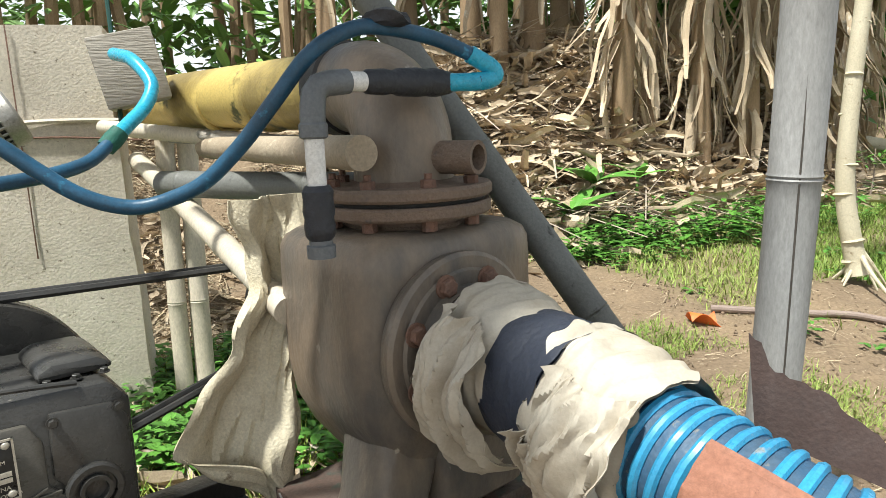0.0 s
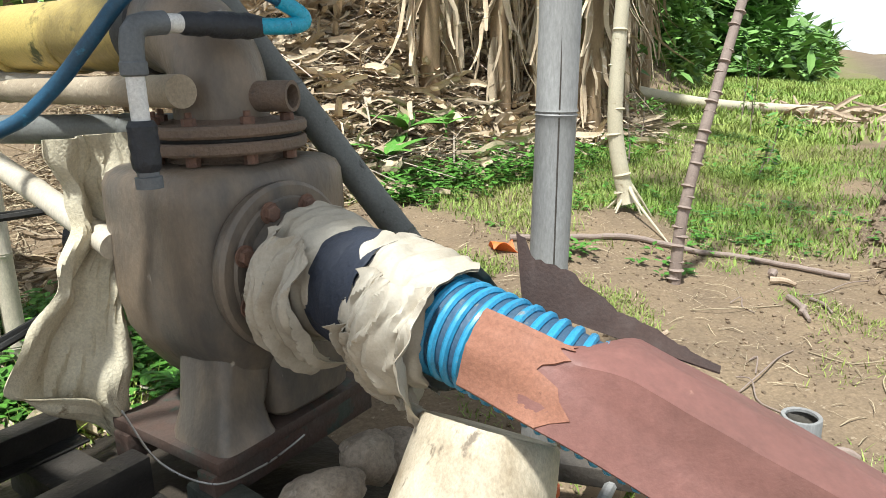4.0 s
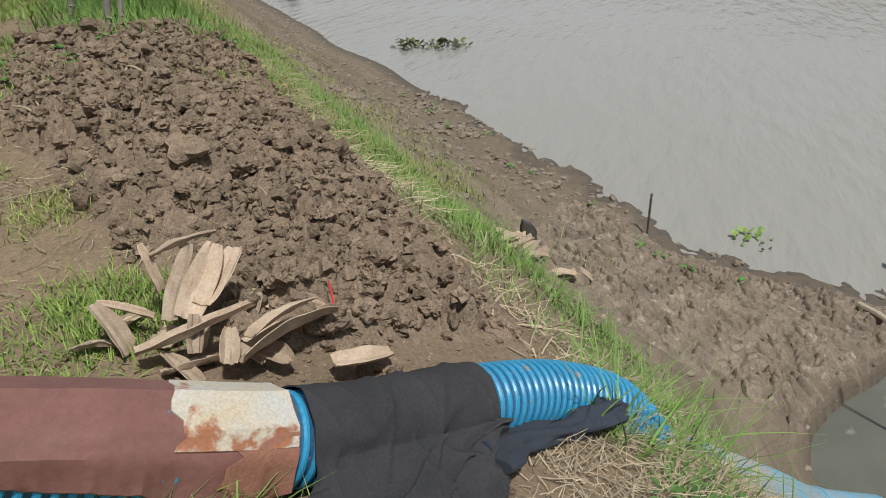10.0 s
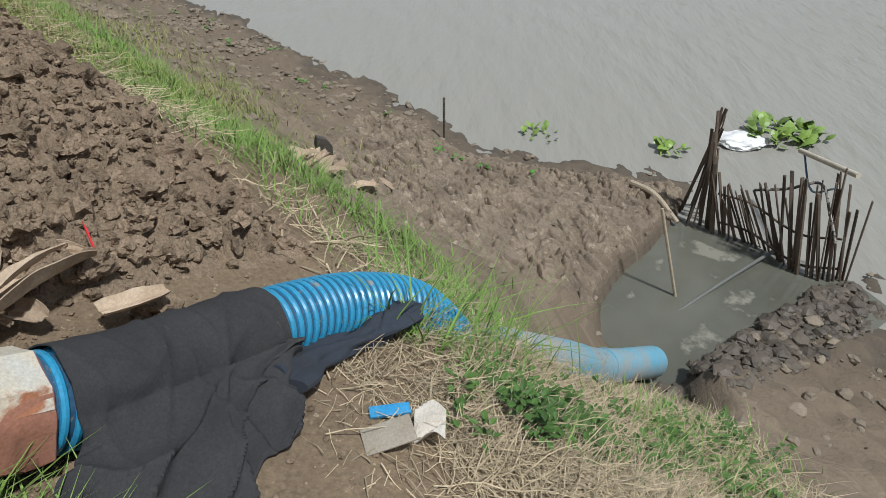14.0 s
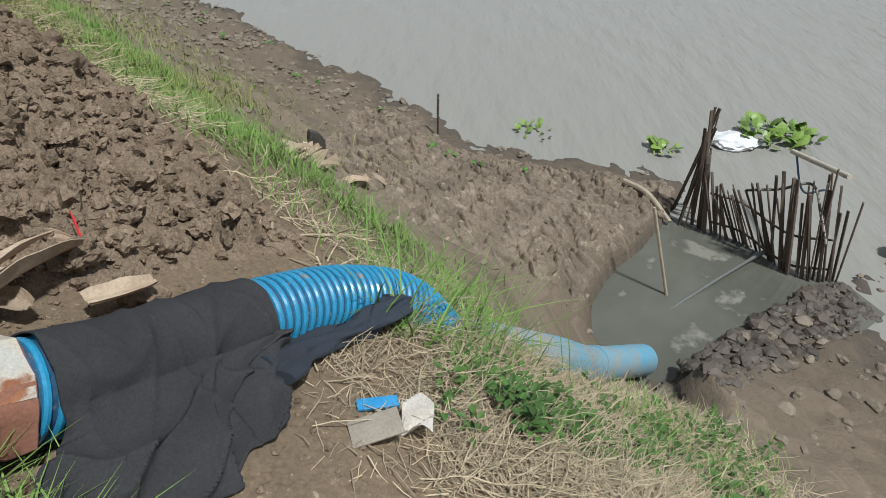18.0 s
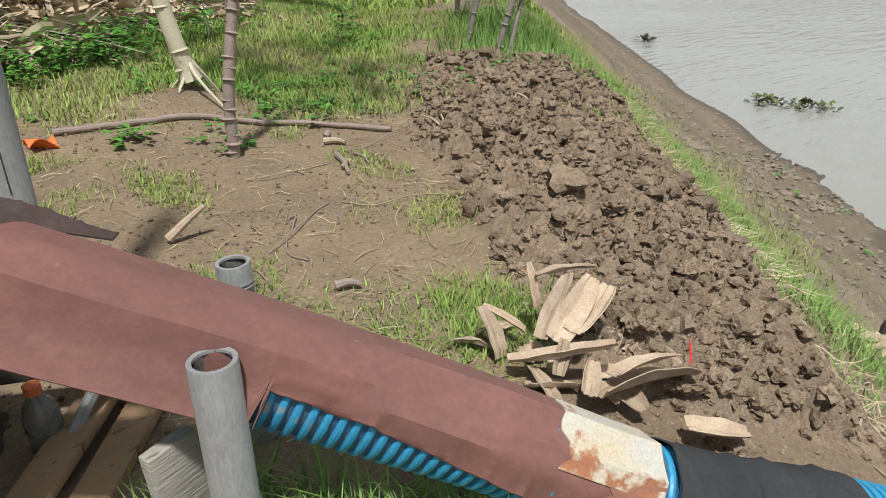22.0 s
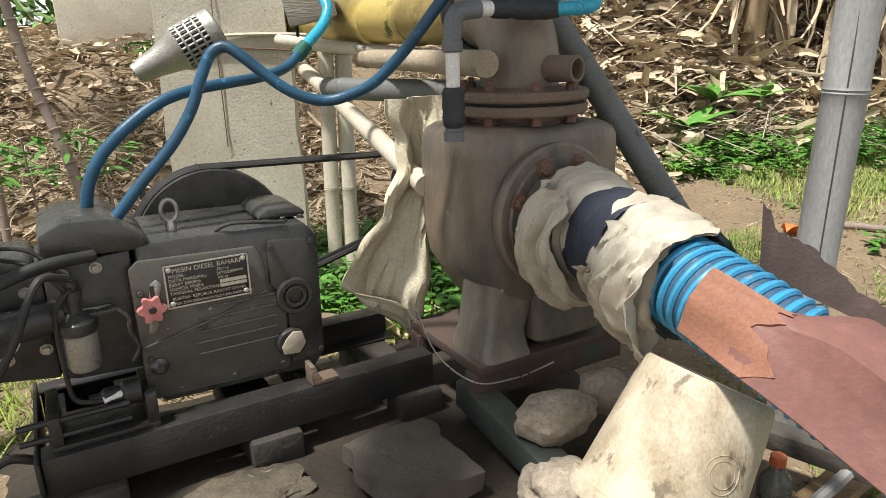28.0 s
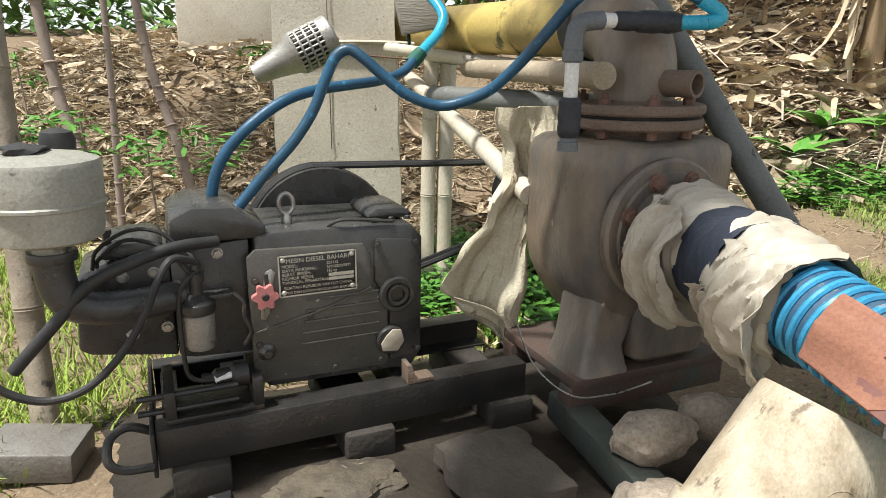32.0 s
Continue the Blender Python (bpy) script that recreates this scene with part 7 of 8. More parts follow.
d = np.stack([np.cos(a), np.sin(a) - 0.4, 0.25 * nr.randn(n)], 1)
ribbons("dead_stalks", pts + [0, 0, 0.08], d, np.tile([0, 0, 1.0], (n, 1)), 0.5 + 0.9 * nr.rand(n), 0.012 + 0.02 * nr.rand(n), -0.1 * nr.rand(n), mat("dead_stalk", (0.42, 0.36, 0.29), 0.8, var=(0.27, 0.22, 0.17), scale=4, bump=0.0, island=0.3), 5, 0.3, lambda t: 1 - 0.5 * t, label="grey dead leaf stalks piled on the bank", category="dead stalks")


# banana plants
def banana(x, y, h, r, skirt, greens, label, seed):
    z = height(x, y, False) - 0.05
    ob = thing("banana_plant", (x, y, z), label, "banana plant", "banana plants")
    lx, ly = 0.10 * noise.noise(Vector((seed, 0, 0))), 0.10 * noise.noise(Vector((0, seed, 0)))
    bm = B()
    tube(bm, [(x + lx * t * t * h, y + ly * t * t * h, z + h * t) for t in [k / 10 for k in range(11)]], lambda t: r * (1.15 - 0.45 * t) * (1 + 0.05 * math.sin(9 * t + seed)), 14)
    part("trunk", bm, M_TRUNK, ob)
    if skirt:
        n = skirt
        a = nr.rand(n) * 6.283
        t = 0.25 + 0.75 * nr.rand(n)
        base = np.stack([x + np.cos(a) * r * 0.9, y + np.sin(a) * r * 0.9, z + h * t], 1)
        d = np.stack([np.cos(a) * 0.35, np.sin(a) * 0.35, -np.ones(n)], 1)
        ribbons("dry_leaves", base, d, np.stack([np.cos(a), np.sin(a), 0.2 * np.ones(n)], 1), np.minimum(h * t * 0.95, 0.5 + 1.0 * nr.rand(n)), 0.03 + 0.09 * nr.rand(n) ** 2, 0.15 * nr.randn(n), M_DRYLEAF, 6, 0.25, lambda q: 0.5 + 0.5 * math.sin(math.pi * q), parent=ob, label="hanging dry brown leaves", wob=0.04)
    if greens:
        n = greens
        a = nr.rand(n) * 6.283
        base = np.tile([x + lx * h, y + ly * h, z + h * 0.97], (n, 1))
        d = np.stack([np.cos(a), np.sin(a), 1.1 + 0.7 * nr.rand(n)], 1)
        ribbons("green_leaves", base, d, np.stack([np.cos(a), np.sin(a), -0.6 * np.ones(n)], 1), 1.3 + 0.7 * nr.rand(n), 0.42 + 0.15 * nr.rand(n), 0.5 + 0.4 * nr.rand(n), M_BANGREEN, 10, 0.10, lambda q: 0.06 if q < 0.12 else math.sin(math.pi * (0.05 + 0.93 * q)) ** 0.6, parent=ob, label="broad green leaves")
    return ob


for k, (x, y, h, r, sk, gr) in enumerate(((-1.2, 7.6, 2.6, 0.10, 12, 6), (0.35, 7.9, 2.8, 0.11, 10, 6), (0.62, 7.4, 2.2, 0.09, 6, 5), (1.05, 7.9, 2.6, 0.12, 10, 6), (2.1, 7.3, 2.7, 0.13, 30, 5), (2.65, 7.15, 2.6, 0.11, 40, 5), (1.75, 6.75, 2.2, 0.10, 34, 0),
                                             (3.2, 7.3, 2.7, 0.12, 40, 5), (3.75, 7.15, 2.7, 0.13, 44, 5), (4.3, 7.6, 2.6, 0.12, 40, 6), (4.0, 8.6, 2.6, 0.12, 22, 6), (5.0, 8.8, 2.7, 0.12, 30, 6), (3.0, 8.9, 2.8, 0.12, 14, 6), (6.0, 10.2, 2.7, 0.13, 30, 6), (1.6, 9.4, 2.7, 0.12, 10, 6), (-0.4, 9.2, 2.9, 0.13, 10, 6), (7.6, 12.4, 2.8, 0.13, 24, 6))):
    banana(x, y, h, r, sk, gr, "banana plant with a skirt of hanging dry leaves" if sk > 20 else "banana plant with a brown fibrous trunk and green leaves", k * 2.7)
# young shoots
for k, (x, y, zz, sc) in enumerate(((1.30, 5.95, 0.25, 0.50), (1.02, 5.45, 0.05, 0.42), (1.75, 6.2, 0.1, 0.32))):
    z = height(x, y)
    ob = thing("banana_shoot", (x, y, z), "young banana shoot with fresh green leaves", "banana plant", "banana shoots")
    part("shoot_stem", tube(B(), [(x, y, z - 0.03), (x + 0.01, y, z + sc * 0.45)], lambda t: 0.02 - 0.008 * t, 8), M_BANGREEN, ob)
    n = 5
    a = np.arange(n) * 1.35 + k
    base = np.tile([x + 0.01, y, z + sc * 0.42], (n, 1))
    d = np.stack([np.cos(a), np.sin(a), 0.5 + 0.4 * nr.rand(n)], 1)
    ribbons("leaves", base, d, np.stack([np.cos(a), np.sin(a), -0.8 * np.ones(n)], 1), sc * (0.8 + 0.4 * nr.rand(n)), sc * (0.26 + 0.1 * nr.rand(n)), 0.35 * np.ones(n), M_BANGREEN, 8, 0.12, lambda q: 0.1 if q < 0.1 else math.sin(math.pi * (0.05 + 0.93 * q)) ** 0.7, parent=ob)


# slim trees
def leaves_round(name, pts, size, parent, material, per=7, label=""):
    b, d, u = [], [], []
    for p in pts:
        for k in range(per):
            a = nr.rand() * 6.283
            b.append([p[0], p[1], p[2]])
            d.append([math.cos(a), math.sin(a), 0.5 * nr.randn() * 0.5])
            u.append([0.2 * nr.randn(), 0.2 * nr.randn(), 1.0])
    n = len(b)
    ln = size * (0.6 + 0.7 * nr.rand(n))
    ribbons(name, np.array(b) + 0.3 * size * nr.randn(n, 3), d, u, ln, ln * 0.34, -0.35 * nr.rand(n), material, 4, 0.1, lambda t: math.sin(math.pi * min(1, 0.1 + 0.9 * t)), parent=parent, label=label)


def slim_tree(name, pts, r0, r1, material, label, scars=0.0, crown=0, roots=0, category="tree", group="", scar_r=1.22):
    pts = [Vector(p) for p in pts]
    path = smooth_path(pts, 40)
    ob = thing(name, pts[0], label, category, group)
    stem = part("trunk", tube(B(), path, lambda t: (r0 + (r1 - r0) * t) * (1 + 0.25 * max(0, 0.06 - t) / 0.06 * (1 if roots else 0)), 14), material, ob)
    if scars:
        ln = sum((b - a).length for a, b in zip(path, path[1:]))
        m = int(ln / scars)
        for k in range(1, m):
            t = k / m
            i = int(t * 39)
            c, dd = path[i], (path[min(i + 1, 39)] - path[max(i - 1, 0)]).normalized()
            rr = r0 + (r1 - r0) * t
            q = k * 2.4
            e = dd.cross(UP).normalized() if abs(dd.z) < 0.95 else Vector((1, 0, 0))
            f = dd.cross(e)
            o = (e * math.cos(q) + f * math.sin(q)) * rr * 0.25
            part("leaf_scar", lathe(B(), [(rr * 0.9, -0.008), (rr * scar_r, 0.0), (rr * 0.95, 0.010)], c + o, dd, 10), material, stem)
    for k in range(roots):
        a = k * 6.283 / roots + 0.4 * nr.rand()
        p0 = path[0] + Vector((0, 0, 0.10 + 0.05 * nr.rand()))
        rl = 0.10 + (0.55 if k % 3 == 0 else 0.12) * nr.rand()
        mid = p0 + Vector((math.cos(a) * rl * 0.4, math.sin(a) * rl * 0.4, -0.09))
        q = Vector((p0.x + math.cos(a + 0.2) * rl, p0.y + math.sin(a + 0.2) * rl, 0))
        q.z = height(q.x, q.y) + 0.006
        mid.z = max(mid.z, height(mid.x, mid.y) + 0.012)
        part("root", tube(B(), smooth_path([p0, mid, q], 14), lambda t: 0.016 - 0.011 * t, 8), material, ob)
    if crown:
        top = path[-1]
        tips = []
        for k in range(crown):
            a = k * 2.4
            q = top + Vector((math.cos(a) * 0.55, math.sin(a) * 0.55, 0.45 + 0.3 * nr.rand()))
            part("limb", tube(B(), smooth_path([top - Vector((0, 0, 0.05)), top.lerp(q, 0.5) + Vector((0, 0, 0.1)), q], 8), lambda t: r1 * (0.7 - 0.4 * t), 7), material, ob)
            for _ in range(4):
                tips.append(q + Vector((0.28 * nr.randn(), 0.28 * nr.randn(), 0.2 * nr.randn())))
        leaves_round("crown", tips, 0.20, ob, M_SHRUB, 5, "loose crown of green leaves")
    return ob


gz = height(2.41, 3.89)
slim_tree("pale_tree", [(2.41, 3.89, gz + 0.06), (2.365, 3.92, gz + 0.28), (2.33, 3.96, 0.85), (2.36, 4.0, 1.4), (2.42, 4.05, 2.0), (2.46, 4.1, 2.9)], 0.060, 0.040, M_PALEBARK, "slender pale-barked tree with bare spreading roots", 0.22, 6, 9, scar_r=1.08)
gz = height(2.13, 2.88)
slim_tree("cassava_stem", [(2.13, 2.88, gz - 0.02), (2.16, 2.89, gz + 0.35), (2.28, 2.93, 0.85), (2.42, 2.98, 1.25), (2.60, 3.05, 1.75), (2.72, 3.10, 2.2)], 0.034, 0.022, M_CASS, "knobbly leaning cassava stem with leaf scars", 0.075, 4, 0, category="cassava plant", scar_r=1.30)
for k, (p, q, rr) in enumerate((((4.98, 3.50), (5.55, 3.10, 1.9), 0.032), ((5.30, 4.15), (5.75, 3.8, 2.0), 0.028), ((5.05, 3.42), (5.9, 3.45, 1.7), 0.022), ((5.9, 4.7), (6.2, 4.3, 2.1), 0.026), ((6.3, 5.3), (6.2, 4.8, 2.2), 0.03), ((7.2, 6.0), (7.6, 5.7, 2.4), 0.03), ((8.4, 7.2), (8.7, 6.9, 2.4), 0.035))):
    z = height(*p)
    slim_tree("leaning_tree", [(p[0], p[1], z - 0.03), (p[0] * .8 + q[0] * .2, p[1] * .8 + q[1] * .2, z + 0.45), (p[0] * .4 + q[0] * .6, p[1] * .4 + q[1] * .6, z + 1.05), q], rr, rr * 0.55, M_GREYBARK, "thin leaning grey tree with scarred bark by the river", 0.11, 3, 0, group="leaning trees")
for k, (p, q, rr) in enumerate((((-3.02, 3.35), (-3.55, 3.45, 2.3), 0.038), ((-3.05, 2.62), (-3.62, 2.72, 2.2), 0.042), ((-3.3, 2.9), (-3.4, 3.1, 2.0), 0.026))):
    z = height(*p)
    slim_tree("garden_tree", [(p[0], p[1], z - 0.05), (p[0] * .7 + q[0] * .3, p[1] * .7 + q[1] * .3, z + 0.5), (p[0] * .3 + q[0] * .7, p[1] * .3 + q[1] * .7, z + 1.1), q], rr, rr * 0.7, M_CASS, "thin brown tree on the soil bank", 0.13, 4, 0, group="garden trees")
# saplings
for k, (x, y, h) in enumerate(((4.05, 6.5, 0.55), (5.1, 5.75, 0.5), (4.55, 5.2, 0.35), (7.0, 8.6, 0.9), (3.4, 5.6, 0.4), (8.0, 9.6, 0.9), (-2.41, 2.75, 0.85), (-2.75, 2.2, 1.0), (-2.95, 2.0, 1.0), (-2.55, 2.35, 0.9), (-3.9, 2.9, 0.8), (-4.4, 3.3, 0.9), (-2.9, 4.2, 0.7), (6.2, 7.4, 0.6))):
    z = height(x, y)
    ob = thing("sapling", (x, y, z), "small green sapling with light leaves", "sapling", "saplings")
    top = Vector((x + 0.05 * nr.randn(), y + 0.05 * nr.randn(), z + h))
    part("stem", tube(B(), [(x, y, z - 0.02), ((x + top.x) / 2 + 0.02, (y + top.y) / 2, z + h * 0.5), top], lambda t: 0.009 - 0.004 * t, 7), M_CASS, ob)
    leaves_round("leaves", [top + Vector((0.10 * nr.randn(), 0.10 * nr.randn(), -0.22 * nr.rand())) for _ in range(12)], 0.09, ob, M_WEED, 5)
# background thicket
pts = []
for k in range(11000):
    x = -14 + 40 * nr.rand() if k < 2600 else 3.5 + 14 * nr.rand() if k < 4600 else 4.0 + 5 * nr.rand() if k < 6000 else 5.0 + 20 * nr.rand()
    t = (3.6 if k < 2600 else 2.2) + 5 * nr.rand() if k < 6000 else 0.8 + 3.5 * nr.rand()
    y = lerp_tab(BANK, x) + t * 1.25
    pts.append([x, y, height(x, y, False) + 0.1 + (2.6 if k < 4600 else 3.6) * nr.rand() ** 1.3])
for k in range(4300):
    x = 7 + 50 * nr.rand() if k < 3500 else 19 + 24 * nr.rand()
    y = lerp_tab(BANK, x) + 0.5 + 7 * nr.rand() if k < 3500 else x + 1.5 + 5 * nr.rand()
    pts.append([x, y, height(x, y, False) + 0.2 + (4.2 if k < 3500 else 1.8) * nr.rand() ** 1.2])
b, d, u = [], [], []
for p in pts:
    for k in range(9):
        a = nr.rand() * 6.283
        b.append([p[0] + 0.28 * nr.randn(), p[1] + 0.28 * nr.randn(), p[2] + 0.2 * nr.randn()])
        d.append([math.cos(a), math.sin(a), 0.5 * nr.randn()])
        u.append([0.3 * nr.randn(), 0.3 * nr.randn(), 1])
n = len(b)
ln = (0.16 + 0.3 * nr.rand(n) ** 2) * np.clip(np.array(b)[:, 0] / 9.0, 1.0, 3.0)
ribbons("thicket", b, d, u, ln, ln * 0.4, -0.3 * nr.rand(n), M_SHRUB, 3, 0.1, lambda t: math.sin(math.pi * min(1, 0.1 + 0.9 * t)), label="green leafy thicket behind the banana plants", category="bushes")
pts = []
for k in range(60):
    x = -6 + 16 * nr.rand()
    y = lerp_tab(BANK, x) + 4.0 + 5 * nr.rand()
    z = height(x, y, False)
    pts.append((x, y, z))
bm = B()
for x, y, z in pts:
    tube(bm, [(x, y, z - 0.1), (x + 0.08 * nr.randn(), y, z + 1.5), (x + 0.15 * nr.randn(), y, z + 3.2)], lambda t: 0.075 - 0.02 * t, 8)
tagged(solo("far_stems", bm, M_TRUNK, "far banana and tree stems in the thicket", "tree stems"), kind="stuff")

# ---- clods and husks ----
def heap_top(x, y):
    """Height of the crumbled surface of the dug heap."""
    k = clod_zone(x, y)
    p = Vector((x, y, 0.4))
    p += 0.05 * Vector((noise.noise(p * 6), noise.noise(p * 6 + Vector((7, 0, 0))), 0))
    z = 0.0
    for f, amp in ((4.2, 0.048), (10.0, 0.034), (24.0, 0.019)):
        d, at = noise.voronoi(p * f)
        c = at[0]
        tilt = Vector((noise.noise(c * 3.1), noise.noise(c * 3.1 + Vector((5, 0, 0))), 0)).dot(p * f - c)
        z += amp * (sstep(0.0, 0.24, d[1] - d[0]) * (0.9 + 1.2 * noise.noise(c * 2.3 + Vector((0, 4, 0)))) + 1.3 * tilt - 0.35)
    z += 0.009 * noise.noise(p * 48) + 0.05 * noise.noise(p * 1.6)
    return height(x, y) + (z + 0.02) * sstep(0.05, 0.6, k) - 0.03 * sstep(0.25, 0.0, k)


def make_heap():
    n, m = 330, 160
    verts = []
    for i in range(n + 1):
        for j in range(m + 1):
            r, q = 1.5 + 4.8 * i / n, 0.1 + 2.4 * j / m
            x, y = (r + q) * 0.7071, (r - q) * 0.7071
            verts.append((x, y, heap_top(x, y)))
    me = bpy.data.meshes.new("soil_heap")
    me.from_pydata(verts, [], [(i * (m + 1) + j, i * (m + 1) + j + 1, (i + 1) * (m + 1) + j + 1, (i + 1) * (m + 1) + j) for i in range(n) for j in range(m)])
    me.polygons.foreach_set("use_smooth", [True] * (n * m))
    me.materials.append(M_CLOD)
    tagged(new("soil_heap", me), "long heap of freshly dug crumbly brown soil", "soil heap", kind="stuff")


make_heap()


def make_clods():
    base = []
    for k in range(7):
        bm = B()
        lump(bm, (0, 0, 0), (1, 1, 0.8), 2, 0.75, 1.4, k * 5.3 + 2, None, 0.8)
        bm.verts.ensure_lookup_table()
        base.append((np.array([v.co[:] for v in bm.verts]), [[v.index for v in f.verts] for f in bm.faces]))
        bm.free()
    vs, fs, off = [], [], 0
    pts = [(p[0], p[1], heap_top(p[0], p[1])) for p in scatter(24000, 1.6, 5.6, -0.4, 4.6, clod_zone)]
    for i, p in enumerate(pts):
        r = 0.004 + 0.030 * nr.rand() ** 2.4
        if nr.rand() < 0.015:
            r = 0.035 + 0.03 * nr.rand()
        b, f = base[i % 4 if r > 0.02 else 4 + i % 3]
        a = nr.rand() * 6.283
        ca, sa2 = math.cos(a), math.sin(a)
        q = b * r * (0.75 + 0.5 * nr.rand(3))
        q = np.stack([q[:, 0] * ca - q[:, 1] * sa2, q[:, 0] * sa2 + q[:, 1] * ca, q[:, 2]], 1) + np.array(p) + [0, 0, r * 0.3]
        vs.append(q)
        fs += [[j + off for j in g] for g in f]
        off += len(b)
    me = bpy.data.meshes.new("soil_clods")
    me.from_pydata(np.concatenate(vs).tolist(), [], fs)
    me.materials.append(M_CLOD)
    tagged(new("soil_clods", me), "heap of dug brown soil clods on the bank", "soil clods", kind="stuff")


make_clods()
big = [(2.30, 0.42), (2.52, 0.18), (2.60, 0.42), (2.45, 0.62), (2.72, 0.25), (2.40, 0.05), (2.85, 0.55), (2.62, 0.95), (2.35, 1.10), (3.1, 1.3), (3.4, 1.8), (3.0, 1.75), (2.20, 0.20), (2.55, -0.02), (2.15, 0.02), (3.9, 2.5), (4.3, 2.7), (3.5, 2.4), (2.78, 0.80), (2.95, 0.95)]
for k, (x, y) in enumerate(big):
    r = 0.045 + 0.035 * rng.random()
    solo("soil_clod", lump(B(), (x, y, heap_top(x, y) + 0.02), (r, r * 0.85, r * 0.7), 4, 0.6, 1.3, k * 2.3, Matrix.Rotation(k, 3, 'Z'), 0.6), M_CLOD, "large rough clod of dug brown soil", "clod", "large clods")

# pale husks in a heap
hrng = random.Random(21)
# foot, tip and width of the large pieces, then small ones strewn among them
HUSKS = [(1.80, 0.63, -0.04, 1.82, 0.73, 0.10, 0.045), (1.93, 0.63, 0.00, 1.85, 0.74, 0.09, 0.020), (1.99, 0.64, 0.06, 2.02, 0.69, 0.20, 0.020), (2.01, 0.66, 0.16, 2.19, 0.55, 0.17, 0.035), (1.91, 0.54, 0.02, 2.11, 0.60, 0.16, 0.035), (1.93, 0.50, 0.02, 2.15, 0.54, 0.15, 0.055), (1.98, 0.47, 0.04, 2.19, 0.49, 0.12, 0.055), (1.77, 0.56, 0.00, 2.02, 0.34, 0.04, 0.050), (1.84, 0.32, -0.04, 1.95, 0.37, 0.00, 0.035), (1.86, 0.29, -0.04, 2.18, 0.15, -0.06, 0.075), (1.92, 0.28, 0.00, 2.15, 0.21, 0.00, 0.050), (1.85, 0.43, -0.03, 1.92, 0.47, 0.05, 0.030), (2.02, 0.09, -0.13, 2.16, -0.03, -0.16, 0.050)]
for k in range(len(HUSKS) + 16):
    if k < len(HUSKS):
        x0, y0, z0, x1, y1, z1, wd = HUSKS[k]
    else:
        x0, y0, az, ln = 1.99 + 0.13 * hrng.gauss(0, 1), 0.44 + 0.12 * hrng.gauss(0, 1), 6.283 * hrng.random(), 0.07 + 0.10 * hrng.random()
        x1, y1, wd = x0 + ln * math.cos(az), y0 + ln * math.sin(az), 0.02 + 0.03 * hrng.random()
        z0, z1 = height(x0, y0) + 0.02, height(x1, y1) + 0.02 + 0.05 * hrng.random()
    p0, p1 = Vector((x0, y0, z0)), Vector((x1, y1, z1))
    along = (p1 - p0).normalized()
    side = along.cross(UP).normalized()
    over = side.cross(along)
    roll, bend = hrng.uniform(-0.6, 0.6), hrng.uniform(-0.04, 0.07)
    bm = B()

    def husk(u, v, p0=p0, p1=p1, side=side, over=over, wd=wd, roll=roll, bend=bend, k=k):
        ln = (p1 - p0).length
        w = (v - 0.5) * wd * 1.7 * (0.35 + 0.65 * math.sin(math.pi * min(1, 0.18 + 0.78 * u)) ** 0.6)
        tw = roll + 0.5 * bend * u
        cup = 0.6 * w * w / wd + 0.006 * noise.noise(Vector((u * 4, v * 5, k * 3.0))) + 0.003 * math.sin(14 * v + k)
        p = p0.lerp(p1, u) + over * (bend * ln * math.sin(math.pi * u)) + side * (w * math.cos(tw) - cup * math.sin(tw) + 0.03 * ln * math.sin(3 * u + k)) + over * (w * math.sin(tw) + cup * math.cos(tw))
        p.z = max(p.z, height(p.x, p.y) + 0.008)
        return p
    sheet(bm, husk, 16, 8, 0.003)
    solo("dry_husk", bm, M_HUSK, "pale curled dry banana sheath lying on the soil", "dry husk", "dry husks")
bm = B()
sheet(bm, lambda u, v: (2.33 - 0.07 * u + 0.012 * v, 0.25 - 0.05 * u + 0.015 * v, height(2.3, 0.2) + 0.11 - 0.07 * u + 0.02 * v), 8, 3, 0.003)
solo("red_ribbon", bm, mat("red_plastic", (0.62, 0.03, 0.035), 0.4, bump=0.1), "strip of bright red plastic among the clods", "ribbon")
bm = B()
sheet(bm, lambda u, v: (1.26 + 0.15 * u, 3.38 + 0.1 * v, height(1.33, 3.43) + 0.03 + 0.04 * math.sin(4 * u + 3 * v)), 8, 6, 0.003)
solo("orange_scrap", bm, mat("orange_plastic", (0.75, 0.16, 0.03), 0.5, bump=0.1), "scrap of orange plastic on the ground", "litter")
# stick across the path, twigs and scraps
solo("long_stick", tube(B(), [(p.x, p.y, height(p.x, p.y) + 0.022) for p in smooth_path([(1.443, 3.607, 0), (1.861, 3.493, 0), (2.339, 3.367, 0), (2.769, 3.074, 0), (3.05, 2.62, 0)], 40)], lambda t: 0.020 - 0.006 * t, 10), M_CASS, "long grey-brown stick lying on the soil", "stick")
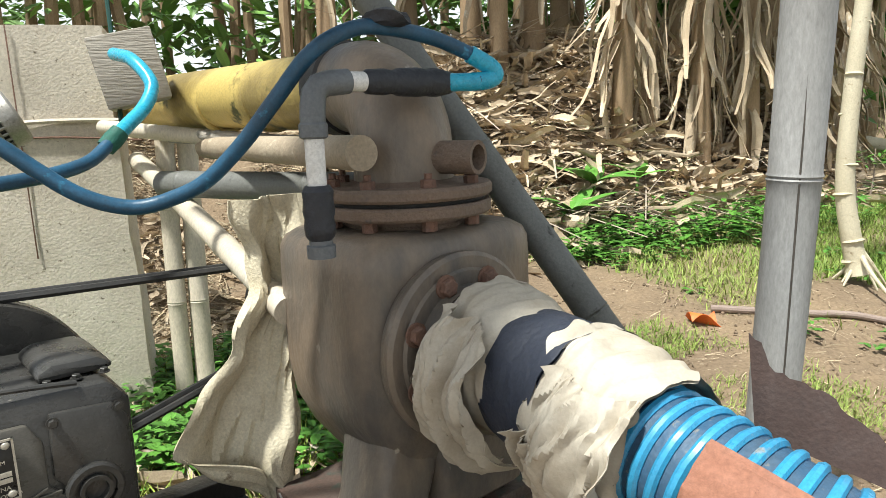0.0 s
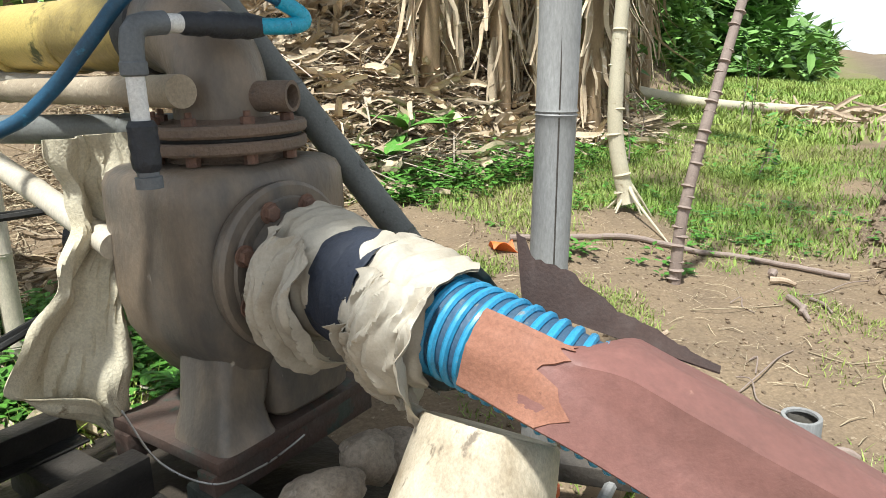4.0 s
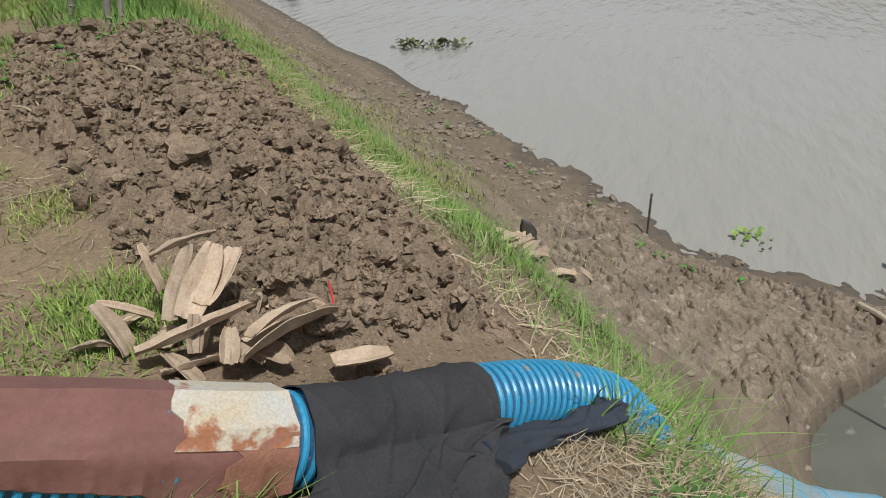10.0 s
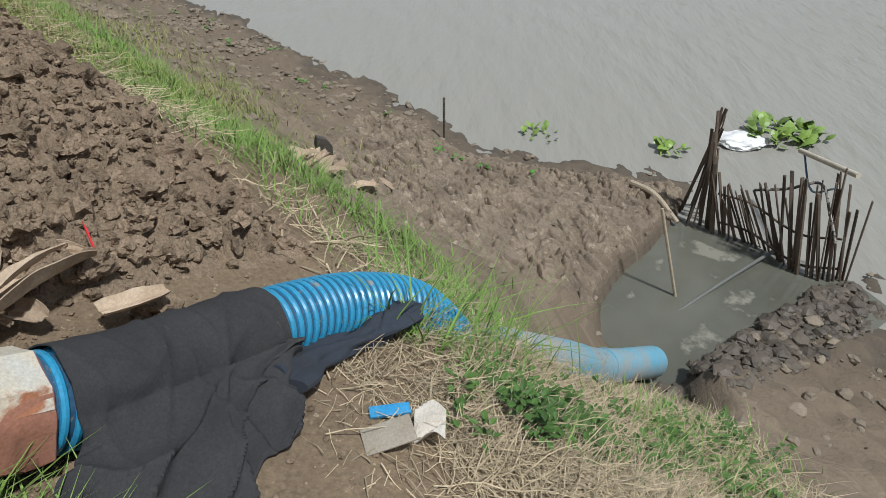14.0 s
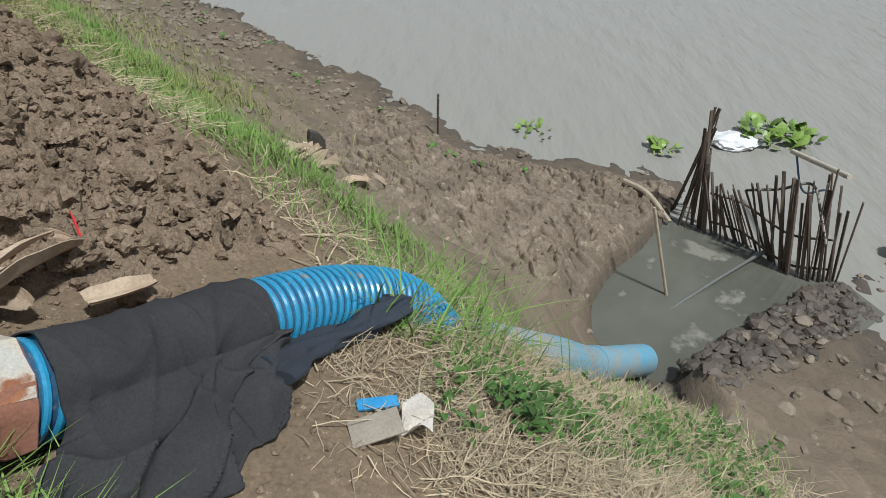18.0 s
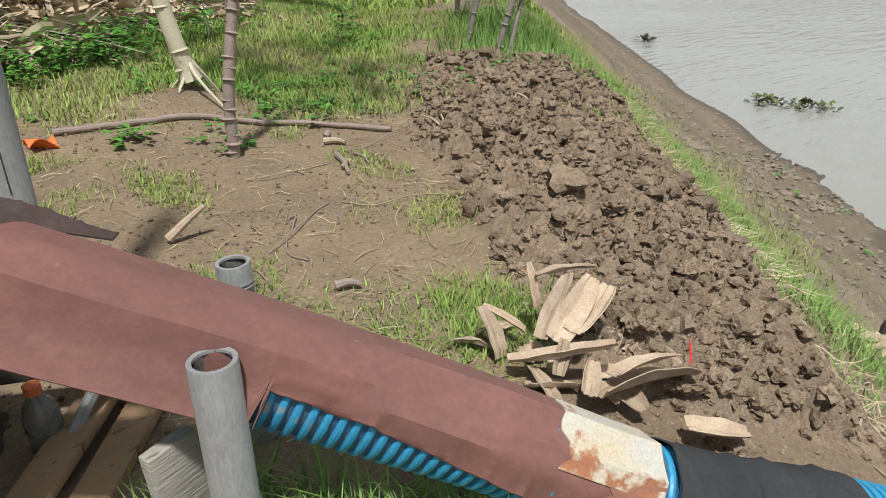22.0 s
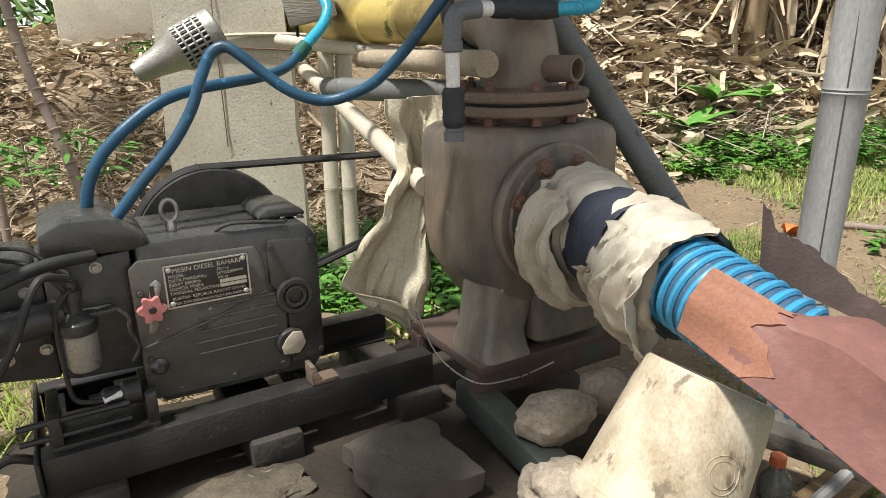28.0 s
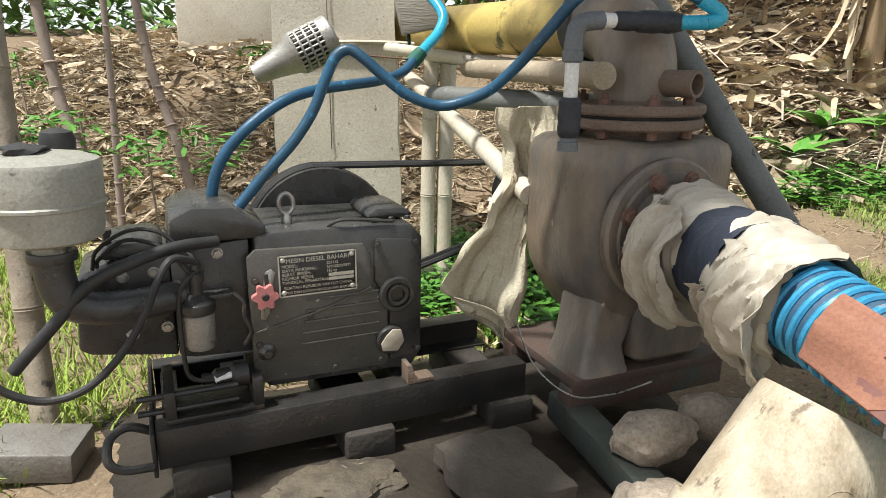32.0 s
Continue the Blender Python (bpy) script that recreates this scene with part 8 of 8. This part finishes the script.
for k, (x0, y0, x1, y1, r) in enumerate(((1.40, 2.10, 1.56, 2.06, 0.022), (2.55, 2.50, 2.42, 2.22, 0.018), (2.64, 2.45, 2.58, 2.25, 0.010), (2.62, 2.72, 2.70, 2.62, 0.022), (2.70, 2.80, 2.66, 2.76, 0.028), (2.5, 2.35, 2.44, 2.30, 0.02), (1.7, 1.35, 1.78, 1.30, 0.02), (1.35, 1.15, 1.42, 1.08, 0.018))):
    z0, z1 = height(x0, y0) + r, height(x1, y1) + r + (0.12 if k == 0 else 0)
    solo("wood_scrap", tube(B(), smooth_path([(x0, y0, z0), ((x0 + x1) / 2 + 0.01, (y0 + y1) / 2, (z0 + z1) / 2 + 0.01), (x1, y1, z1)], 8), lambda t, r=r: r * (1 - 0.5 * t), 8), M_HUSK if k in (0, 3) else M_CASS, "dry scrap of wood lying on the soil", "wood scrap", "wood scraps")
for k in range(12):
    x, y, a, ln = 1.5 + 1.6 * rng.random(), 1.3 + 1.9 * rng.random(), 6.28 * rng.random(), 0.15 + 0.4 * rng.random()
    p = [(x + math.cos(a) * ln * t + 0.03 * math.sin(7 * t + k), y + math.sin(a) * ln * t + 0.03 * math.cos(5 * t + k)) for t in (0, .33, .66, 1)]
    solo("twig", tube(B(), smooth_path([(q[0], q[1], height(*q) + 0.008 + 0.02 * (i == 2)) for i, q in enumerate(p)], 12), 0.003, 6), M_CASS if k % 4 else M_STRAW, "thin dry twig lying on the soil", "twig", "twigs")
for k in range(7):
    x, y, a = 3.0 + 0.12 * k, 2.25 + 0.1 * math.sin(k * 2), -0.6 + 0.2 * math.sin(k * 3)
    solo("dry_root", tube(B(), smooth_path([(x + 0.22 * t * math.cos(a), y + 0.45 * (t - .5) * math.cos(k), height(x + 0.22 * t, y) + 0.03 + 0.05 * math.sin(3 * t + k)) for t in (0, .3, .6, 1)], 14), 0.006, 6), M_STRAW, "pale dry root lying on the clods", "root", "dry roots")
# fallen stem across the far path
bm = tube(B(), smooth_path([(5.6, 10.6, height(5.6, 10.6) + 0.12), (7.5, 10.2, height(7.5, 10.2) + 0.12), (9.6, 9.6, height(9.6, 9.6) + 0.12)], 16), lambda t: 0.11 - 0.03 * t, 12)
solo("fallen_stem", bm, M_PALEBARK, "fallen pale banana stem lying across the path", "fallen stem")
litter("fallen_leaves", scatter(500, 8.5, 11, 8.5, 10.4, lambda x, y: 0.5), 0.3, 0.9, 0.03, 0.12, "pale dry leaves at the end of the fallen stem", material=M_HUSK)

# crumbs and small stones over the bare soil
bm = bmesh.new()
bmesh.ops.create_icosphere(bm, subdivisions=1, radius=1.0)
cv, cf = np.array([v.co[:] for v in bm.verts]), np.array([[v.index for v in f.verts] for f in bm.faces])
bm.free()
pts = scatter(26000, 0.6, 5.5, -1.0, 4.8, lambda x, y: (0.25 + 0.75 * patch(x, y, 1.7, 51)) * (1 - 0.8 * meadow(x, y)) if bank_t(x, y) < 0.3 and river_s(x, y) < 2.6 else 0)
n = len(pts)
rr = 0.002 + 0.009 * nr.rand(n) ** 3
q = cv[None] * rr[:, None, None] * (0.6 + 0.8 * nr.rand(n, 12, 1)) * (0.7 + 0.6 * nr.rand(n, 1, 3)) + pts[:, None, :] + np.stack([0 * rr, 0 * rr, rr * 0.3], 1)[:, None, :]
me = bpy.data.meshes.new("soil_crumbs")
me.from_pydata(q.reshape(-1, 3).tolist(), [], (cf[None] + (np.arange(n) * 12)[:, None, None]).reshape(-1, 3).tolist())
me.materials.append(M_CLOD)
tagged(new("soil_crumbs", me), "crumbs of soil and grit on the bare ground", "soil crumbs", kind="stuff")

# ---- river edge ----
M_STICK = mat("dark_wet_stick", (0.085, 0.062, 0.045), 0.8, var=(0.15, 0.115, 0.085), scale=12, bump=0.4, bump_scale=60, random_ob=0.35)
M_REED = mat("pale_stick", (0.45, 0.38, 0.28), 0.8, var=(0.30, 0.24, 0.17), scale=9, bump=0.2)
fence = thing("stick_fence", (5.2, -3.3, WATER_Z), "crooked fence of dark split sticks round the intake pool", "fence")
# foot, top (x, y, height over the water) of the sticks that set its line
FENCE = [((6.02, -2.88), (6.00, -3.05, 0.66)), ((5.90, -2.90), (5.88, -2.96, 1.02)), ((5.80, -2.98), (5.82, -2.95, 1.08)), ((5.64, -3.08), (5.69, -2.98, 0.72)), ((5.54, -3.22), (5.61, -3.07, 0.54)), ((5.46, -3.36), (5.56, -3.15, 0.55)),
         ((5.32, -3.50), (5.45, -3.28, 0.66)), ((5.16, -3.54), (5.28, -3.34, 0.85)), ((5.07, -3.60), (5.15, -3.46, 0.84)), ((5.00, -3.70), (5.09, -3.55, 0.96)), ((4.98, -3.82), (5.09, -3.66, 0.97)), ((4.99, -3.93), (5.04, -3.88, 0.72))]
frng = random.Random(5)
for k in range(58):
    t = k / 57 * (len(FENCE) - 1)
    i = min(int(t), len(FENCE) - 2)
    f = t - i
    (ax, ay), (tx, ty, th) = FENCE[i]
    (bx2, by2), (ux2, uy2, uh) = FENCE[i + 1]
    x, y = ax + (bx2 - ax) * f + 0.05 * (frng.random() - 0.5), ay + (by2 - ay) * f + 0.05 * (frng.random() - 0.5)
    qx, qy, hgt = tx + (ux2 - tx) * f + 0.09 * (frng.random() - 0.5), ty + (uy2 - ty) * f + 0.09 * (frng.random() - 0.5), (th + (uh - th) * f) * (0.72 + 0.30 * frng.random())
    if k < 12:      # the bundle at the corner, feet spread and heads together
        qx, qy, hgt = 5.84 + 0.05 * (frng.random() - 0.5), -2.98 + 0.09 * (frng.random() - 0.5), (0.70 + 0.42 * frng.random())
        x, y = 5.66 + 0.44 * frng.random(), -2.86 - 0.24 * frng.random()
    wd = 0.009 + 0.008 * frng.random()
    bm = box(B(), -wd, wd, -0.006, 0.006, -0.3, hgt, 0.003)
    m = Matrix.Translation((x, y, WATER_Z)) @ Matrix.Shear('XY', 4, ((qx - x) / hgt, (qy - y) / hgt)) @ Matrix.Rotation(frng.random() * 3, 4, 'Z')
    part("stick", moved(bm, m), M_STICK, fence)
FB = [(5.60, -3.12), (5.46, -3.36), (5.20, -3.52), (5.04, -3.64), (4.99, -3.90)]
for z, off in ((0.10, 0.03), (0.36, 0.07)):
    part("cross_rail", tube(B(), smooth_path([(x + off, y + off, WATER_Z + z + 0.02 * math.sin(7 * x)) for x, y in FB], 30), 0.010, 8), M_STICK, fence)
bamboo("bamboo_pole", (6.00, -3.80, WATER_Z + 0.62), (5.16, -3.82, WATER_Z + 0.86), 0.022, M_BAMW, "pale bamboo tied across the stick fence", nodes=0.25)
part("rope", tube(B(), smooth_path([(5.50, -3.26, WATER_Z + 0.52), (5.30, -3.42, WATER_Z + 0.66), (5.14, -3.56, WATER_Z + 0.80), (5.05, -3.66, WATER_Z + 0.58), (5.0, -3.75, WATER_Z + 0.36)], 40), 0.012, 8), mat("striped_rope", (0.5, 0.47, 0.42), 0.8, var=(0.05, 0.05, 0.05), scale=30, amount=1.0, bump=0.3, contrast=0.03), fence, "grey twisted rope")
part("blue_cord", tube(B(), smooth_path([(5.95, -3.80, WATER_Z + 0.64), (5.55, -3.74, WATER_Z + 0.50), (5.2, -3.70, WATER_Z + 0.72)], 12), 0.009, 6), M_BLUEHOSE, fence)
solo("marker_stick", tube(B(), [(4.72, -2.60, WATER_Z - 0.2), (4.90, -2.34, WATER_Z + 0.72)], 0.012, 8), M_REED, "pale thin stick standing in the pool", "stick")
solo("floating_stick", tube(B(), smooth_path([(4.50, -2.40, WATER_Z - 0.02), (4.92, -2.96, WATER_Z + 0.03), (5.31, -3.50, WATER_Z + 0.07)], 10), 0.015, 8), M_BAMD, "dark stick lying across the pool", "stick")
solo("driftwood", tube(B(), smooth_path([(6.25, -2.47, height(6.25, -2.47) + 0.05), (5.98, -2.62, height(5.98, -2.62) + 0.06), (5.71, -2.785, WATER_Z + 0.05)], 10), lambda t: 0.03 - 0.01 * t, 8), M_REED, "grey branch lying on the mud by the pool", "branch")
bm = lathe(B(), [(0.010, 0), (0.010, 0.5)], (7.25, -0.68, -2.35), (0.08, 0.0, 1), 8)
stake = thing("mooring_stake", (7.25, -0.68, -2.35), "thin dark notched stake standing in the mud at the waterline", "stake")
rod = part("rod", bm, M_STICK, stake)
for k in range(11):
    part("notch", lathe(B(), [(0.010, 0), (0.017, 0.008), (0.010, 0.02)], Vector((7.25, -0.68, -2.15)) + Vector((0.08, 0, 1)) * (0.028 * k), (0.08, 0, 1), 8), M_STICK, rod)
# plastic bag
bm = lump(B(), (7.30, -3.84, WATER_Z + 0.04), (0.17, 0.26, 0.075), 4, 0.35, 1.6, 2.0)
for v in bm.verts:
    if v.co.z < WATER_Z - 0.03:
        v.co.z = WATER_Z - 0.03
solo("plastic_bag", bm, mat("white_plastic_bag", (0.80, 0.80, 0.80), 0.45, var=(0.68, 0.68, 0.68), scale=9, bump=0.4, bump_scale=14), "knotted white plastic bag floating at the fence", "bag")


def hyacinth(name, cx, cy, rx, ry, n, size, label, seed, tone=1.0):
    ob = thing(name, (cx, cy, WATER_Z), label, "water plants", "water hyacinth clumps")
    b, d, u = [], [], []
    for k in range(n):
        a, q = nr.rand() * 6.283, math.sqrt(nr.rand())
        b.append([cx + rx * q * math.cos(a), cy + ry * q * math.sin(a), WATER_Z - 0.01])
        e = nr.rand() * 6.283
        d.append([0.7 * math.cos(e), 0.7 * math.sin(e), 0.5 + nr.rand()])
        u.append([math.cos(e), math.sin(e), 0.1])
    ln = size * (0.6 + 0.8 * nr.rand(n))
    ribbons("leaves", b, d, u, ln, ln * 0.55, 0.5 * nr.rand(n), mat("hyacinth_leaf", (0.21 * tone, 0.31 * tone ** 1.4, 0.06 * tone), 0.4, var=(0.11 * tone, 0.20 * tone ** 1.4, 0.04), scale=4, bump=0.0, island=0.35, spec=0.5), 6, 0.12, lambda t: 0.15 if t < 0.4 else math.sin(math.pi * min(1, (t - 0.4) / 0.6 * 0.9 + 0.1)), parent=ob)


hyacinth("water_hyacinth", 7.48, -4.38, 0.30, 0.40, 75, 0.17, "bright green water hyacinth floating behind the fence", 1)
hyacinth("water_hyacinth", 7.10, -3.08, 0.14, 0.18, 18, 0.15, "small green water hyacinth at the mud edge", 2)
hyacinth("water_hyacinth", 7.45, -1.75, 0.18, 0.25, 16, 0.10, "green water plants stranded on the waterline", 3)
hyacinth("water_hyacinth", 5.1, -4.75, 0.35, 0.3, 40, 0.16, "small floating water plants beyond the fence", 4)
hyacinth("water_hyacinth", 15.3, 4.62, 0.42, 0.95, 90, 0.17, "floating raft of dull green water weed on the river", 5, 0.45)
hyacinth("water_hyacinth", 20.8, 11.2, 0.14, 0.16, 18, 0.25, "small dark clump drifting on the river", 6, 0.3)
# stump and husks on the slope
bm = B()
z = height(5.27, 0.18)
prism(bm, [(-0.06, -0.1), (0.06, -0.1), (0.065, 0.16), (0.03, 0.22), (-0.045, 0.26), (-0.06, 0.2)], -0.03, 0.03, pose(5.27, 0.18, z, 0, 0, -60), 0.006)
solo("stump", bm, M_DARKWOOD, "broken brown stump of a post on the slope", "stump")
for k in range(16):
    x, y = 4.75 + 0.45 * rng.random(), 0.30 - 0.75 * rng.random() * (k / 16) - 0.1 * rng.random()
    z = height(x, y)
    az, ln, wd = 6.28 * rng.random(), 0.12 + 0.2 * rng.random(), 0.05 + 0.05 * rng.random()
    bm = B()
    ca, sa2 = math.cos(az), math.sin(az)
    sheet(bm, lambda u, v: (x + (u - .5) * ln * ca - (v - .5) * wd * sa2, y + (u - .5) * ln * sa2 + (v - .5) * wd * ca, z + 0.03 + 0.04 * math.sin(3 * u + k) + 0.03 * abs(v - .5)), 8, 4, 0.004)
    solo("dry_husk", bm, M_HUSK, "small pale dry husk lying on the river slope", "dry husk", "slope husks")
# mud flakes and pebbles on the lower bank
base = []
for k in range(6):
    bm = B()
    lump(bm, (0, 0, 0), (1, 1, 0.55), 1 if k < 3 else 2, 0.5, 1.1, k * 3.7)
    base.append((np.array([v.co[:] for v in bm.verts]), [[v.index for v in f.verts] for f in bm.faces]))
    bm.free()
vs, fs, off = [], [], 0


def flake_zone(x, y):
    s = river_s(x, y)
    d = inside(POOL, x, y) if 3 < x < 8 and y < -1 else -9
    if d > -0.02:
        return 0.0
    return max(0.7 * sstep(0.55, 0.2, abs(s - 5.25)) * patch(x, y, 0.9, 17, -0.35, 0.1), 0.28 * sstep(3.0, 3.6, s) * sstep(6.2, 5.9, s) * (0.2 + 0.8 * patch(x, y, 1.6, 23, -0.2, 0.3)), 0.8 * sstep(-0.30, -0.02, d) * patch(x, y, 2, 3, -0.2, 0.2) * (1 if y < -2.3 and x < 5 else 0.3))


pts = np.concatenate([scatter(32000, 3.0, 12, -5.5, 6, flake_zone), scatter_bank(9000, 8, 24, 3.6, 5.9, flake_zone)])
for i, p in enumerate(pts):
    b, f = base[i % 6]
    r = 0.006 + 0.045 * nr.rand() ** 3
    a = nr.rand() * 6.283
    q = b * r * (0.7 + 0.6 * nr.rand(3))
    q = np.stack([q[:, 0] * math.cos(a) - q[:, 1] * math.sin(a), q[:, 0] * math.sin(a) + q[:, 1] * math.cos(a), q[:, 2]], 1) + p + [0, 0, r * 0.15]
    vs.append(q)
    fs += [[j + off for j in g] for g in f]
    off += len(b)


def lumps(name, verts, faces, material, label):
    me = bpy.data.meshes.new(name)
    me.from_pydata(np.concatenate(verts).tolist(), [], faces)
    me.materials.append(material)
    tagged(new(name, me), label, "mud lumps", kind="stuff")


lumps("mud_lumps", vs, fs, M_MUD, "grey-brown lumps and flakes of drying mud on the lower bank")
vs, fs, off = [], [], 0
for i in range(750):
    t = nr.rand() * 5
    j = min(4, int(t))
    (ax, ay), (bx2, by2) = POOL[6 + j], POOL[7 + j]
    away = 0.02 + 0.42 * nr.rand() ** 1.6
    x, y = ax + (bx2 - ax) * (t - j) - 0.80 * away, ay + (by2 - ay) * (t - j) - 0.60 * away
    b, f = base[i % 6]
    r = 0.012 + 0.06 * nr.rand() ** 3 * (1.2 - away)
    q = b * r * (0.7 + 0.6 * nr.rand(3))
    a = nr.rand() * 6.283
    vs.append(np.stack([q[:, 0] * math.cos(a) - q[:, 1] * math.sin(a), q[:, 0] * math.sin(a) + q[:, 1] * math.cos(a), q[:, 2]], 1) + [x, y, height(x, y) + r * 0.2])
    fs += [[v + off for v in g] for g in f]
    off += len(b)
lumps("wet_mud_lumps", vs, fs, M_WETMUD, "dark wet lumps of mud along the edge of the pool")
# crust of drying mud broken by cracks
def make_crust():
    n, m = 330, 320
    verts, faces = [], []
    for i in range(n + 1):
        for j in range(m + 1):
            x, y = 4.3 + 3.4 * i / n, -3.0 + 3.4 * j / m
            s, d = river_s(x, y), inside(POOL, x, y)
            edge = sstep(3.15, 3.6, s) * sstep(5.75, 5.4, s) * sstep(-0.02, -0.22, d) * sstep(4.3, 4.5, x) * sstep(0.4, 0.1, y)
            p = Vector((x, y, 0.0))
            p += 0.06 * Vector((noise.noise(p * 5), noise.noise(p * 5 + Vector((3, 0, 0))), 0))
            a, b = noise.voronoi(p * 4.6)[0], noise.voronoi(p * 10.0)[0]
            wide = 0.35 + 0.65 * sstep(-0.25, 0.35, noise.noise(p * 1.5 + Vector((0, 0, 5))))
            z = 0.085 * wide * sstep(0.03, 0.13, a[1] - a[0]) + 0.050 * wide * sstep(0.03, 0.18, b[1] - b[0]) - 0.078 * wide + 0.012 + 0.022 * noise.noise(p * 9) + 0.010 * noise.noise(p * 24)
            verts.append((x, y, height(x, y) + z * edge - 0.05 * sstep(0.3, 0.0, edge)))
    for i in range(n):
        for j in range(m):
            faces.append((i * (m + 1) + j, (i + 1) * (m + 1) + j, (i + 1) * (m + 1) + j + 1, i * (m + 1) + j + 1))
    me = bpy.data.meshes.new("mud_crust")
    me.from_pydata(verts, [], faces)
    me.polygons.foreach_set("use_smooth", [True] * len(faces))
    me.materials.append(mat("drying_mud", (0.265, 0.212, 0.158), 0.9, var=(0.15, 0.118, 0.09), scale=3.2, amount=0.9, spots=(0.34, 0.28, 0.215), spot_scale=9, spot_at=0.6, bump=0.7, bump_scale=60, grain=0.3, grain_scale=50, spec=0.25))
    tagged(new("mud_crust", me), "grey-brown crust of drying mud split by cracks", "mud crust", kind="stuff")


make_crust()
# litter by the black cloth
bm = box(B(), -0.055, 0.055, -0.018, 0.018, 0, 0.012, 0.003)
solo("blue_packet", moved(bm, pose(1.87, -0.69, height(1.87, -0.69) + 0.015, 4, 5, -75)), mat("blue_carton", (0.03, 0.25, 0.55), 0.4, var=(0.08, 0.35, 0.6), scale=20, bump=0.1), "crushed blue carton packet on the straw", "packet")
bm = box(B(), -0.065, 0.065, -0.04, 0.04, 0, 0.006, 0.001)
solo("cardboard", moved(bm, pose(1.76, -0.70, height(1.76, -0.7) + 0.03, 3, -6, -70)), mat("grey_cardboard", (0.36, 0.32, 0.26), 0.85, var=(0.25, 0.21, 0.16), scale=9, bump=0.2), "dirty grey piece of cardboard lying on straw", "cardboard")
bm = B()
sheet(bm, lambda u, v: (1.77 + 0.10 * u, -0.84 + 0.08 * v, height(1.8, -0.8) + 0.05 + 0.03 * math.sin(6 * u + 4 * v)), 10, 8, 0.002)
solo("paper_scrap", bm, mat("crumpled_paper", (0.62, 0.58, 0.52), 0.8, var=(0.48, 0.43, 0.37), scale=14, bump=0.3), "crumpled white paper scrap beside the cardboard", "paper")
# concrete tank and house far behind the garden
bm = box(B(), -0.45, 0.45, -0.4, 0.4, -0.3, 0.62, 0.02)
solo("concrete_tank", moved(bm, pose(-4.05, 5.4, height(-4.05, 5.4), 0, 0, 30)), M_CONC, "low grey concrete tank on the bank behind the engine", "tank")
